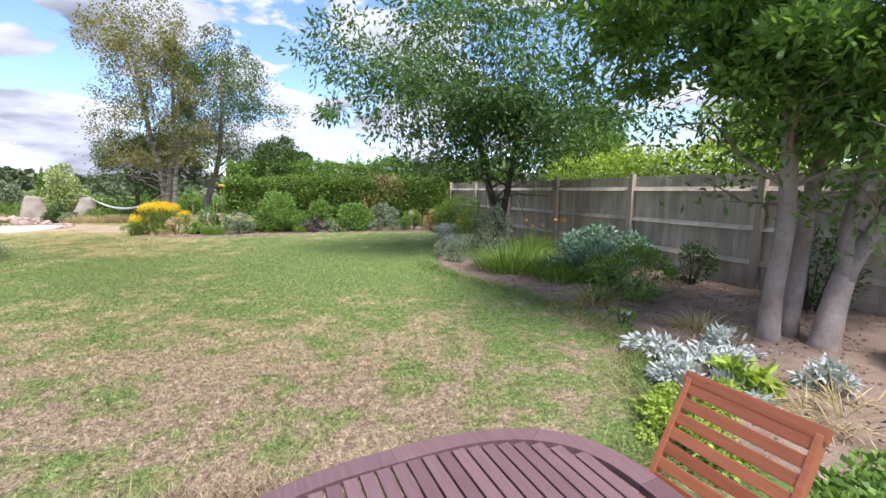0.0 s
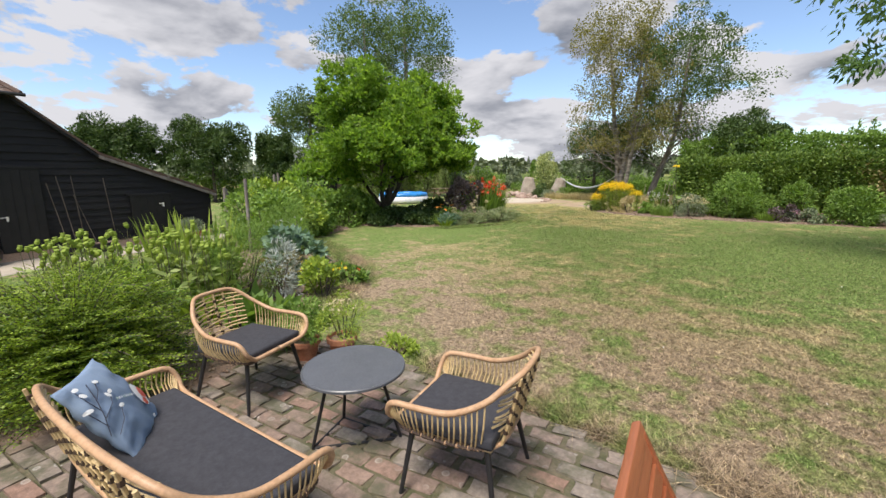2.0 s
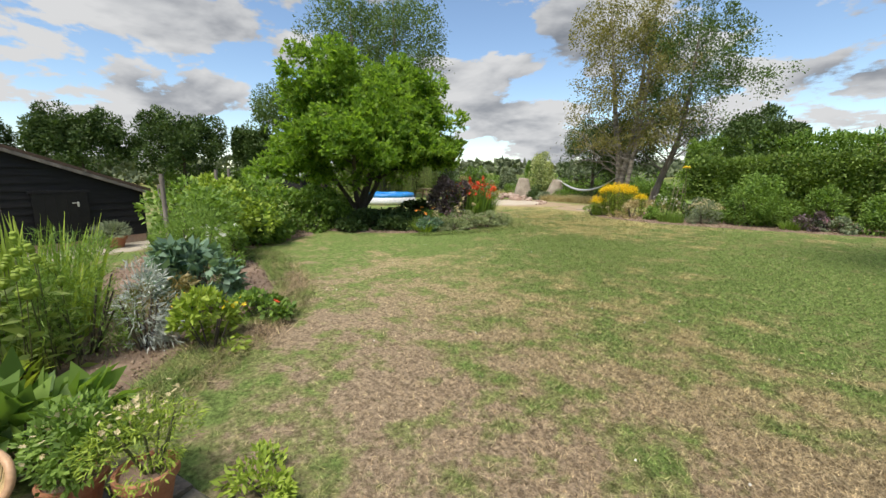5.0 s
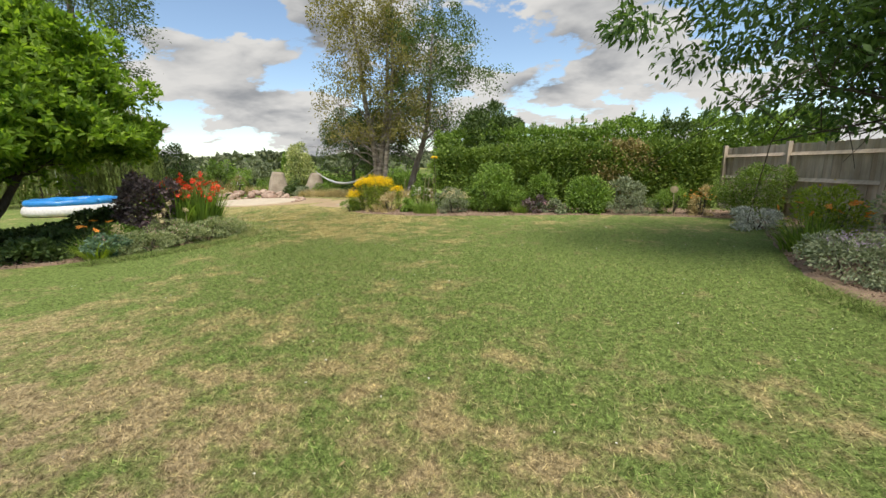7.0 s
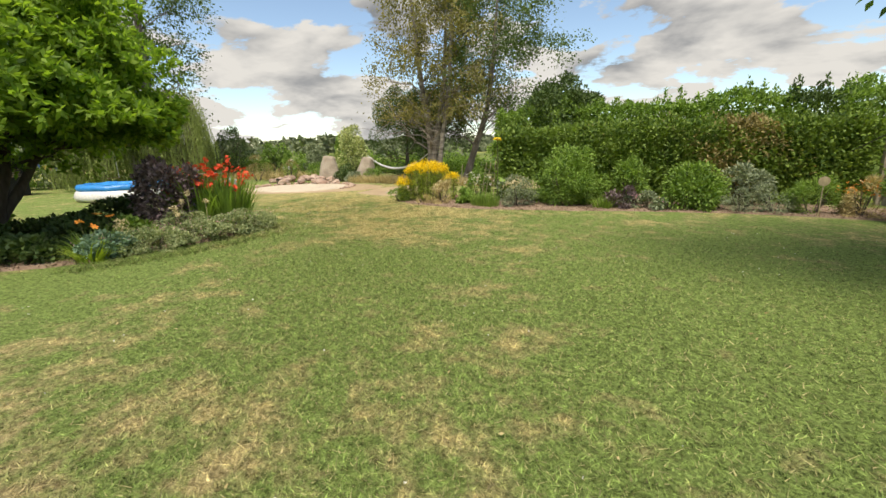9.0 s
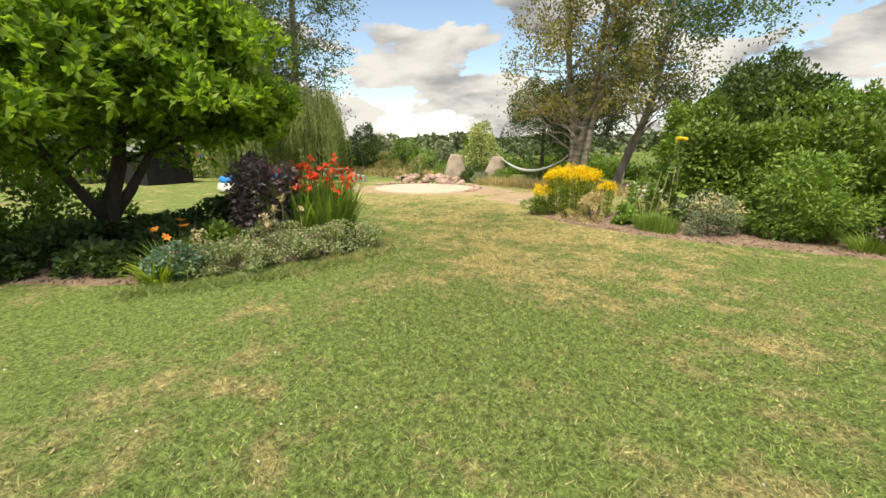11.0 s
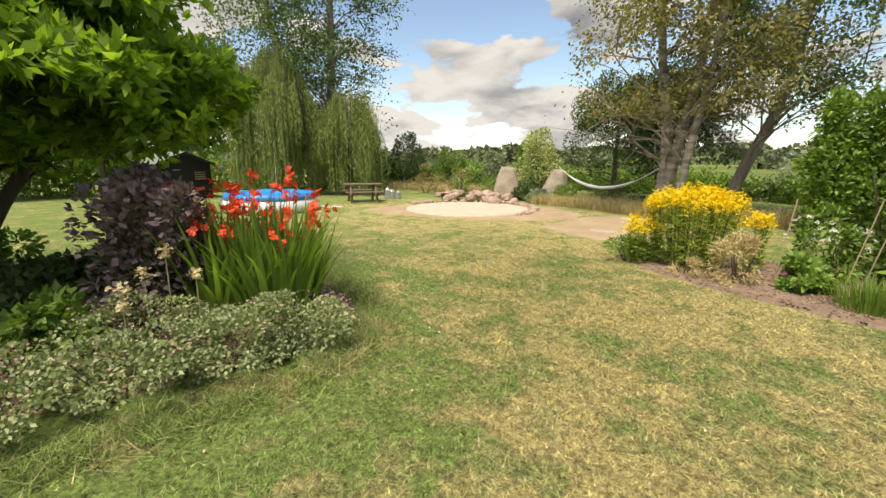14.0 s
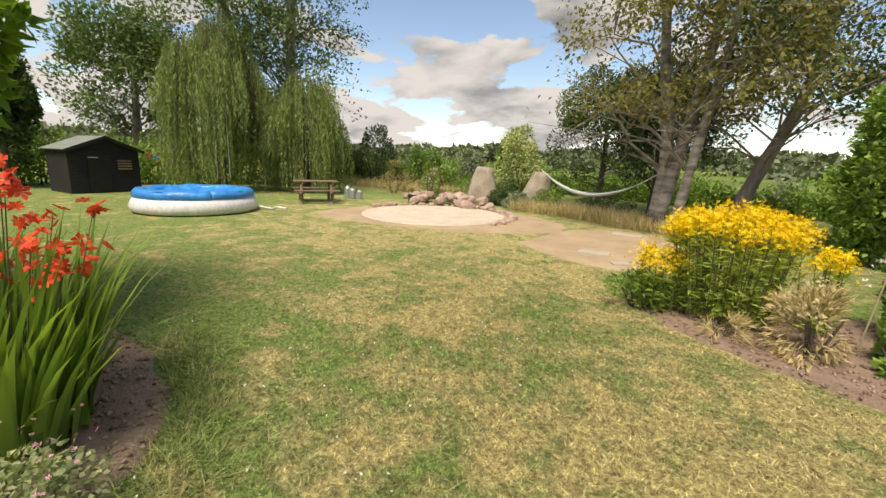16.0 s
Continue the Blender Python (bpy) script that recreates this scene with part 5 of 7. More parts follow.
def sunflower(x, y, h, seed, group="sunflowers"):
    rng = np.random.default_rng(seed)
    t = thing("sunflower", "tall sunflower with one yellow head", "sunflower", (x, y, 0), 0, group)
    part("stalk", tube(curve_pts([(0, 0, -0.05), (0.02, 0, h * 0.5), (0, -0.02, h * 0.95), (0.02, -0.06, h)], 8), 0.014, 6), M_stem, t)
    P = np.c_[rng.normal(0, 0.02, 16), rng.normal(0, 0.02, 16), np.linspace(0.15, 0.9, 16) * h]
    link("leaves", leaf_mesh("leaves", rng, P, unit(rng.normal(0, 1, (16, 3)) * np.array([1, 1, 0.1])), 0.22, 0.15, 0.15), L_mid, t)
    c = np.array([[0.02, -0.09, h]])
    head = petals_mesh("petals", rng, np.repeat(c, 3, 0) + rng.normal(0, 0.005, (3, 3)), 0.13, 12, 0.2, 0.05)
    o = link("petals", head, P_yellow, t)
    part("seed_disc", lathe([(0.05, -0.012), (0.055, 0.0), (0.04, 0.012)], 14, pose(0.02, -0.09, h + 0.03)), M_bark_dark, t)


sunflower(-6.9, 17.6, 1.85, 131)
for i, (x, y, dx, dy, h) in enumerate([(-8.05, 17.35, 0.1, 0.05, 1.15), (-7.35, 17.35, 0.2, 0.0, 1.2), (-7.2, 17.25, 0.22, 0.0, 1.2), (-7.0, 17.5, 0.08, 0.0, 1.3)]):
    t = tagged(part("bamboo_cane", tube([(x, y, -0.05), (x + dx, y + dy, h)], 0.008, 6), M_cane), "pale bamboo cane stuck in the bed", "cane", "bamboo canes")
# ornamental sphere on a stake
t = thing("garden_stake", "round seed-head ornament on a thin stake", "ornament", (0.55, 16.75, 0))
part("stake", tube([(0, 0, -0.05), (0, 0, 0.72)], 0.01, 6), M_cane, t)
part("disc", lathe([(0.02, -0.02), (0.1, -0.01), (0.1, 0.01), (0.02, 0.02)], 18, pose(0, 0, 0.78, 90)), M_cane, t)

# ---- bed along the fence ----
shrub("lamb_ears", "silver-leaved mat of woolly stems", "plant", 1.85, 14.6, 0.55, 0.6, 0.5, 1700, 0.09, 0.03, L_silver, 201, 12, flowers=(P_white, 60, 0.025, 5))
shrub("yellow_perennial", "loose yellow-green perennial with small flowers", "plant", 2.35, 13.0, 0.7, 0.8, 1.0, 3000, 0.09, 0.03, L_lime, 202, 16, flowers=(P_yellow, 60, 0.025, 5))
strappy("daylily", "arching green daylily leaves with orange flowers", "plant", 1.75, 11.9, 0.5, 0.75, 420, 0.02, L_strap, 203, fmat=P_orange, fcount=9, fsize=0.07, fh=1.15)
strappy("daylily", "arching green daylily leaves with orange flowers", "plant", 3.4, 10.3, 0.6, 0.75, 420, 0.02, L_strap, 204, fmat=P_orange, fcount=10, fsize=0.07, fh=1.25)
shrub("catmint", "greyish catmint spilling over the lawn edge", "plant", 1.35, 10.2, 0.55, 0.8, 0.62, 3600, 0.06, 0.025, L_grey, 205, 18, flowers=(P_mauve, 260, 0.015, 4))
shrub("tall_aster", "tall leafy perennial beside the tree trunk", "plant", 2.3, 10.6, 0.5, 0.6, 1.2, 2600, 0.08, 0.03, L_grey, 206, 14)
strappy("daylily", "broad clump of bright green strap leaves", "plant", 2.35, 8.5, 0.75, 0.7, 620, 0.02, L_strap, 207)
strappy("daylily", "broad clump of bright green strap leaves", "plant", 3.05, 7.6, 0.7, 0.65, 560, 0.02, L_strap, 208)
shrub("peony", "bluish green peony bush before the fence", "plant", 3.7, 7.6, 0.9, 0.8, 0.7, 3600, 0.12, 0.05, L_blue, 209, 18)
shrub("peony", "bluish green peony bush before the fence", "plant", 4.5, 8.7, 0.9, 0.9, 0.85, 3200, 0.12, 0.05, L_blue, 210, 18)
shrub("astrantia", "loose green perennial with tiny flowers", "plant", 3.45, 6.0, 0.75, 0.7, 0.75, 2800, 0.07, 0.03, L_mid, 211, 16, flowers=(P_pink, 70, 0.018, 5))
strappy("yellow_grass", "yellowing grassy tuft at the lawn edge", "plant", 2.75, 5.75, 0.25, 0.42, 240, 0.012, L_straw, 212, 1.2, 1.0)
strappy("yellow_grass", "yellowing grassy tuft by the trunks", "plant", 3.45, 4.45, 0.22, 0.36, 200, 0.012, L_straw, 213, 1.2, 1.0)
shrub("ivy_shrub", "climbing dark shoots against the fence", "plant", 5.05, 6.7, 0.36, 0.5, 0.8, 700, 0.08, 0.04, L_dark, 214, 14)
shrub("ivy_shrub", "climbing dark shoots against the fence", "plant", 5.55, 5.0, 0.4, 0.5, 1.2, 1000, 0.08, 0.04, L_dark, 215, 12)
for i, (x, y, r, h) in enumerate([(2.45, 3.75, 0.28, 0.26), (2.75, 3.35, 0.32, 0.24), (3.2, 3.75, 0.26, 0.3), (2.6, 2.95, 0.22, 0.2), (3.4, 2.95, 0.16, 0.22), (2.25, 3.2, 0.22, 0.22)]):
    shrub("dusty_miller", "silver-white felted dusty miller", "plant", x, y, r, r, h, 420, 0.09, 0.035, L_silver, 220 + i, 9, 0.5, spread=0.9, group="silver plants")
shrub("golden_oregano", "bright yellow-green low oregano mound", "plant", 2.0, 2.75, 0.42, 0.36, 0.26, 2400, 0.035, 0.025, L_lime, 230, 14)
shrub("golden_oregano", "bright yellow-green low oregano mound", "plant", 1.75, 2.35, 0.3, 0.3, 0.2, 1400, 0.035, 0.025, L_lime, 231, 12)
shrub("foxglove_rosette", "low bright green leafy plant in the bed", "plant", 2.75, 3.05, 0.2, 0.2, 0.3, 260, 0.12, 0.06, L_lime, 232, 8)
shrub("rose_campion", "low green plant with pink flowers", "plant", 2.15, 1.55, 0.5, 0.42, 0.28, 1700, 0.06, 0.035, L_mid, 233, 12, flowers=(P_pink, 18, 0.03, 5))
shrub("geranium_clump", "leafy green plant beside the tree", "plant", 4.75, 3.0, 0.5, 0.45, 0.5, 1300, 0.10, 0.08, L_mid, 234, 12)
shrub("white_campion", "small sprawling plant with white flowers", "plant", 2.65, 4.75, 0.16, 0.16, 0.25, 150, 0.07, 0.03, L_mid, 235, 6, flowers=(P_white, 8, 0.025, 5))
shrub("dead_stems", "tangle of dry brown stems on soil", "plant", 3.1, 2.5, 0.6, 0.4, 0.14, 420, 0.24, 0.008, L_straw, 236, 8)

# ---- poppy and herb bed ----
sprays("box_honeysuckle", "large spreading evergreen with small leaves on long sprays", "shrub", -4.84, -0.27, 0.75, 0.88, 600, 0.024, 0.012, L_fern, 301)


POPPY_HEAD = bpy.data.meshes.new("seed_head")
_b = lathe([(0.006, -0.02), (0.02, -0.005), (0.026, 0.018), (0.016, 0.038), (0.024, 0.042), (0.02, 0.048)], 8)
_b.to_mesh(POPPY_HEAD)
_b.free()
POPPY_HEAD.materials.append(L_lime)


def poppies(x, y, r, h, n, seed):
    rng = np.random.default_rng(seed)
    t = thing("opium_poppy", "tall stand of green poppy seed-heads on leafy stalks", "plant", (x, y, 0), 0, "poppies")
    a, q = rng.uniform(0, 6.28, n), np.sqrt(rng.uniform(0, 1, n)) * r
    roots = np.c_[np.cos(a) * q, np.sin(a) * q, np.full(n, -0.02)]
    tops = roots + np.c_[rng.normal(0, 0.06, (n, 2)), h * rng.uniform(0.7, 1.05, n)]
    link("stalks", stems_mesh("stalks", roots.copy(), tops.copy(), 0.006), M_stem, t)
    f = rng.uniform(0.05, 0.8, (n, 10, 1))
    P = (roots[:, None] + (tops - roots)[:, None] * f).reshape(-1, 3)
    o = unit(rng.normal(0, 1, P.shape) * np.array([1, 1, 0.2]) + np.array([0, 0, 0.5]))
    link("leaves", leaf_mesh("leaves", rng, P, o, 0.15, 0.05, 0.25), L_poppy, t)
    for p in tops:
        o = new("seed_head", POPPY_HEAD)
        o.parent = t
        o.matrix_local = pose(*p, rng.uniform(-25, 25), rng.uniform(-25, 25), 0) @ Matrix.Scale(1.15, 4)


poppies(-7.0, 0.35, 0.75, 1.0, 84, 311)
poppies(-6.3, 0.85, 0.5, 1.0, 50, 312)
poppies(-7.8, -0.3, 0.6, 0.85, 34, 313)
shrub("herb_growth", "mixed green leafy growth under the poppies", "plant", -6.9, 0.4, 1.0, 0.9, 0.55, 3600, 0.14, 0.035, L_mid, 314, 18)
strappy("gladiolus", "upright sword-shaped green leaves", "plant", -7.3, 1.0, 0.5, 1.15, 200, 0.05, L_lime, 315, 0.35, 0.3)
strappy("hosta_leaves", "broad yellow-green leaves at the bed's edge", "plant", -6.0, 0.75, 0.3, 0.5, 60, 0.07, L_lime, 316, 0.8, 0.7)
shrub("fennel", "feathery bright green fennel", "plant", -6.45, 1.35, 0.5, 0.5, 1.0, 6500, 0.09, 0.006, L_mid, 317, 24, 0.36)
shrub("fennel", "feathery bright green fennel", "plant", -8.0, 2.55, 0.55, 0.5, 1.2, 6500, 0.09, 0.006, L_mid, 318, 24, 0.36)
shrub("sea_kale", "blue-green kale with frilled leaves", "plant", -7.2, 2.35, 0.42, 0.42, 0.85, 1300, 0.13, 0.09, L_blue, 319, 14)
shrub("artemisia", "silver-grey upright artemisia at the bed edge", "plant", -6.2, 1.75, 0.26, 0.28, 0.78, 1500, 0.08, 0.012, L_silver, 320, 14, spread=0.5)
shrub("spurge", "low yellowish leafy plant at the lawn edge", "plant", -5.85, 2.2, 0.36, 0.34, 0.5, 1100, 0.08, 0.035, L_lime, 321, 12, flowers=(P_yellow, 26, 0.025, 5))
shrub("nasturtium", "trailing low green plant with one red flower", "plant", -6.4, 2.85, 0.36, 0.3, 0.28, 700, 0.07, 0.05, L_mid, 322, 10, flowers=(P_red, 4, 0.035, 5))
shrub("sedum", "low reddish-green plant in the herb bed", "plant", -6.9, 2.0, 0.36, 0.36, 0.5, 900, 0.07, 0.03, L_hedge_brown, 323, 10)
shrub("daisy_plant", "bushy plant with white daisies", "plant", -9.6, 3.3, 0.5, 0.45, 0.75, 1800, 0.08, 0.04, L_mid, 324, 12, flowers=(P_white, 34, 0.04, 8))
for i, (x, y, r, h) in enumerate([(-10.6, 3.1, 0.85, 1.35), (-11.4, 3.9, 0.9, 1.45), (-12.3, 4.9, 0.95, 1.4), (-12.2, 3.3, 0.9, 1.5), (-13.3, 5.4, 0.9, 1.4), (-11.6, 4.7, 0.6, 1.0), (-13.0, 6.5, 0.8, 1.2), (-13.4, 4.2, 0.8, 1.5)]):
    shrub("raspberry_bush", "leafy raspberry canes in the vegetable bed", "bush", x, y, r, r * 0.9, h, 2400, 0.11, 0.07, L_lime if i % 3 == 1 else L_mid, 330 + i, 16, group="raspberry canes")
for i, (x, y, h) in enumerate([(-10.1, 2.6, 1.6), (-12.0, 3.9, 1.7), (-13.6, 4.6, 1.75), (-14.2, 5.8, 1.7)]):
    tagged(part("support_post", tube([(x, y, -0.05), (x + 0.02, y, h)], 0.035, 8), M_bark_grey), "grey wooden post supporting raspberry canes", "post", "raspberry posts")

# ---- magnolia bed ----
for i, (x, y, rx, ry, h) in enumerate([(-10.4, 9.55, 0.5, 0.55, 0.42), (-10.28, 10.2, 0.5, 0.55, 0.45), (-10.28, 10.9, 0.5, 0.5, 0.45), (-10.42, 11.5, 0.5, 0.5, 0.45), (-10.75, 9.0, 0.45, 0.4, 0.38), (-10.85, 10.3, 0.4, 0.7, 0.5)]):
    shrub("hardy_geranium", "low grey-green geranium edging the lawn, flowered over", "plant", x, y, rx, ry, h, 3800 if i != 4 else 2400, 0.036 if i != 4 else 0.06, 0.026 if i != 4 else 0.05, L_geranium if i != 4 else L_blue, 400 + i, 22, 0.36, flowers=(P_pink, 70, 0.011, 5), group="geraniums edging the bed")
shrub("purple_smokebush", "dark purple-leaved bush beneath the magnolia", "shrub", -11.65, 10.7, 0.78, 0.7, 1.45, 5600, 0.08, 0.055, L_purple, 410, 22)
strappy("crocosmia", "crocosmia in full scarlet flower over green sword leaves", "flowers", -11.2, 11.6, 0.42, 1.28, 400, 0.055, L_mid, 411, 0.42, 0.6, fmat=P_red, fcount=32, fsize=0.046, fh=1.08, petals=6, cluster=6, fspread=0.04, flow=0.62)
strappy("crocosmia", "crocosmia in full scarlet flower over green sword leaves", "flowers", -11.45, 11.15, 0.40, 1.28, 320, 0.055, L_mid, 412, 0.42, 0.6, fmat=P_red, fcount=26, fsize=0.048, fh=1.08, petals=6, cluster=6, fspread=0.04, flow=0.62)
strappy("orange_daylily", "orange daylily with arching leaves", "flowers", -11.05, 8.95, 0.3, 0.55, 130, 0.028, L_strap, 413, 1.1, 0.9, fmat=P_orange, fcount=5, fsize=0.07, fh=1.2)
strappy("pale_daylily", "pale strap-leaved daylily clump at the bed edge", "plant", -10.55, 8.7, 0.18, 0.45, 90, 0.03, L_lime, 414, 0.9, 1.0)
shrub("astilbe", "fading pinkish astilbe plumes", "plant", -10.75, 9.25, 0.16, 0.16, 0.55, 260, 0.08, 0.03, L_mid, 415, 6, flowers=(P_cream, 120, 0.02, 5))
for i, (x, y, rx, ry, h, m) in enumerate([(-11.6, 8.4, 0.8, 0.6, 0.35, L_dark), (-12.6, 8.0, 0.9, 0.7, 0.55, L_dark), (-12.4, 9.6, 0.9, 0.8, 0.42, L_dark), (-13.8, 7.8, 0.8, 0.8, 0.5, L_mid), (-14.3, 9.6, 0.9, 1.0, 0.4, L_dark), (-12.4, 7.4, 0.6, 0.4, 0.4, L_dark), (-12.2, 11.6, 0.7, 0.5, 0.6, L_dark), (-14.6, 7.6, 1.0, 0.8, 0.95, L_mid), (-15.6, 8.6, 0.9, 0.8, 1.0, L_mid), (-13.4, 7.2, 0.7, 0.6, 0.75, L_mid), (-13.4, 10.6, 0.9, 0.7, 0.7, L_dark), (-11.6, 9.7, 0.5, 0.5, 0.5, L_mid)]):
    shrub("shade_plant", "dark leafy ground cover in the magnolia's shade", "plant", x, y, rx, ry, h, 1700, 0.10, 0.07, m, 420 + i, 14, group="ground cover under the magnolia")
rng = np.random.default_rng(430)
for i, (x, y, h) in enumerate([(-10.95, 10.30, 0.56), (-10.96, 10.45, 0.68), (-11.0, 10.62, 0.83), (-10.85, 10.28, 0.47), (-10.72, 10.78, 0.68)]):
    t = thing("allium_seedhead", "round dried allium seed head on a bare stalk", "seed head", (x, y, 0), 0, "allium seed heads")
    part("stalk", tube([(0, 0, -0.03), (0.02, 0.0, h)], 0.005, 5), M_cane, t)
    link("head", petals_mesh("head", rng, np.tile([[0.02, 0, h + 0.03]], (34, 1)) + rng.normal(0, 0.028, (34, 3)), 0.022, 5), P_cream, t)

# ---- rockery, stones, sand pit ----
M_stone = two_tone("lichened_stone", (0.30, 0.25, 0.20), (0.46, 0.41, 0.34), 2.2, 0.9, 0.7, 18, 0.03)
M_rock = two_tone("pinkish_rubble", (0.33, 0.22, 0.175), (0.52, 0.41, 0.345), 3.0, 0.9, 0.6, 24, 0.02)


def boulder(seed, size, sub=3, amp=0.22):
    bm = bmesh.new()
    bmesh.ops.create_icosphere(bm, subdivisions=sub, radius=1)
    off = Vector((seed * 7.3, seed * 3.1, 0))
    for v in bm.verts:
        n = noise.noise(v.co * 1.3 + off) * amp * 1.4 + noise.noise(v.co * 3.7 + off) * amp * 0.5
        v.co = v.co * (1 + n)
        v.co = Vector((max(-0.82, min(0.82, v.co.x)), max(-0.8, min(0.8, v.co.y)), max(-0.75, min(0.85, v.co.z))))
        v.co = Vector((v.co.x * size[0], v.co.y * size[1], v.co.z * size[2]))
    return bm


def standing_stone(x, y, w, d, h, rz, seed, lean):
    bm = bmesh.new()
    bm_box(bm, (1, 1, 1), (0, 0, 0.5))
    bmesh.ops.subdivide_edges(bm, edges=bm.edges[:], cuts=7, use_grid_fill=True)
    for v in bm.verts:
        z = v.co.z
        k = 1 - 0.5 * z ** 1.6
        x0, y0 = v.co.x, v.co.y
        r = math.hypot(x0, y0)
        if r > 0.52:
            x0, y0 = x0 * 0.52 / r * 1.06, y0 * 0.52 / r * 1.06
        n = noise.noise(Vector((x0 * 2, y0 * 2, z * 2.2)) + Vector((seed * 5.1, 0, 0))) * 0.12
        v.co = Vector((x0 * w * k * (1 + n) + lean * z * h, y0 * d * k * (1 + n), z * h - 0.06 - 0.10 * max(0, x0) * z + n * 0.15))
    o = part("standing_stone", bm, M_stone, smooth=True)
    o.matrix_world = pose(x, y, 0, 0, 0, rz)
    return tagged(o, "tall rough standing stone on the rockery's edge", "standing stone", "standing stones")


standing_stone(-18.95, 24.3, 1.2, 0.85, 1.48, 35, 1, 0.04)
standing_stone(-17.2, 25.2, 1.15, 0.85, 1.38, 30, 2, 0.20)
rnd = random.Random(9)
for i in range(44):
    a = rnd.uniform(0, 6.28)
    q = math.sqrt(rnd.uniform(0, 1))
    x, y = -19.6 + 2.3 * q * math.cos(a), 22.9 + 1.1 * q * math.sin(a)
    s = rnd.uniform(0.14, 0.34)
    o = part("rock", boulder(i, (s, s * 0.8, s * 0.6), 2), M_rock)
    o.matrix_world = pose(x, y, s * 0.3 + 0.3 * (1 - q), rnd.uniform(-20, 20), rnd.uniform(-20, 20), rnd.uniform(0, 360))
    tagged(o, "pinkish broken rock in the rubble heap", "rock", "rubble heap")
for i in range(22):
    a = -2.6 + i * 0.16 + rnd.uniform(-0.04, 0.04) + 2.6
    s = rnd.uniform(0.1, 0.2)
    o = part("edging_rock", boulder(60 + i, (s, s * 0.8, s * 0.6), 2), M_rock)
    o.matrix_world = pose(-17.3 + 2.35 * math.cos(a), 20.3 + 2.35 * math.sin(a), s * 0.3, 0, 0, rnd.uniform(0, 360))
    tagged(o, "small rock edging the sand circle", "rock", "rocks round the sand")
for i, (x, y, rx, ry, h, m) in enumerate([(-18.0, 24.4, 0.6, 0.5, 0.55, L_dark), (-17.3, 24.3, 0.6, 0.45, 0.5, L_grey), (-16.3, 24.9, 0.7, 0.5, 0.7, L_mid), (-18.3, 25.4, 0.8, 0.6, 0.9, L_dark), (-20.6, 25.4, 0.9, 0.7, 1.0, L_mid), (-22.0, 24.6, 0.8, 0.7, 1.1, L_hedge_brown), (-24.0, 23.8, 1.0, 0.8, 1.4, L_hedge_brown), (-15.0, 26.4, 1.0, 0.7, 1.1, L_dark)]):
    shrub("rockery_shrub", "low shrub growing round the stones", "shrub", x, y, rx, ry, h, 1700, 0.08, 0.04, m, 450 + i, 14, group="rockery shrubs")
shrub("rose_bush", "thin upright rose with pale flowers", "shrub", -21.2, 23.6, 0.35, 0.35, 1.4, 700, 0.08, 0.05, L_mid, 460, 12, flowers=(P_white, 30, 0.04, 6))
for i, (x, y, rx, ry, h, m) in enumerate([(-29.4, 26.4, 1.5, 1.3, 3.6, L_dark), (-31.6, 25.4, 1.4, 1.2, 3.2, L_dark), (-27.4, 28.6, 1.1, 1.0, 2.5, L_mid), (-25.0, 30.2, 1.0, 0.9, 2.2, L_grey), (-22.6, 30.6, 0.9, 0.9, 2.7, L_mid)]):
    shrub("hawthorn_bush", "ragged dark bush standing before the open fields", "bush", x, y, rx, ry, h, 3600, 0.13, 0.08, m, 480 + i, 24, 0.3, group="bushes at the field edge", stems=16)
# long dry grass along the far edge
rng = np.random.default_rng(470)
n = 9000
gx = rng.uniform(-17.0, -8.5, n)
gy = 23.2 + 0.9 * np.sin(gx * 0.7) * 0.4 + np.abs(rng.normal(0, 1.1, n))
tagged(link("long_grass", blade_mesh("long_grass", rng, np.c_[gx, gy, np.full(n, -0.02)], rng.normal(0, 0.5, (n, 2)), 0.5, 0.012, 3, 0.7), L_straw), "uncut straw-coloured long grass under the birches", "long grass", kind="stuff")
n = 5000
gx = rng.uniform(-31, -20.5, n)
gy = 25.0 + (gx + 20) * 0.05 + np.abs(rng.normal(0, 1.3, n))
tagged(link("long_grass", blade_mesh("long_grass", rng, np.c_[gx, gy, np.full(n, -0.02)], rng.normal(0, 0.5, (n, 2)), 0.6, 0.014, 3, 0.7), L_straw), "uncut long grass behind the rubble heap", "long grass", kind="stuff")

# stepping slabs
for i, (x, y, w, d, rz) in enumerate([(-11.7, 19.35, 0.75, 0.4, 20), (-12.2, 22.0, 0.9, 0.45, 10), (-11.0, 18.9, 0.4, 0.25, 50)]):
    o = part("stepping_slab", box((w * 0.75, d * 0.8, 0.035), (0, 0, 0.002), bevel=0.012), M_concrete)
    o.matrix_world = pose(x, y, 0.012, 0, 0, rz)
    tagged(o, "pale concrete slab lying in the bare earth", "slab", "stepping slabs")

# hammock rope between the stone and the birch
M_rope = two_tone("white_cotton_hammock", (0.62, 0.66, 0.66), (0.72, 0.75, 0.75), 12.0, 0.9, 0.3, 60, 0.004)
t = thing("hammock", "rolled white hammock slung from stone to birch", "hammock")
A, B = Vector((-16.95, 25.3, 1.42)), Vector((-12.35, 23.75, 1.45))
pts = [A.lerp(B, f) + Vector((0, 0, -0.72 * (1 - (2 * f - 1) ** 2))) for f in np.linspace(0, 1, 17)]
part("cloth", tube(pts[2:-3], [0.03, 0.045, 0.055, 0.06, 0.065, 0.065, 0.065, 0.06, 0.055, 0.05, 0.04, 0.03], 8), M_rope, t, smooth=True)
part("rope", tube(pts[:3], 0.015, 6), M_rope, t)
part("rope", tube(pts[-4:], 0.015, 6), M_rope, t)

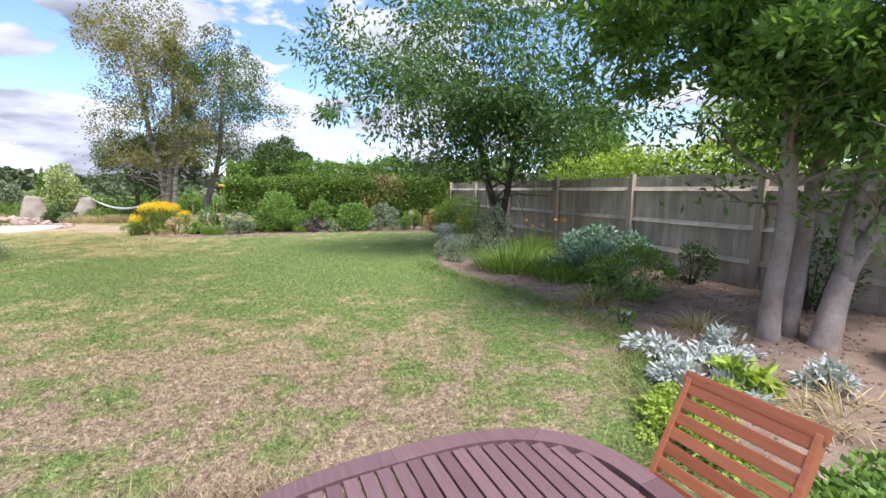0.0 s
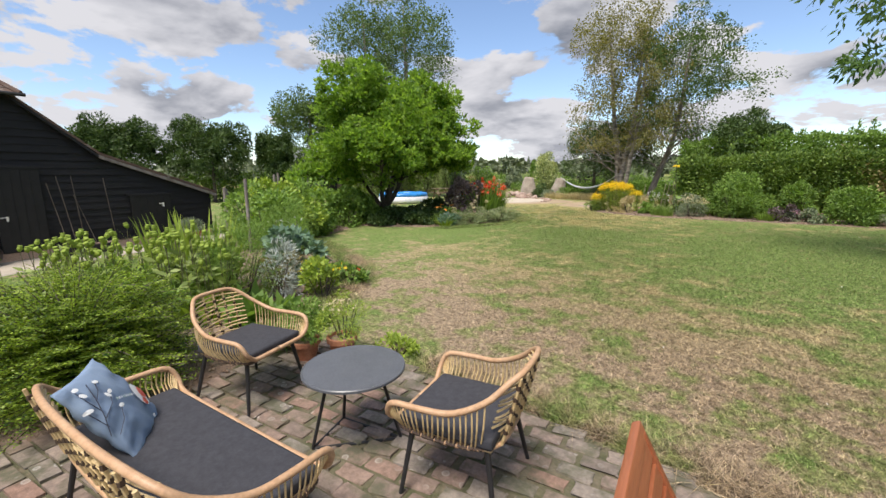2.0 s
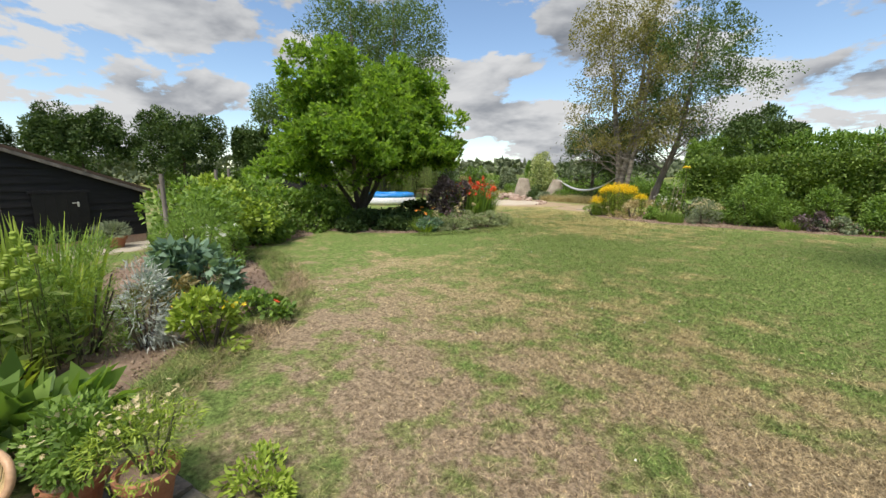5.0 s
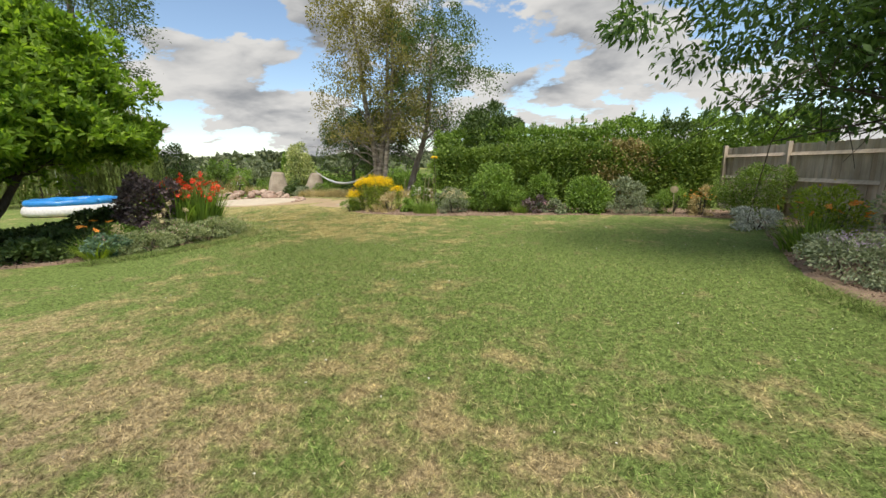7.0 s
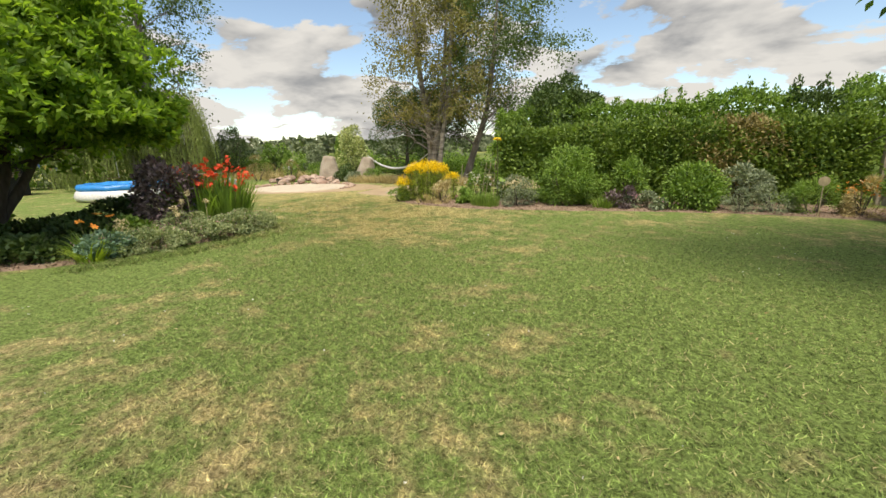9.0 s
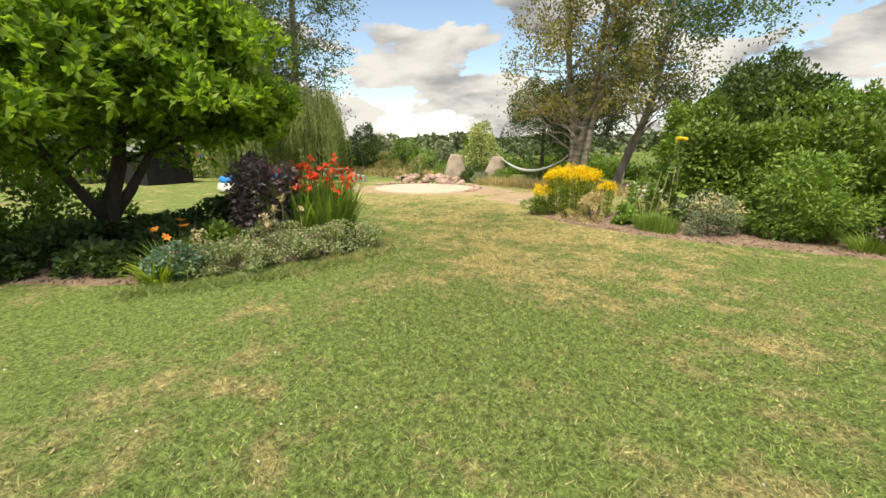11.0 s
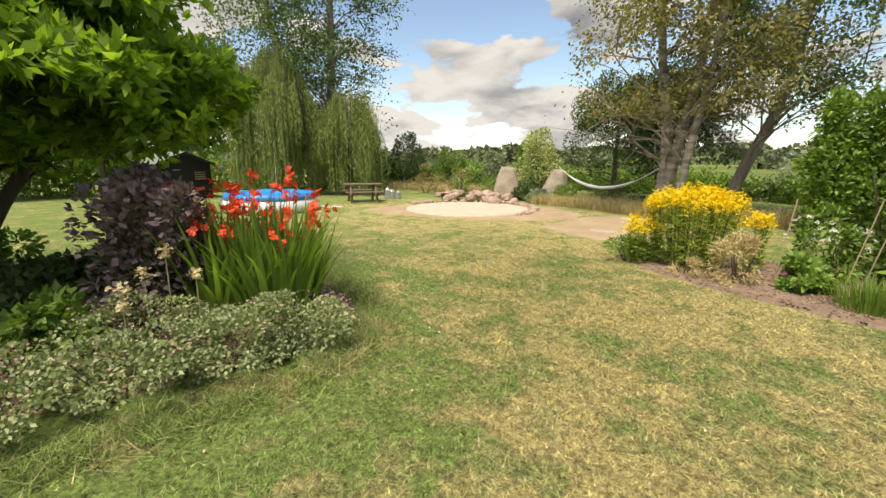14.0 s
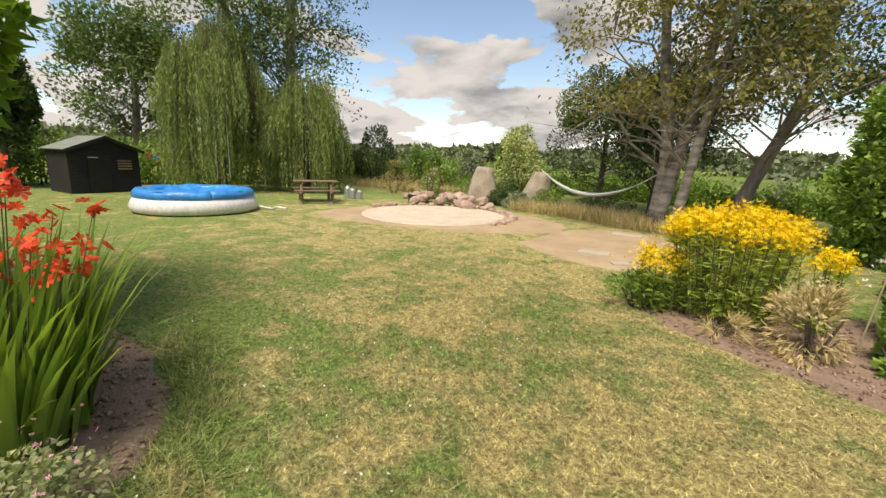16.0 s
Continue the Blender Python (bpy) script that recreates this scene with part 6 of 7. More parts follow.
# ---- patio ----
def patio():
    p = tagged(new("patio"), "worn red brick patio, uneven and lichened, at the lawn's edge", "patio", kind="structure")
    edge = [(-4.55, 1.55), (-3.3, 1.86), (-2.3, 2.02), (-1.0, 2.14), (0.4, 2.2), (1.4, 2.1), (2.0, 1.5), (2.1, -3.0), (-4.2, -3.0), (-4.35, -0.9), (-4.5, 0.2)]
    bm = bmesh.new()
    lo = [bm.verts.new((x, y, -0.02)) for x, y in edge]
    hi = [bm.verts.new((x, y, 0.006)) for x, y in edge]
    bm.faces.new(hi)
    for i in range(len(edge)):
        bm.faces.new((lo[i], lo[(i + 1) % len(edge)], hi[(i + 1) % len(edge)], hi[i]))
    bmesh.ops.recalc_face_normals(bm, faces=bm.faces)
    part("joint_bed", bm, M_joint, p)
    OUTLINES.append([(x, y) for x, y in edge])
    rnd = random.Random(21)
    shapes = []
    for k in range(9):
        b = box((0.222 * rnd.uniform(0.86, 1.03), 0.108 * rnd.uniform(0.86, 1.02), 0.05), bevel=0.012)
        for v in b.verts:
            v.co += Vector((rnd.uniform(-0.009, 0.009), rnd.uniform(-0.009, 0.009), rnd.uniform(-0.003, 0.003)))
        me = bpy.data.meshes.new("paver")
        b.to_mesh(me)
        b.free()
        me.materials.append(M_paver)
        shapes.append(me)
    rest = bmesh.new()
    ang = 18.0
    R = Matrix.Rotation(radians(ang), 4, "Z")
    count = 0
    for j in range(-30, 26):
        for i in range(-22, 14):
            q = R @ Vector((i * 0.236 + (0.118 if j % 2 else 0), j * 0.121, 0))
            x, y = q.x, q.y
            if not inside(np.array([[x, y]]), edge)[0]:
                continue
            m = pose(x + rnd.uniform(-0.006, 0.006), y + rnd.uniform(-0.006, 0.006), -0.006 + rnd.uniform(-0.006, 0.008), rnd.uniform(-1.5, 1.5), rnd.uniform(-1.5, 1.5), ang + rnd.uniform(-3, 3))
            if -3.95 < x < -1.15 and 0.1 < y < 2.2 and count < 300:
                o = new("paver", shapes[rnd.randrange(9)])
                o.parent = p
                o.matrix_local = m
                count += 1
            elif y > -2.2:
                bm_box(rest, (0.222 * rnd.uniform(0.86, 1.03), 0.108 * rnd.uniform(0.86, 1.02), 0.05), m=m)
    o = part("pavers_beyond", rest, M_paver_rest, p)
    o["kind"] = "stuff"


def inside(P, poly):
    x, y = P[:, 0], P[:, 1]
    r = np.zeros(len(P), bool)
    n = len(poly)
    for i in range(n):
        (x0, y0), (x1, y1) = poly[i], poly[(i + 1) % n]
        c = (y0 > y) != (y1 > y)
        with np.errstate(divide="ignore", invalid="ignore"):
            r ^= c & (x < (x1 - x0) * (y - y0) / (y1 - y0 + 1e-12) + x0)
    return r


M_joint = two_tone("mossy_joint_soil", (0.075, 0.085, 0.035), (0.20, 0.165, 0.115), 7.0, 0.95, 0.8, 45, 0.02)
M_paver_rest = paver_mat("worn_paving_brick_joined", True)
patio()

# ---- rattan furniture ----
M_rattan = two_tone("peeled_rattan", (0.50, 0.30, 0.165), (0.60, 0.39, 0.235), 14.0, 0.5, 0.2, 60, 0.002, None, 0, "Object")
M_strand = two_tone("rattan_strand", (0.58, 0.41, 0.19), (0.72, 0.55, 0.30), 20.0, 0.55, 0.2, 80, 0.001, None, 0, "Object")
M_knot = two_tone("dark_binding", (0.05, 0.03, 0.02), (0.09, 0.055, 0.035), 20.0, 0.6)
M_pad = two_tone("charcoal_seat_fabric", (0.036, 0.037, 0.045), (0.052, 0.054, 0.064), 30.0, 0.95, 0.4, 220, 0.002, None, 0, "Object")
M_legmetal = two_tone("black_painted_metal", (0.016, 0.016, 0.018), (0.026, 0.026, 0.028), 12.0, 0.45, 0.05)


def rattan_seat(name, label, category, width, at, facing, group=""):
    """A woven seat: bent rim, woven arms and back, pad and four splayed legs. Local +y is the front."""
    t = thing(name, label, category, (*at, 0), math.degrees(math.atan2(facing[1], facing[0])) - 90, group)
    W = width / 2
    half = [(0, 0.29, 0.405), (W * 0.55, 0.29, 0.405), (W - 0.07, 0.295, 0.415), (W - 0.01, 0.30, 0.47), (W + 0.015, 0.255, 0.545), (W + 0.02, 0.10, 0.555), (W + 0.005, -0.06, 0.565), (W - 0.035, -0.21, 0.635), (W - 0.10, -0.30, 0.72), (W * 0.45, -0.345, 0.755), (0, -0.355, 0.76)]
    loop = half + [(-x, y, z) for x, y, z in half[-2:0:-1]]
    pts = curve_pts(loop + [loop[0]], 73)
    part("rim", tube(pts, 0.0155, 8), M_rattan, t, "thick pale bent rattan rim", True)
    low_h = [(0, 0.265, 0.385), (W * 0.6, 0.265, 0.385), (W - 0.05, 0.24, 0.385), (W - 0.03, 0.05, 0.38), (W - 0.06, -0.16, 0.375), (W - 0.14, -0.245, 0.375), (0, -0.26, 0.375)]
    low = low_h + [(-x, y, z) for x, y, z in low_h[-2:0:-1]]
    lowp = curve_pts(low + [low[0]], 61)
    part("seat_rail", tube(lowp, 0.011, 6), M_rattan, t, "", True)
    rim, rail = curve_pts(half, 121), curve_pts(low_h, 121)
    for s in (1, -1):
        # arms: upright strands
        for i in range(23):
            f = i / 22
            a = rim[int(38 + f * 46)]
            b = rail[int(28 + f * 54)]
            mid = (a + b) / 2 + Vector((0.02 * (1 if a.x > 0 else -1), -0.012, 0))
            q = [Vector((p.x * s, p.y, p.z)) for p in (a, mid, b)]
            part("strand", tube(curve_pts(q, 5), 0.0042, 5), M_strand, t)
            part("binding", tube([q[2] + Vector((0, -0.012, 0.004)), q[2] + Vector((0, 0.012, 0.004))], 0.014, 6), M_knot, t)
    # back: level strands over a few uprights
    n = 11
    for k in range(n):
        f = (k + 0.6) / n
        z = 0.39 + f * 0.345
        pp = []
        for i in range(9):
            u = i / 8 * 2 - 1
            w = (W - 0.115) + 0.045 * f * (1 - 0.5 * f)
            y = -0.255 - 0.095 * f + 0.06 * abs(u) ** 2.5
            pp.append((u * w, y, z + 0.006 * math.sin(k * 2.1 + u * 4)))
        part("strand", tube(pp, 0.0058, 6), M_strand, t)
    ups = 5 if width < 0.9 else 9
    for i in range(ups):
        u = (i - (ups - 1) / 2) / (ups - 1) * 2 * (W - 0.14)
        top = 0.745 - 0.02 * (u / W) ** 2
        q = curve_pts([(u, -0.255, 0.375), (u * 1.04, -0.305, 0.56), (u * 1.06, -0.345, top)], 6)
        part("upright", tube(q, 0.008, 6), M_strand, t)
        for z in (0.45, 0.51, 0.57, 0.63, 0.69):
            f = (z - 0.375) / 0.37
            c = Vector((u * (1 + 0.06 * f), -0.255 - 0.092 * f, z))
            part("binding", tube([c + Vector((0, 0, -0.011)), c + Vector((0, 0, 0.011))], 0.012, 6), M_knot, t)
    # seat deck and pad
    part("seat_deck", box((width - 0.13, 0.47, 0.012), (0, 0.005, 0.375), bevel=0.004), M_strand, t)
    b = box((width - 0.10, 0.50, 0.062), (0, 0.012, 0.416), bevel=0.018)
    for v in b.verts:
        if v.co.z > 0.43:
            v.co.z += 0.006 * math.cos(v.co.x / (width - 0.1) * 3.1) * math.cos((v.co.y - 0.012) / 0.5 * 3.1)
    part("seat_pad", b, M_pad, t, "charcoal grey fabric pad", True)
    for x in (-1, 1):
        for y in (-1, 1):
            part("leg", tube([(x * (W - 0.09), y * 0.2, 0.385), (x * (W - 0.02), y * 0.26 - 0.01, 0.0)], [0.016, 0.0115], 8), M_legmetal, t, "black tapered leg")
    return t


rattan_seat("rattan_armchair", "rattan armchair with charcoal pad and black legs on bricks", "armchair", 0.60, (-3.95, 0.70), (0.90, 0.43), "rattan armchairs")
rattan_seat("rattan_armchair", "rattan armchair seen from behind, its pad towards the table", "armchair", 0.60, (-2.19, 1.26), (-0.93, -0.36), "rattan armchairs")
rattan_seat("rattan_sofa", "two-seat rattan sofa with charcoal pad and a blue cushion", "sofa", 1.33, (-2.795, 0.046), (-0.26, 0.965))


def bistro_table(x, y):
    t = thing("coffee_table", "round dark grey metal coffee table on thin splayed legs", "table", (x, y, 0), 12)
    part("tabletop", lathe([(0.302, 0.486), (0.310, 0.490), (0.310, 0.503), (0.304, 0.508), (0.298, 0.505)], 56), M_top, t, "matt slate-grey disc")
    feet = [(0.27 * math.cos(a), 0.27 * math.sin(a)) for a in (radians(-125), radians(38), radians(158))]
    for i, (fx, fy) in enumerate(feet):
        part("leg", tube([(fx * 0.55, fy * 0.55, 0.487), (fx, fy, 0.012)], 0.0105, 8), M_legmetal, t)
        gx, gy = feet[(i + 1) % 3]
        part("base_bar", tube([(fx, fy, 0.012), (gx, gy, 0.012)], 0.0105, 8), M_legmetal, t)
    return t


M_top = two_tone("slate_grey_metal", (0.10, 0.108, 0.122), (0.12, 0.128, 0.142), 10.0, 0.33, 0.06, 90, 0.001)
bistro_table(-2.87, 0.98)


def pillow():
    """Blue linen cushion leaning on the sofa's corner, with a stitched picture."""
    m = Mat("blue_linen")
    g = m.noise(260, 3, 0.6, m.co(), (1, 6, 1))
    h = m.noise(5, 4, 0.6, m.co())
    c = m.mix(m.ramp(h, [(0.35, 0.0), (0.65, 1.0)]), (0.155, 0.225, 0.335), (0.215, 0.295, 0.41))
    m.set(m.mix(0.35, c, m.ramp(g, [(0.3, (0.6, 0.6, 0.6)), (0.7, (1.1, 1.1, 1.1))]), "MULTIPLY"), 0.9)
    m.bump(g, 0.3, 0.002)
    t = thing("cushion", "puffy blue linen cushion with embroidered sprigs and bunting", "cushion")
    nrm = Vector((0.222, 0.783, 0.581)).normalized()
    up = (Vector((0, 0, 1)) - nrm * nrm.z).normalized()
    rt = up.cross(nrm)
    t.matrix_world = Matrix.Translation((-3.115, -0.145, 0.587)) @ Matrix((rt, up, nrm)).transposed().to_4x4() @ pose(0, 0, 0, 0, 0, -4.5)
    N, s = 30, 0.45
    v, top = [], lambda a, b: 0.066 * max(0.0, (1 - a ** 2)) ** 0.55 * max(0.0, (1 - b ** 2)) ** 0.55
    bm = bmesh.new()
    for side in (1, -1):
        G = []
        for i in range(N + 1):
            for j in range(N + 1):
                a, b = i / N * 2 - 1, j / N * 2 - 1
                pinch = 1 - 0.07 * (1 - a * a) * abs(b) ** 3 - 0.07 * (1 - b * b) * abs(a) ** 3
                w = 0.007 * math.sin(a * 7 + b * 5) * (1 - abs(a)) + 0.006 * math.sin(b * 13 - a * 4 + 2 * math.sin(a * 3)) * abs(a) + 0.004 * math.sin(a * 16 + b * 9) * abs(b)
                G.append(bm.verts.new((a * s / 2 * pinch, b * s / 2 * pinch, side * (top(a, b) + (w if top(a, b) > 0.01 else 0)))))
        for i in range(N):
            for j in range(N):
                k = i * (N + 1) + j
                q = (G[k], G[k + N + 1], G[k + N + 2], G[k + 1])
                bm.faces.new(q if side > 0 else q[::-1])
    bmesh.ops.remove_doubles(bm, verts=bm.verts, dist=0.0005)
    part("cover", bm, m.m, t, "blue linen", True)

    def on(a, b, lift=0.004):
        c, n = math.cos(radians(-38)), math.sin(radians(-38))
        a, b = (a * c - b * n), (a * n + b * c)
        return Vector((a * s / 2, b * s / 2, top(a, b) + lift))

    def blot(name, a, b, ra, rb, mat, rz=0.0, n=14):
        bmm = bmesh.new()
        c = bmm.verts.new(on(a, b, 0.013))
        ring = []
        for k in range(n):
            w = 2 * math.pi * k / n
            dx, dy = ra * math.cos(w), rb * math.sin(w)
            ring.append(bmm.verts.new(on(a + dx * math.cos(rz) - dy * math.sin(rz), b + dx * math.sin(rz) + dy * math.cos(rz), 0.012)))
        for k in range(n):
            bmm.faces.new((c, ring[k], ring[(k + 1) % n]))
        part(name, bmm, mat, t)
    thread_w = petal_mat("white_thread", (0.72, 0.74, 0.75), (0.78, 0.8, 0.8), 0.02)
    thread_r = petal_mat("red_thread", (0.55, 0.07, 0.05), (0.65, 0.12, 0.08), 0.02)
    thread_d = petal_mat("pale_thread", (0.48, 0.55, 0.62), (0.56, 0.62, 0.68), 0.02)
    thread_g = petal_mat("green_thread", (0.3, 0.48, 0.36), (0.4, 0.55, 0.45), 0.02)
    blot("white_patch", 0.42, 0.10, 0.22, 0.30, thread_w, 0.5)
    for a, b, ra, rb in ((0.50, 0.16, 0.13, 0.16), (0.46, -0.10, 0.09, 0.09)):
        bmm = bmesh.new()
        c = bmm.verts.new(on(a, b, 0.016))
        ring = [bmm.verts.new(on(a + ra * math.cos(w), b + rb * math.sin(w), 0.015)) for w in np.linspace(0, 5.8, 12)]
        for k in range(12):
            bmm.faces.new((c, ring[k], ring[(k + 1) % 12]))
        part("red_patch", bmm, thread_r, t)
    thread_n = petal_mat("navy_thread", (0.022, 0.028, 0.05), (0.03, 0.036, 0.06), 0.02)
    stems = ([(-0.62, -0.82), (-0.72, -0.45), (-0.78, -0.1), (-0.80, 0.30)], [(-0.74, -0.35), (-0.95, -0.1), (-1.08, 0.12)], [(-0.70, -0.5), (-0.5, -0.2), (-0.45, 0.05)], [(-0.77, -0.1), (-0.66, 0.12), (-0.62, 0.32)], [(-0.66, -0.66), (-0.86, -0.45), (-0.95, -0.35)], [(-0.5, -0.85), (-0.36, -0.55), (-0.34, -0.3)])
    for path in stems:
        part("sprig", tube([on(a, b, 0.010) for a, b in path], 0.0021, 4), thread_n, t, "dark stitched sprig")
    for a, b, w in ((-1.06, 0.17, 0.6), (-0.98, 0.02, -0.3), (-0.60, 0.36, 0.3), (-0.44, 0.09, 0.8), (-0.52, 0.0, -0.5), (-0.95, -0.31, 0.2), (-0.33, -0.26, 0.5), (0.62, -0.42, 0.4)):
        blot("leaf_patch", a, b, 0.075, 0.045, thread_w, w, 8)
    for i in range(9):
        a, b = -0.36 + i * 0.065, -0.10 + 0.018 * i + 0.02 * (i / 8 - 0.5) ** 2
        blot("pennant", a, b, 0.026, 0.05, (thread_g, thread_w, thread_d)[i % 3], 0, 3)


pillow()

# ---- wooden dining set ----
M_oiled = Mat("stained_hardwood")
_g = M_oiled.noise(9.0, 6, 0.65, M_oiled.co(), (1, 12, 12))
_o = M_oiled.obrand()
_c = M_oiled.mix(_o, (0.26, 0.075, 0.03), (0.36, 0.125, 0.055))
M_oiled.set(M_oiled.mix(0.6, _c, M_oiled.ramp(_g, [(0.3, (0.55, 0.55, 0.55)), (0.7, (1.15, 1.15, 1.15))]), "MULTIPLY"), 0.45)
M_oiled.bump(_g, 0.25, 0.002)
M_oiled = M_oiled.m
M_table = Mat("weathered_purple_brown_wood")
_g = M_table.noise(7.0, 6, 0.65, M_table.co(), (14, 1, 8))
_c = M_table.mix(M_table.obrand(), (0.125, 0.07, 0.075), (0.18, 0.105, 0.11))
M_table.set(M_table.mix(0.6, _c, M_table.ramp(_g, [(0.3, (0.6, 0.6, 0.6)), (0.7, (1.2, 1.2, 1.2))]), "MULTIPLY"), 0.5)
M_table.bump(_g, 0.25, 0.002)
M_table = M_table.m


def garden_table():
    """Oval slatted table: a curved border, slats across, four legs."""
    t = thing("garden_table", "oval slatted hardwood garden table, weathered purplish brown", "table", (-0.04, 1.03, 0), 17.5)
    A, B, E = 0.78, 0.53, 2.5

    def rim(w, k=1.0):
        c, s = math.cos(w), math.sin(w)
        r = (abs(c) ** E + abs(s) ** E) ** (-1 / E)
        return A * k * r * c, B * k * r * s
    n = 72
    segs = 8
    for g in range(segs):
        bm = bmesh.new()
        rows = []
        for i in range(n // segs + 1):
            w = 2 * math.pi * (g * n // segs + i) / n + (0.003 if i == 0 else 0)
            xo, yo = rim(w)
            d = math.hypot(xo, yo)
            xi, yi = xo * (1 - 0.085 / d), yo * (1 - 0.085 / d)
            rows.append([bm.verts.new(v) for v in ((xo, yo, 0.712), (xo * 1.004, yo * 1.004, 0.733), (xo, yo, 0.74), (xi, yi, 0.74), (xi, yi, 0.712))])
        for a, b in zip(rows, rows[1:]):
            for k in range(5):
                bm.faces.new((a[k], b[k], b[(k + 1) % 5], a[(k + 1) % 5]))
        bm.faces.new(rows[0])
        bm.faces.new(rows[-1][::-1])
        bmesh.ops.recalc_face_normals(bm, faces=bm.faces)
        part("border", bm, M_table, t)
    pitch = 0.058
    for i in range(-12, 13):
        x = i * pitch
        k = 1 - 0.1 / A
        if abs(x) > A * k:
            continue
        h = (B - 0.09) * max(0.0, 1 - (abs(x) / (A - 0.09)) ** E) ** (1 / E)
        if h < 0.05:
            continue
        part("slat", box((pitch - 0.009, 2 * h, 0.02), (x, 0, 0.7265), bevel=0.003), M_table, t)
    for y in (-0.3, 0.3):
        part("apron", box((1.1, 0.025, 0.07), (0, y, 0.675), bevel=0.004), M_table, t)
    for x in (-0.5, 0.5):
        part("apron", box((0.025, 0.56, 0.06), (x, 0, 0.68), bevel=0.004), M_table, t)
        for y in (-0.3, 0.3):
            part("leg", box((0.055, 0.055, 0.70), (x, y + (0.03 if y > 0 else -0.03), 0.352), bevel=0.006), M_table, t)
    return t


garden_table()


def folding_chair(at, facing):
    """Folding slatted chair; local +y is the front."""
    t = thing("folding_chair", "reddish oiled wooden folding chair with a slatted back", "chair", (*at, 0), math.degrees(math.atan2(facing[1], facing[0])) - 90, "folding wooden chairs")
    w = 0.46

    def bar(name, p, q, sx, sy):
        p, q = Vector(p), Vector(q)
        d = q - p
        m = Matrix.Translation((p + q) / 2) @ Vector((0, 0, 1)).rotation_difference(d.normalized()).to_matrix().to_4x4()
        return part(name, box((sx, sy, d.length), m=m, bevel=0.005), M_oiled, t)
    for s in (-1, 1):
        x = s * (w / 2 - 0.012)
        bar("stile", (x, 0.22, 0.0), (x, -0.26, 0.93), 0.024, 0.045)
        bar("leg", (x - s * 0.03, -0.26, 0.0), (x - s * 0.03, 0.2, 0.44), 0.024, 0.042)
        bar("seat_rail", (x - s * 0.03, -0.16, 0.425), (x - s * 0.03, 0.22, 0.445), 0.024, 0.036)
    for i in range(7):
        f = i / 6
        z = 0.56 + f * 0.34
        y = 0.22 - 0.48 * z / 0.93 + 0.012
        m = pose(0, y, z, 27)
        part("back_slat", box((w - 0.03, 0.014, 0.046), m=m, bevel=0.004), M_oiled, t)
    part("top_rail", box((w + 0.02, 0.026, 0.05), m=pose(0, -0.255, 0.935, 27), bevel=0.008), M_oiled, t)
    for i in range(7):
        part("seat_slat", box((w - 0.07, 0.046, 0.014), (0, -0.15 + i * 0.056, 0.456), bevel=0.004), M_oiled, t)
    part("stretcher", box((w - 0.05, 0.02, 0.03), (0, 0.14, 0.155), bevel=0.004), M_oiled, t)
    return t


folding_chair((0.86, 1.28), (-0.954, -0.30))
folding_chair((-0.86, 0.78), (0.954, 0.30))

# ---- pots ----
def pot(name, label, x, y, r, h, mat=None, rz=0, group="terracotta pots"):
    t = thing(name, label, "plant pot", (x, y, 0), rz, group)
    part("body", lathe([(r * 0.66, 0.0), (r * 0.95, h * 0.78), (r * 1.08, h * 0.78), (r * 1.1, h * 0.98), (r * 1.04, h), (r * 0.94, h * 0.99), (r * 0.88, h * 0.86)], 24), mat or M_terracotta, t, smooth=False)
    part("soil", lathe([(r * 0.5, h * 0.80), (r * 0.9, h * 0.87), (r * 0.4, h * 0.9)], 16), M_soil, t, "dark potting soil")
    return t


def potted(name, label, x, y, z, rx, h, n, ll, lw, mat, seed, flowers=None):
    s = shrub(name, label, "plant", x, y, rx, rx, h, n, ll, lw, mat, seed, 12, flowers=flowers, stem_mat=M_stem)
    s.location.z = z
    return s


pot("flower_pot", "small terracotta pot standing at the patio's edge", -4.02, 1.50, 0.125, 0.22)
pot("flower_pot", "small terracotta pot half hidden behind another", -4.22, 1.24, 0.125, 0.2)
potted("chamomile", "pale green feathery plant with tiny yellow flowers", -4.02, 1.52, 0.2, 0.24, 0.36, 1900, 0.035, 0.008, L_lime, 501, (P_cream, 70, 0.014, 6))
potted("mint", "bushy green herb overflowing its pot", -4.25, 1.26, 0.18, 0.22, 0.32, 1300, 0.045, 0.018, L_mid, 502, (P_cream, 20, 0.014, 6))
shrub("hosta", "broad-leaved green plant behind the pots", "plant", -4.75, 1.05, 0.32, 0.32, 0.4, 240, 0.22, 0.12, L_mid, 503, 10)
shrub("self_sown_weeds", "pale self-sown weeds at the brick edge", "plant", -3.75, 1.95, 0.3, 0.2, 0.16, 500, 0.05, 0.02, L_lime, 504, 8)


def bp(u, v=0.0, z=0.0):
    return BARN @ Vector((u, v, z))


row = [(0.62, -0.55, 0.15, 0.24, "hosta", L_mid, 0.26, 0.36, 110, 0.17, 0.10, None), (0.98, -0.75, 0.16, 0.2, "hosta", L_lime, 0.28, 0.26, 110, 0.18, 0.11, None),
       (1.0, -0.35, 0.14, 0.22, "lily", L_grey, 0.24, 0.6, 300, 0.12, 0.04, (P_white, 8, 0.06, 6)), (1.45, -0.5, 0.16, 0.2, "pelargonium", L_mid, 0.26, 0.42, 420, 0.09, 0.05, (P_pink, 14, 0.04, 6)),
       (1.75, -0.3, 0.14, 0.2, "herb", L_grey, 0.2, 0.6, 420, 0.08, 0.025, None), (2.25, -0.5, 0.17, 0.22, "pelargonium", L_mid, 0.28, 0.36, 1000, 0.08, 0.05, None)]
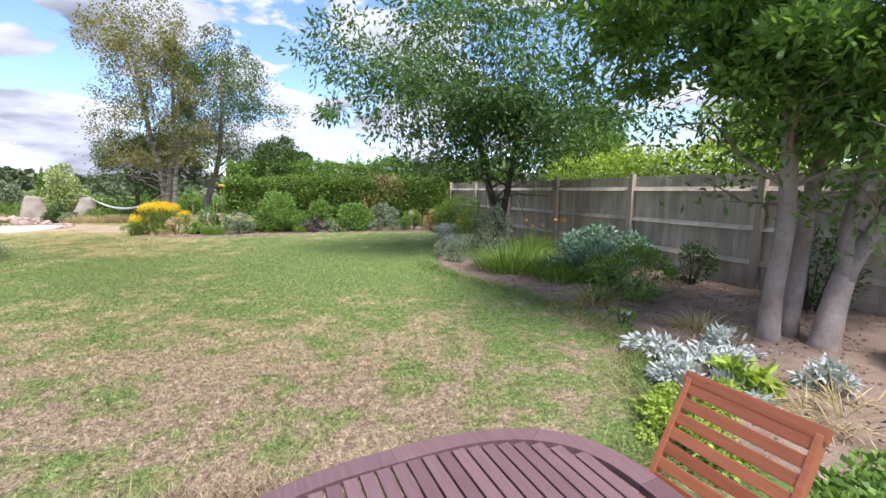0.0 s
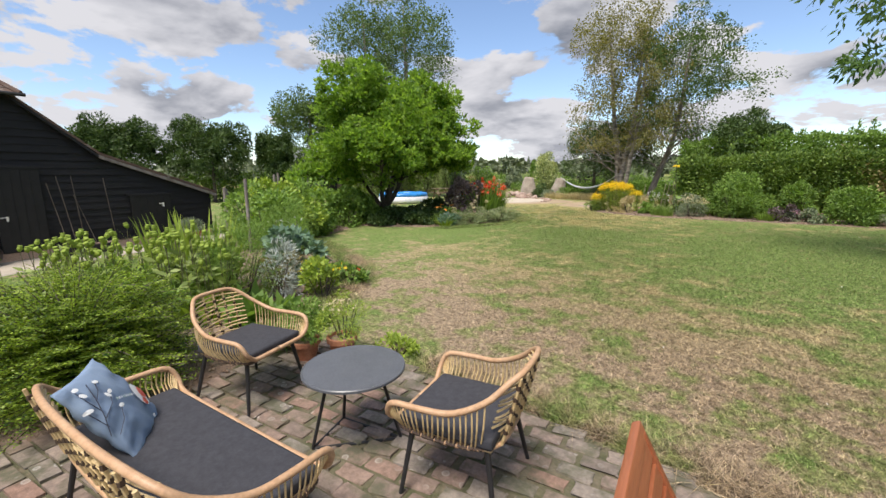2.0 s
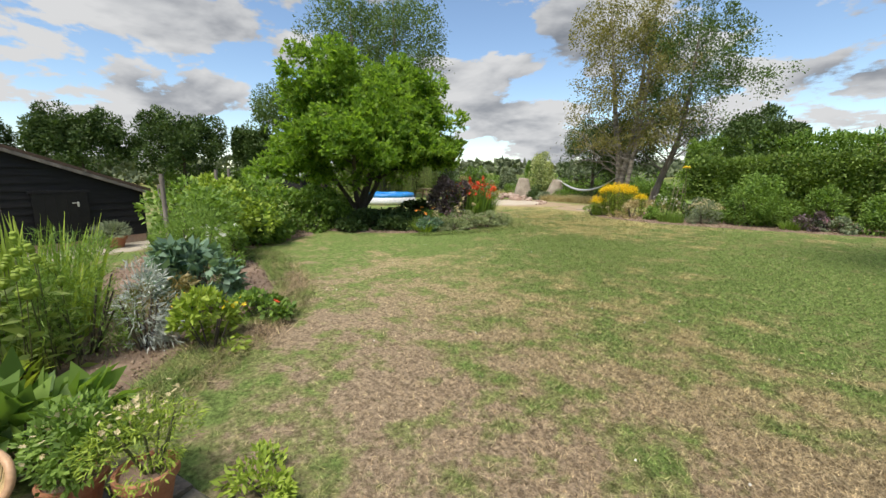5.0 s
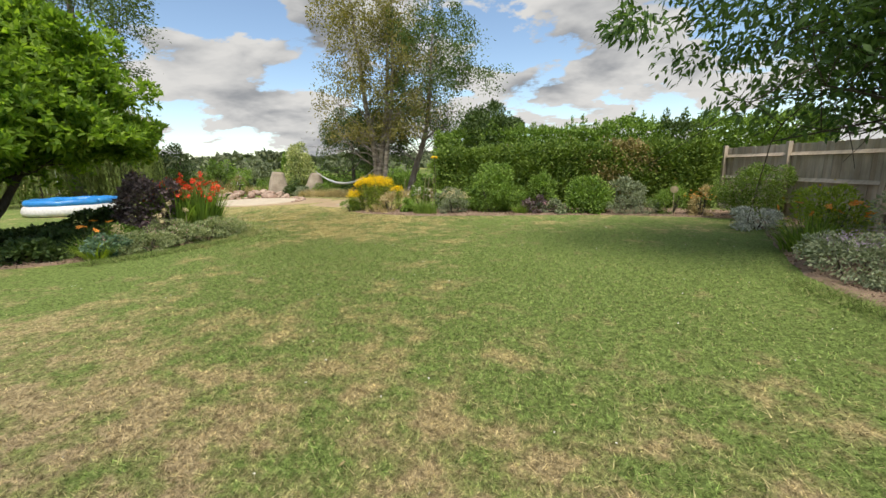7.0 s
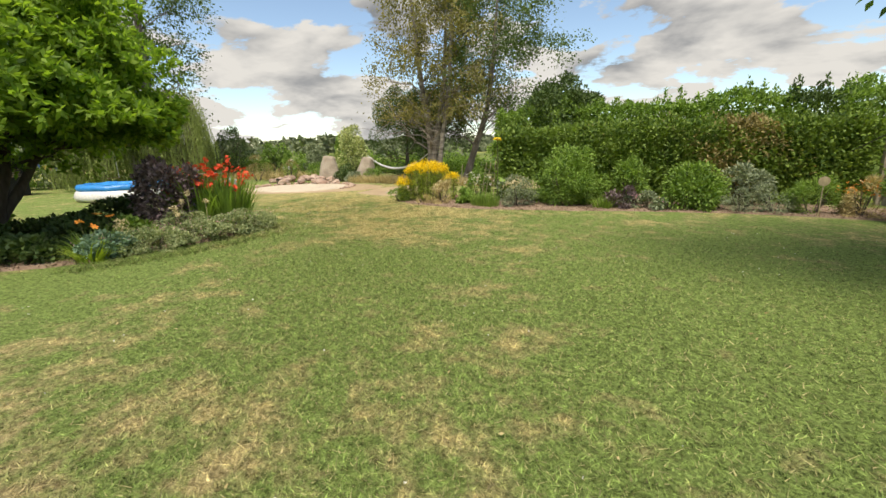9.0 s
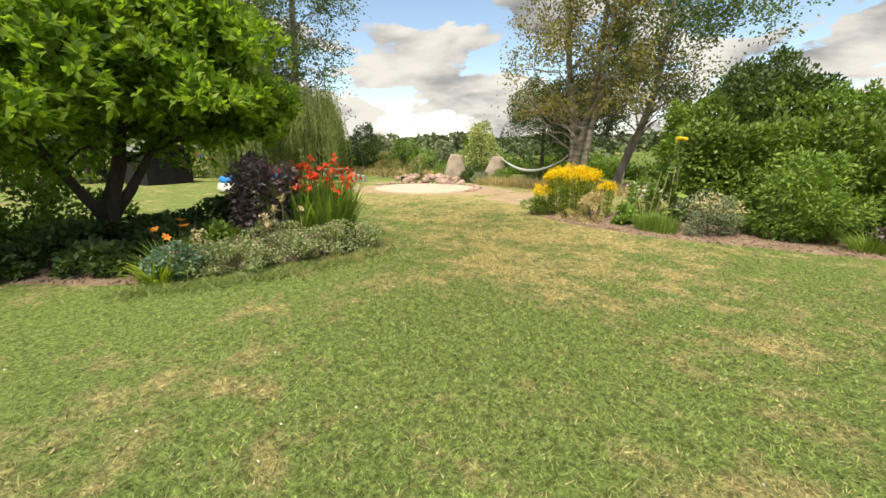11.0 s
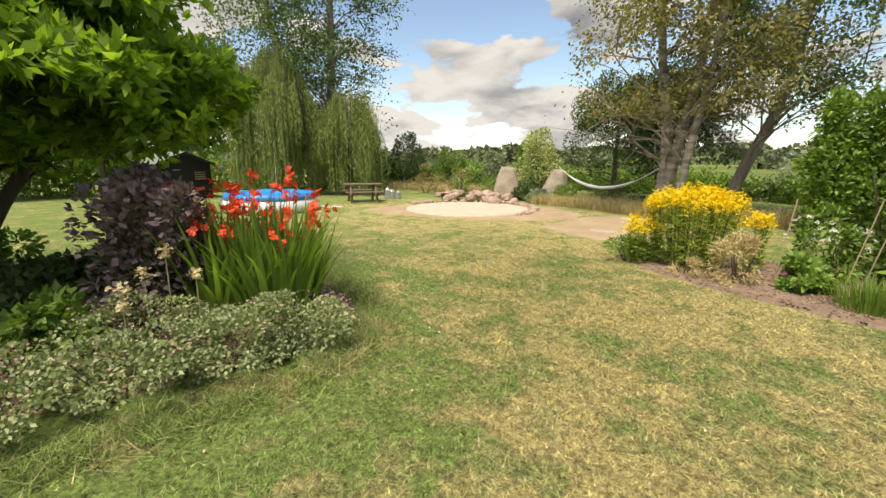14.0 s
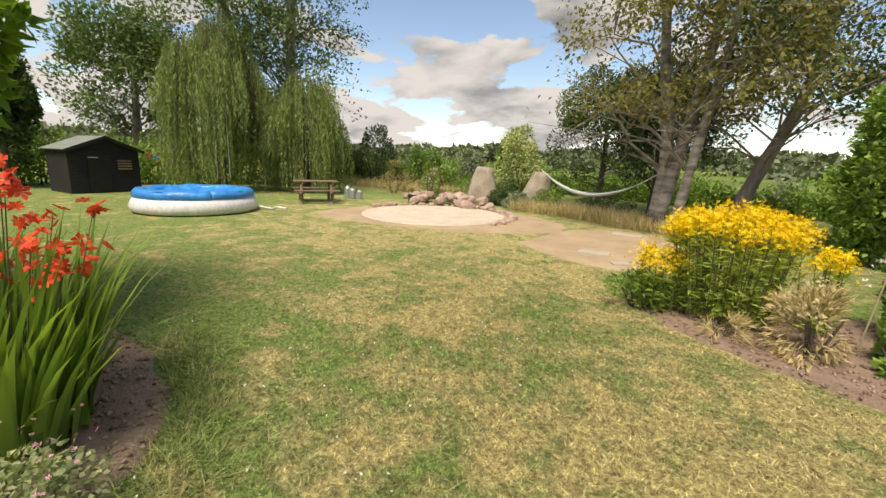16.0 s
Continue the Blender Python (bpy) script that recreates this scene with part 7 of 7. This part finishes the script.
for i, (u, v, r, h, nm, mt, pr, ph, n, ll, lw, fl) in enumerate(row):
    c = bp(u, v)
    pot("terracotta_pot", "terracotta pot standing in a row by the black barn", c.x, c.y, r, h, M_glaze if i == 2 else None)
    potted("potted_" + nm, "leafy green plant growing in a pot by the barn", c.x, c.y, h * 0.85, pr, ph, n, ll, lw, mt, 510 + i, fl)
c = bp(2.68, -0.45)
pot("empty_pot", "wide empty terracotta pot beside the barn", c.x, c.y, 0.17, 0.2)
c = bp(1.82, -0.78)
t = thing("watering_can", "grey zinc watering can among the pots", "watering can", (c.x, c.y, 0), 60)
part("can", lathe([(0.12, 0.0), (0.125, 0.02), (0.115, 0.26), (0.118, 0.27), (0.1, 0.272)], 22), M_zinc, t)
part("spout", tube([(0.11, 0, 0.06), (0.26, 0, 0.2), (0.34, 0, 0.29)], [0.022, 0.016, 0.013], 8), M_zinc, t)
part("handle", tube(curve_pts([(-0.11, 0, 0.24), (-0.19, 0, 0.18), (-0.11, 0, 0.06)], 8), 0.009, 6), M_zinc, t)
c = bp(2.85, -0.22)
t = thing("chiminea", "dark clay chiminea standing against the barn", "chiminea", (c.x, c.y, 0))
part("bowl", lathe([(0.1, 0.02), (0.2, 0.14), (0.22, 0.26), (0.15, 0.40), (0.09, 0.46)], 22), M_glaze, t, smooth=True)
part("chimney", lathe([(0.09, 0.45), (0.075, 0.62), (0.11, 0.66), (0.11, 0.69), (0.08, 0.7)], 18), M_glaze, t)
for a in range(3):
    part("foot", box((0.04, 0.04, 0.08), (0.12 * math.cos(a * 2.09), 0.12 * math.sin(a * 2.09), 0.04), bevel=0.008), M_iron, t)
c = bp(4.4, -0.35)
t = thing("planter_trough", "low dark trough with leaning canes at the barn", "planter", (c.x, c.y, 0), 109.1)
part("trough", box((0.95, 0.3, 0.22), (0, 0, 0.11), bevel=0.02), M_dark_wood, t)
part("soil", box((0.88, 0.24, 0.02), (0, 0, 0.225)), M_soil, t)
for i, (u, du, h) in enumerate([(-0.35, -0.12, 1.55), (-0.2, -0.1, 1.7), (-0.05, 0.0, 1.7), (0.15, -0.2, 1.3), (0.55, -0.02, 1.65)]):
    p, q = bp(4.4 + u, -0.3, 0.02 if u > 0.5 else 0.22), bp(4.4 + u + du, -0.07, h)
    tagged(part("garden_cane", tube([p, q], 0.008, 6), M_bark_dark), "thin grey cane leaning on the black barn", "cane", "canes leaning on the barn")
c = bp(6.55, -0.5)
pot("terracotta_pot", "terracotta pot at the low end of the barn", c.x, c.y, 0.19, 0.26)
potted("potted_lavender", "rounded grey plant in a pot by the barn", c.x, c.y, 0.22, 0.36, 0.34, 1500, 0.12, 0.012, L_grey, 530)
for i, (x, y, dx, h) in enumerate([(-13.55, 3.05, 0.05, 1.35), (-13.4, 3.1, -0.15, 1.3)]):
    tagged(part("old_timber", tube([(x, y, -0.03), (x + dx, y, h)], 0.045, 8), M_bark_grey), "grey timber pole standing at the barn's corner", "pole", "poles at the barn corner")

# ---- swimming pool ----
M_pvc = two_tone("white_vinyl", (0.70, 0.71, 0.74), (0.76, 0.77, 0.8), 3.0, 0.4, 0.15, 12, 0.02)
M_cover = two_tone("bright_blue_cover", (0.02, 0.22, 0.66), (0.03, 0.30, 0.76), 2.5, 0.35, 0.5, 7, 0.06)


def pool():
    t = thing("paddling_pool", "round white inflatable pool under a bright blue cover", "pool", (-21.25, 14.95, 0))
    part("wall", lathe([(1.38, 0.0), (1.52, 0.05), (1.56, 0.18), (1.50, 0.34), (1.42, 0.42), (1.3, 0.42)], 64), M_pvc, t, "white vinyl wall", True)
    ring = [(1.33 * math.cos(a), 1.33 * math.sin(a), 0.48 + 0.012 * math.sin(9 * a)) for a in np.linspace(0, 2 * math.pi, 65)]
    part("inflated_ring", tube(ring, 0.14, 12), M_cover, t, "blue covered ring", True)
    bm = bmesh.new()
    c = bm.verts.new((0, 0, 0.43))
    prev = None
    first = None
    for r, z in ((0.4, 0.43), (0.8, 0.45), (1.1, 0.5), (1.3, 0.6), (1.42, 0.56)):
        cur = [bm.verts.new((r * math.cos(a), r * math.sin(a), z + 0.025 * math.sin(5 * a + r * 4) + 0.02 * math.sin(13 * a))) for a in np.linspace(0, 2 * math.pi, 65)[:-1]]
        for k in range(64):
            if prev is None:
                bm.faces.new((c, cur[k], cur[(k + 1) % 64]))
            else:
                bm.faces.new((prev[k], cur[k], cur[(k + 1) % 64], prev[(k + 1) % 64]))
        prev = cur
    part("cover", bm, M_cover, t, "sagging wrinkled blue cover", True)
    h = [(0.6, 1.45, 0.1), (0.8, 1.75, 0.03), (0.5, 2.0, 0.03), (0.9, 2.15, 0.03)]
    part("hose", tube(curve_pts(h, 16), 0.03, 8), M_pvc, t)


pool()

# ---- picnic table ----
M_picnic = two_tone("weathered_brown_plank", (0.17, 0.12, 0.075), (0.27, 0.21, 0.14), 5.0, 0.85, 0.4, 30, 0.004)


def picnic_table():
    t = thing("picnic_table", "brown wooden picnic table with benches built on", "picnic table", (-21.95, 18.85, 0), 68)
    for i in range(5):
        part("top_plank", box((1.5, 0.135, 0.035), (0, -0.28 + i * 0.14, 0.73), bevel=0.005), M_picnic, t)
    for y in (-0.66, 0.66):
        for k in (-0.07, 0.07):
            part("bench_plank", box((1.5, 0.13, 0.035), (0, y + k, 0.44), bevel=0.005), M_picnic, t)
    for x in (-0.5, 0.5):
        for s in (-1, 1):
            part("leg", tube([(x, s * 0.66, -0.01), (x, s * 0.22, 0.71)], 0.05, 4), M_picnic, t)
        part("bench_bearer", box((0.045, 1.5, 0.09), (x + 0.05, 0, 0.375), bevel=0.004), M_picnic, t)
        part("top_bearer", box((0.045, 0.7, 0.07), (x + 0.05, 0, 0.675), bevel=0.004), M_picnic, t)


picnic_table()
t = thing("black_bucket", "black plastic bucket standing on the earth", "bucket", (-20.3, 21.9, 0))
part("pail", lathe([(0.13, 0.0), (0.17, 0.3), (0.18, 0.31), (0.15, 0.31), (0.12, 0.05)], 20), M_iron, t)
part("handle", tube([(0.17 * math.cos(a), 0, 0.3 - 0.1 * math.sin(a)) for a in np.linspace(0, math.pi, 9)], 0.006, 5), M_zinc, t)
for i, (x, y, h) in enumerate([(-22.4, 20.6, 0.42), (-22.2, 20.8, 0.36), (-22.6, 20.5, 0.5)]):
    t = thing("gas_canister", "pale metal canister standing on the ground", "canister", (x, y, 0), 0, "canisters")
    part("drum", lathe([(0.11, 0.0), (0.12, 0.03), (0.12, h * 0.8), (0.07, h * 0.92), (0.03, h), (0.02, h)], 16), M_zinc, t)

# ---- play shed ----
def play_shed():
    t = thing("play_shed", "small black boarded shed with a felt roof and dark door", "shed", (-27.55, 13.55, 0), 106)
    W, H, A = 2.15, 1.5, 1.95
    bm = bmesh.new()
    prof = [(-W / 2, 0), (W / 2, 0), (W / 2, H), (0, A), (-W / 2, H)]
    f = [bm.verts.new((x, 0, z)) for x, z in prof]
    b = [bm.verts.new((x, 1.8, z)) for x, z in prof]
    bm.faces.new(f)
    bm.faces.new(b[::-1])
    for i in range(5):
        bm.faces.new((f[i], b[i], b[(i + 1) % 5], f[(i + 1) % 5]))
    bmesh.ops.recalc_face_normals(bm, faces=bm.faces)
    part("wall", bm, M_board, t)
    for k in range(12):
        z = 0.06 + k * 0.125
        part("board", box((W, 0.02, 0.115), m=pose(0, -0.012, z + 0.05, -6), bevel=0.003), M_board, t)
    for s in (-1, 1):
        q = pose(s * (W / 4 + 0.06), 0.85, (H + A) / 2 + 0.02, 0, s * math.degrees(math.atan2(A - H, W / 2)), 0)
        part("roof", box((W / 2 + 0.22, 2.2, 0.04), m=q, bevel=0.006), M_felt, t, "grey-green roofing felt")
        part("bargeboard", box((W / 2 + 0.22, 0.03, 0.1), m=q @ pose(0, -1.1, -0.03), bevel=0.004), M_board, t)
    d = part("door", box((0.66, 0.03, 1.3), (-0.2, -0.04, 0.68), bevel=0.005), M_dark_wood, t, "plain dark door")
    part("hinge", box((0.3, 0.01, 0.03), (-0.36, -0.06, 1.25)), M_zinc, d)
    w = part("window", box((0.5, 0.03, 0.42), (0.58, -0.04, 1.0), bevel=0.004), M_dark_wood, t, "small louvred window")
    for k in range(4):
        part("slat", box((0.46, 0.02, 0.05), m=pose(0.58, -0.065, 0.86 + k * 0.095, -20)), M_picnic, w)


M_felt = two_tone("green_grey_felt", (0.16, 0.19, 0.17), (0.24, 0.27, 0.24), 4.0, 0.9, 0.4, 60, 0.004)
play_shed()
# bunting beside the shed
P_bunt = [petal_mat("bunting_red", (0.6, 0.08, 0.06), (0.65, 0.12, 0.1)), petal_mat("bunting_blue", (0.1, 0.2, 0.55), (0.14, 0.26, 0.6)), petal_mat("bunting_yellow", (0.75, 0.6, 0.12), (0.8, 0.68, 0.2))]
t = thing("bunting", "string of small coloured flags beside the shed", "bunting")
A, B = Vector((-27.9, 14.7, 1.55)), Vector((-28.6, 17.2, 1.25))
line = [A.lerp(B, f) + Vector((0, 0, -0.25 * math.sin(math.pi * f))) for f in np.linspace(0, 1, 12)]
part("string", tube(line, 0.006, 4), M_white, t)
for i, p in enumerate(line[1:-1]):
    bm = bmesh.new()
    for o in (0.0, 0.004):
        bm.faces.new([bm.verts.new(p + Vector(v)) for v in ((o, -0.08, 0), (o, 0.08, 0), (o, 0, -0.2))])
    part("flag", bm, P_bunt[i % 3], t)
# swing seat hanging from the willow
t = thing("swing", "small wooden swing hanging from the willow", "swing", (-25.9, 17.0, 0), 70)
part("seat", box((0.5, 0.2, 0.03), (0, 0, 0.62), bevel=0.006), M_picnic, t)
for x in (-0.22, 0.22):
    part("rope", tube([(x, 0, 0.62), (x * 0.9, 0.1, 4.2)], 0.012, 5), M_rope, t)


# ---- gravel, clods and grass ----
def scatter_stones(name, label, outline, n, size, mat, seed, z=0.014):
    rng = np.random.default_rng(seed)
    P = np.array(outline)
    q = rng.uniform(P.min(0), P.max(0), (n * 3, 2))
    q = q[inside(q, outline)][:n]
    k = len(q)
    s = size * rng.uniform(0.5, 1.3, (k, 1))
    base = np.array([(1, 0, 0), (-0.5, 0.87, 0), (-0.5, -0.87, 0), (0.2, 0.1, 0.8), (0, 0, -0.5)])
    ang = rng.uniform(0, 6.28, k)
    c, sn = np.cos(ang)[:, None], np.sin(ang)[:, None]
    j = rng.uniform(0.7, 1.3, (k, 5, 3)) * base[None]
    v = np.stack([j[..., 0] * c - j[..., 1] * sn, j[..., 0] * sn + j[..., 1] * c, j[..., 2]], -1) * s[:, :, None] * 0.6
    v += np.c_[q, np.full(k, z)][:, None]
    tri = np.array([(0, 1, 3), (1, 2, 3), (2, 0, 3), (1, 0, 4), (2, 1, 4), (0, 2, 4)])
    idx = (tri[None] + (np.arange(k) * 5)[:, None, None]).reshape(-1, 3)
    tagged(link(name, raw_mesh(name, v.reshape(-1, 3), tris=idx), mat), label, name.replace("_", " "), kind="stuff")


_m = Mat("pea_gravel")
_m.set(_m.ramp(_m.island(), [(0.0, (0.40, 0.27, 0.20)), (0.4, (0.58, 0.43, 0.34)), (0.75, (0.64, 0.54, 0.45)), (1.0, (0.74, 0.67, 0.60))]), 0.85)
scatter_stones("pea_gravel", "pinkish pea gravel beside the brick wall", [(-7.5, -1.95), (-6.2, -1.05), (-5.3, -1.0), (-4.9, -1.5), (-4.2, -3.4), (-7.1, -3.9)], 9000, 0.03, _m.m, 601, 0.016)
_m = Mat("soil_clods")
_m.set(_m.ramp(_m.island(), [(0.0, (0.13, 0.085, 0.06)), (0.6, (0.24, 0.165, 0.12)), (1.0, (0.36, 0.28, 0.21))]), 0.95)
for i, o in enumerate([k for k in OUTLINES[:4]]):
    scatter_stones("soil_clods", "crumbs and clods of dry soil in the bed", o, 5200, 0.035, _m.m, 610 + i, 0.034)

# fallen leaves and daisies on the lawn
rng = np.random.default_rng(640)


def lawn_points(rng, n, x0, x1, y0, y1):
    q = np.c_[rng.uniform(x0, x1, n), rng.uniform(y0, y1, n)]
    keep = np.ones(len(q), bool)
    for o in OUTLINES:
        keep &= ~inside(q, o)
    return q[keep]


q = lawn_points(rng, 260, -10, 2, 2, 16)
tagged(link("fallen_leaves", leaf_mesh("fallen_leaves", rng, np.c_[q, np.full(len(q), 0.03)], np.tile([[1.0, 0, 0.1]], (len(q), 1)), 0.035, 0.02, 0.5), L_straw), "small dry leaves scattered on the lawn", "leaves", kind="stuff")
q = np.concatenate([lawn_points(rng, 260, -12.5, -9.5, 11.0, 15.5), lawn_points(rng, 160, -9, 1, 3, 15)])
tagged(link("lawn_daisies", petals_mesh("lawn_daisies", rng, np.c_[q, np.full(len(q), 0.035)], 0.009, 6), P_white), "tiny white daisies and clover in the grass", "daisies", kind="stuff")


def grass(name, label, n, spine, spread, length, width, seed):
    """Short mown blades, thick along the trodden line and thinning out."""
    rng = np.random.default_rng(seed)
    S = np.array(curve_pts([(x, y, 0) for x, y in spine], 60))[:, :2]
    k = rng.integers(0, len(S), n)
    q = S[k] + rng.normal(0, spread, (n, 2))
    keep = np.ones(n, bool)
    for o in OUTLINES:
        keep &= ~inside(q, o)
    q = q[keep]
    n = len(q)
    a = rng.uniform(0, 6.28, n)
    h = length * rng.uniform(0.45, 1.25, n)
    lean = rng.normal(0, 1.3, (n, 2)) * h[:, None]
    w = width * rng.uniform(0.6, 1.3, n) * 0.5
    r = np.c_[q, np.full(n, -0.004)]
    d = np.c_[np.cos(a), np.sin(a), np.zeros(n)] * w[:, None]
    tip = r + np.c_[lean, h]
    v = np.stack([r - d, r + d, tip], 1).reshape(-1, 3)
    tagged(link(name, raw_mesh(name, v, tris=np.arange(3 * n).reshape(n, 3)), M_blade), label, "grass", kind="stuff")


grass("grass", "short mown grass, green and straw-coloured", 420000, [(0.6, 3.4), (-1.2, 3.6), (-3.0, 4.6), (-4.2, 6.6), (-6.0, 9.0), (-8.0, 11.6), (-9.4, 13.8), (-11.2, 15.6)], 1.15, 0.024, 0.0075, 651)
grass("grass", "short mown grass, green and straw-coloured", 330000, [(0.0, 5.0), (-2.4, 7.0), (-3.6, 10.0), (-6.0, 12.4), (-9.0, 15.0), (-13.0, 16.4)], 2.7, 0.027, 0.011, 652)
grass("lawn_edge_grass", "longer grass left along the bed edges", 16000, [(-5.3, 1.75), (-6.2, 2.7), (-7.2, 3.5), (-9.0, 4.0), (-10.8, 4.3)], 0.16, 0.10, 0.008, 653)
grass("lawn_edge_grass", "longer grass left along the bed edges", 14000, [(1.9, 2.3), (2.0, 3.2), (2.5, 4.4), (2.3, 5.4), (1.9, 6.5), (1.0, 8.2), (0.6, 9.6)], 0.14, 0.09, 0.008, 654)
grass("lawn_edge_grass", "longer grass left along the patio edge", 12000, [(-3.4, 2.0), (-2.2, 2.15), (-1.0, 2.25), (0.4, 2.35), (1.5, 2.3)], 0.09, 0.08, 0.008, 655)
grass("lawn_edge_grass", "longer grass left along the bed edges", 12000, [(-10.3, 8.3), (-9.85, 9.4), (-9.7, 10.6), (-9.9, 11.8), (-10.8, 12.5), (-12.2, 12.7)], 0.13, 0.08, 0.008, 656)
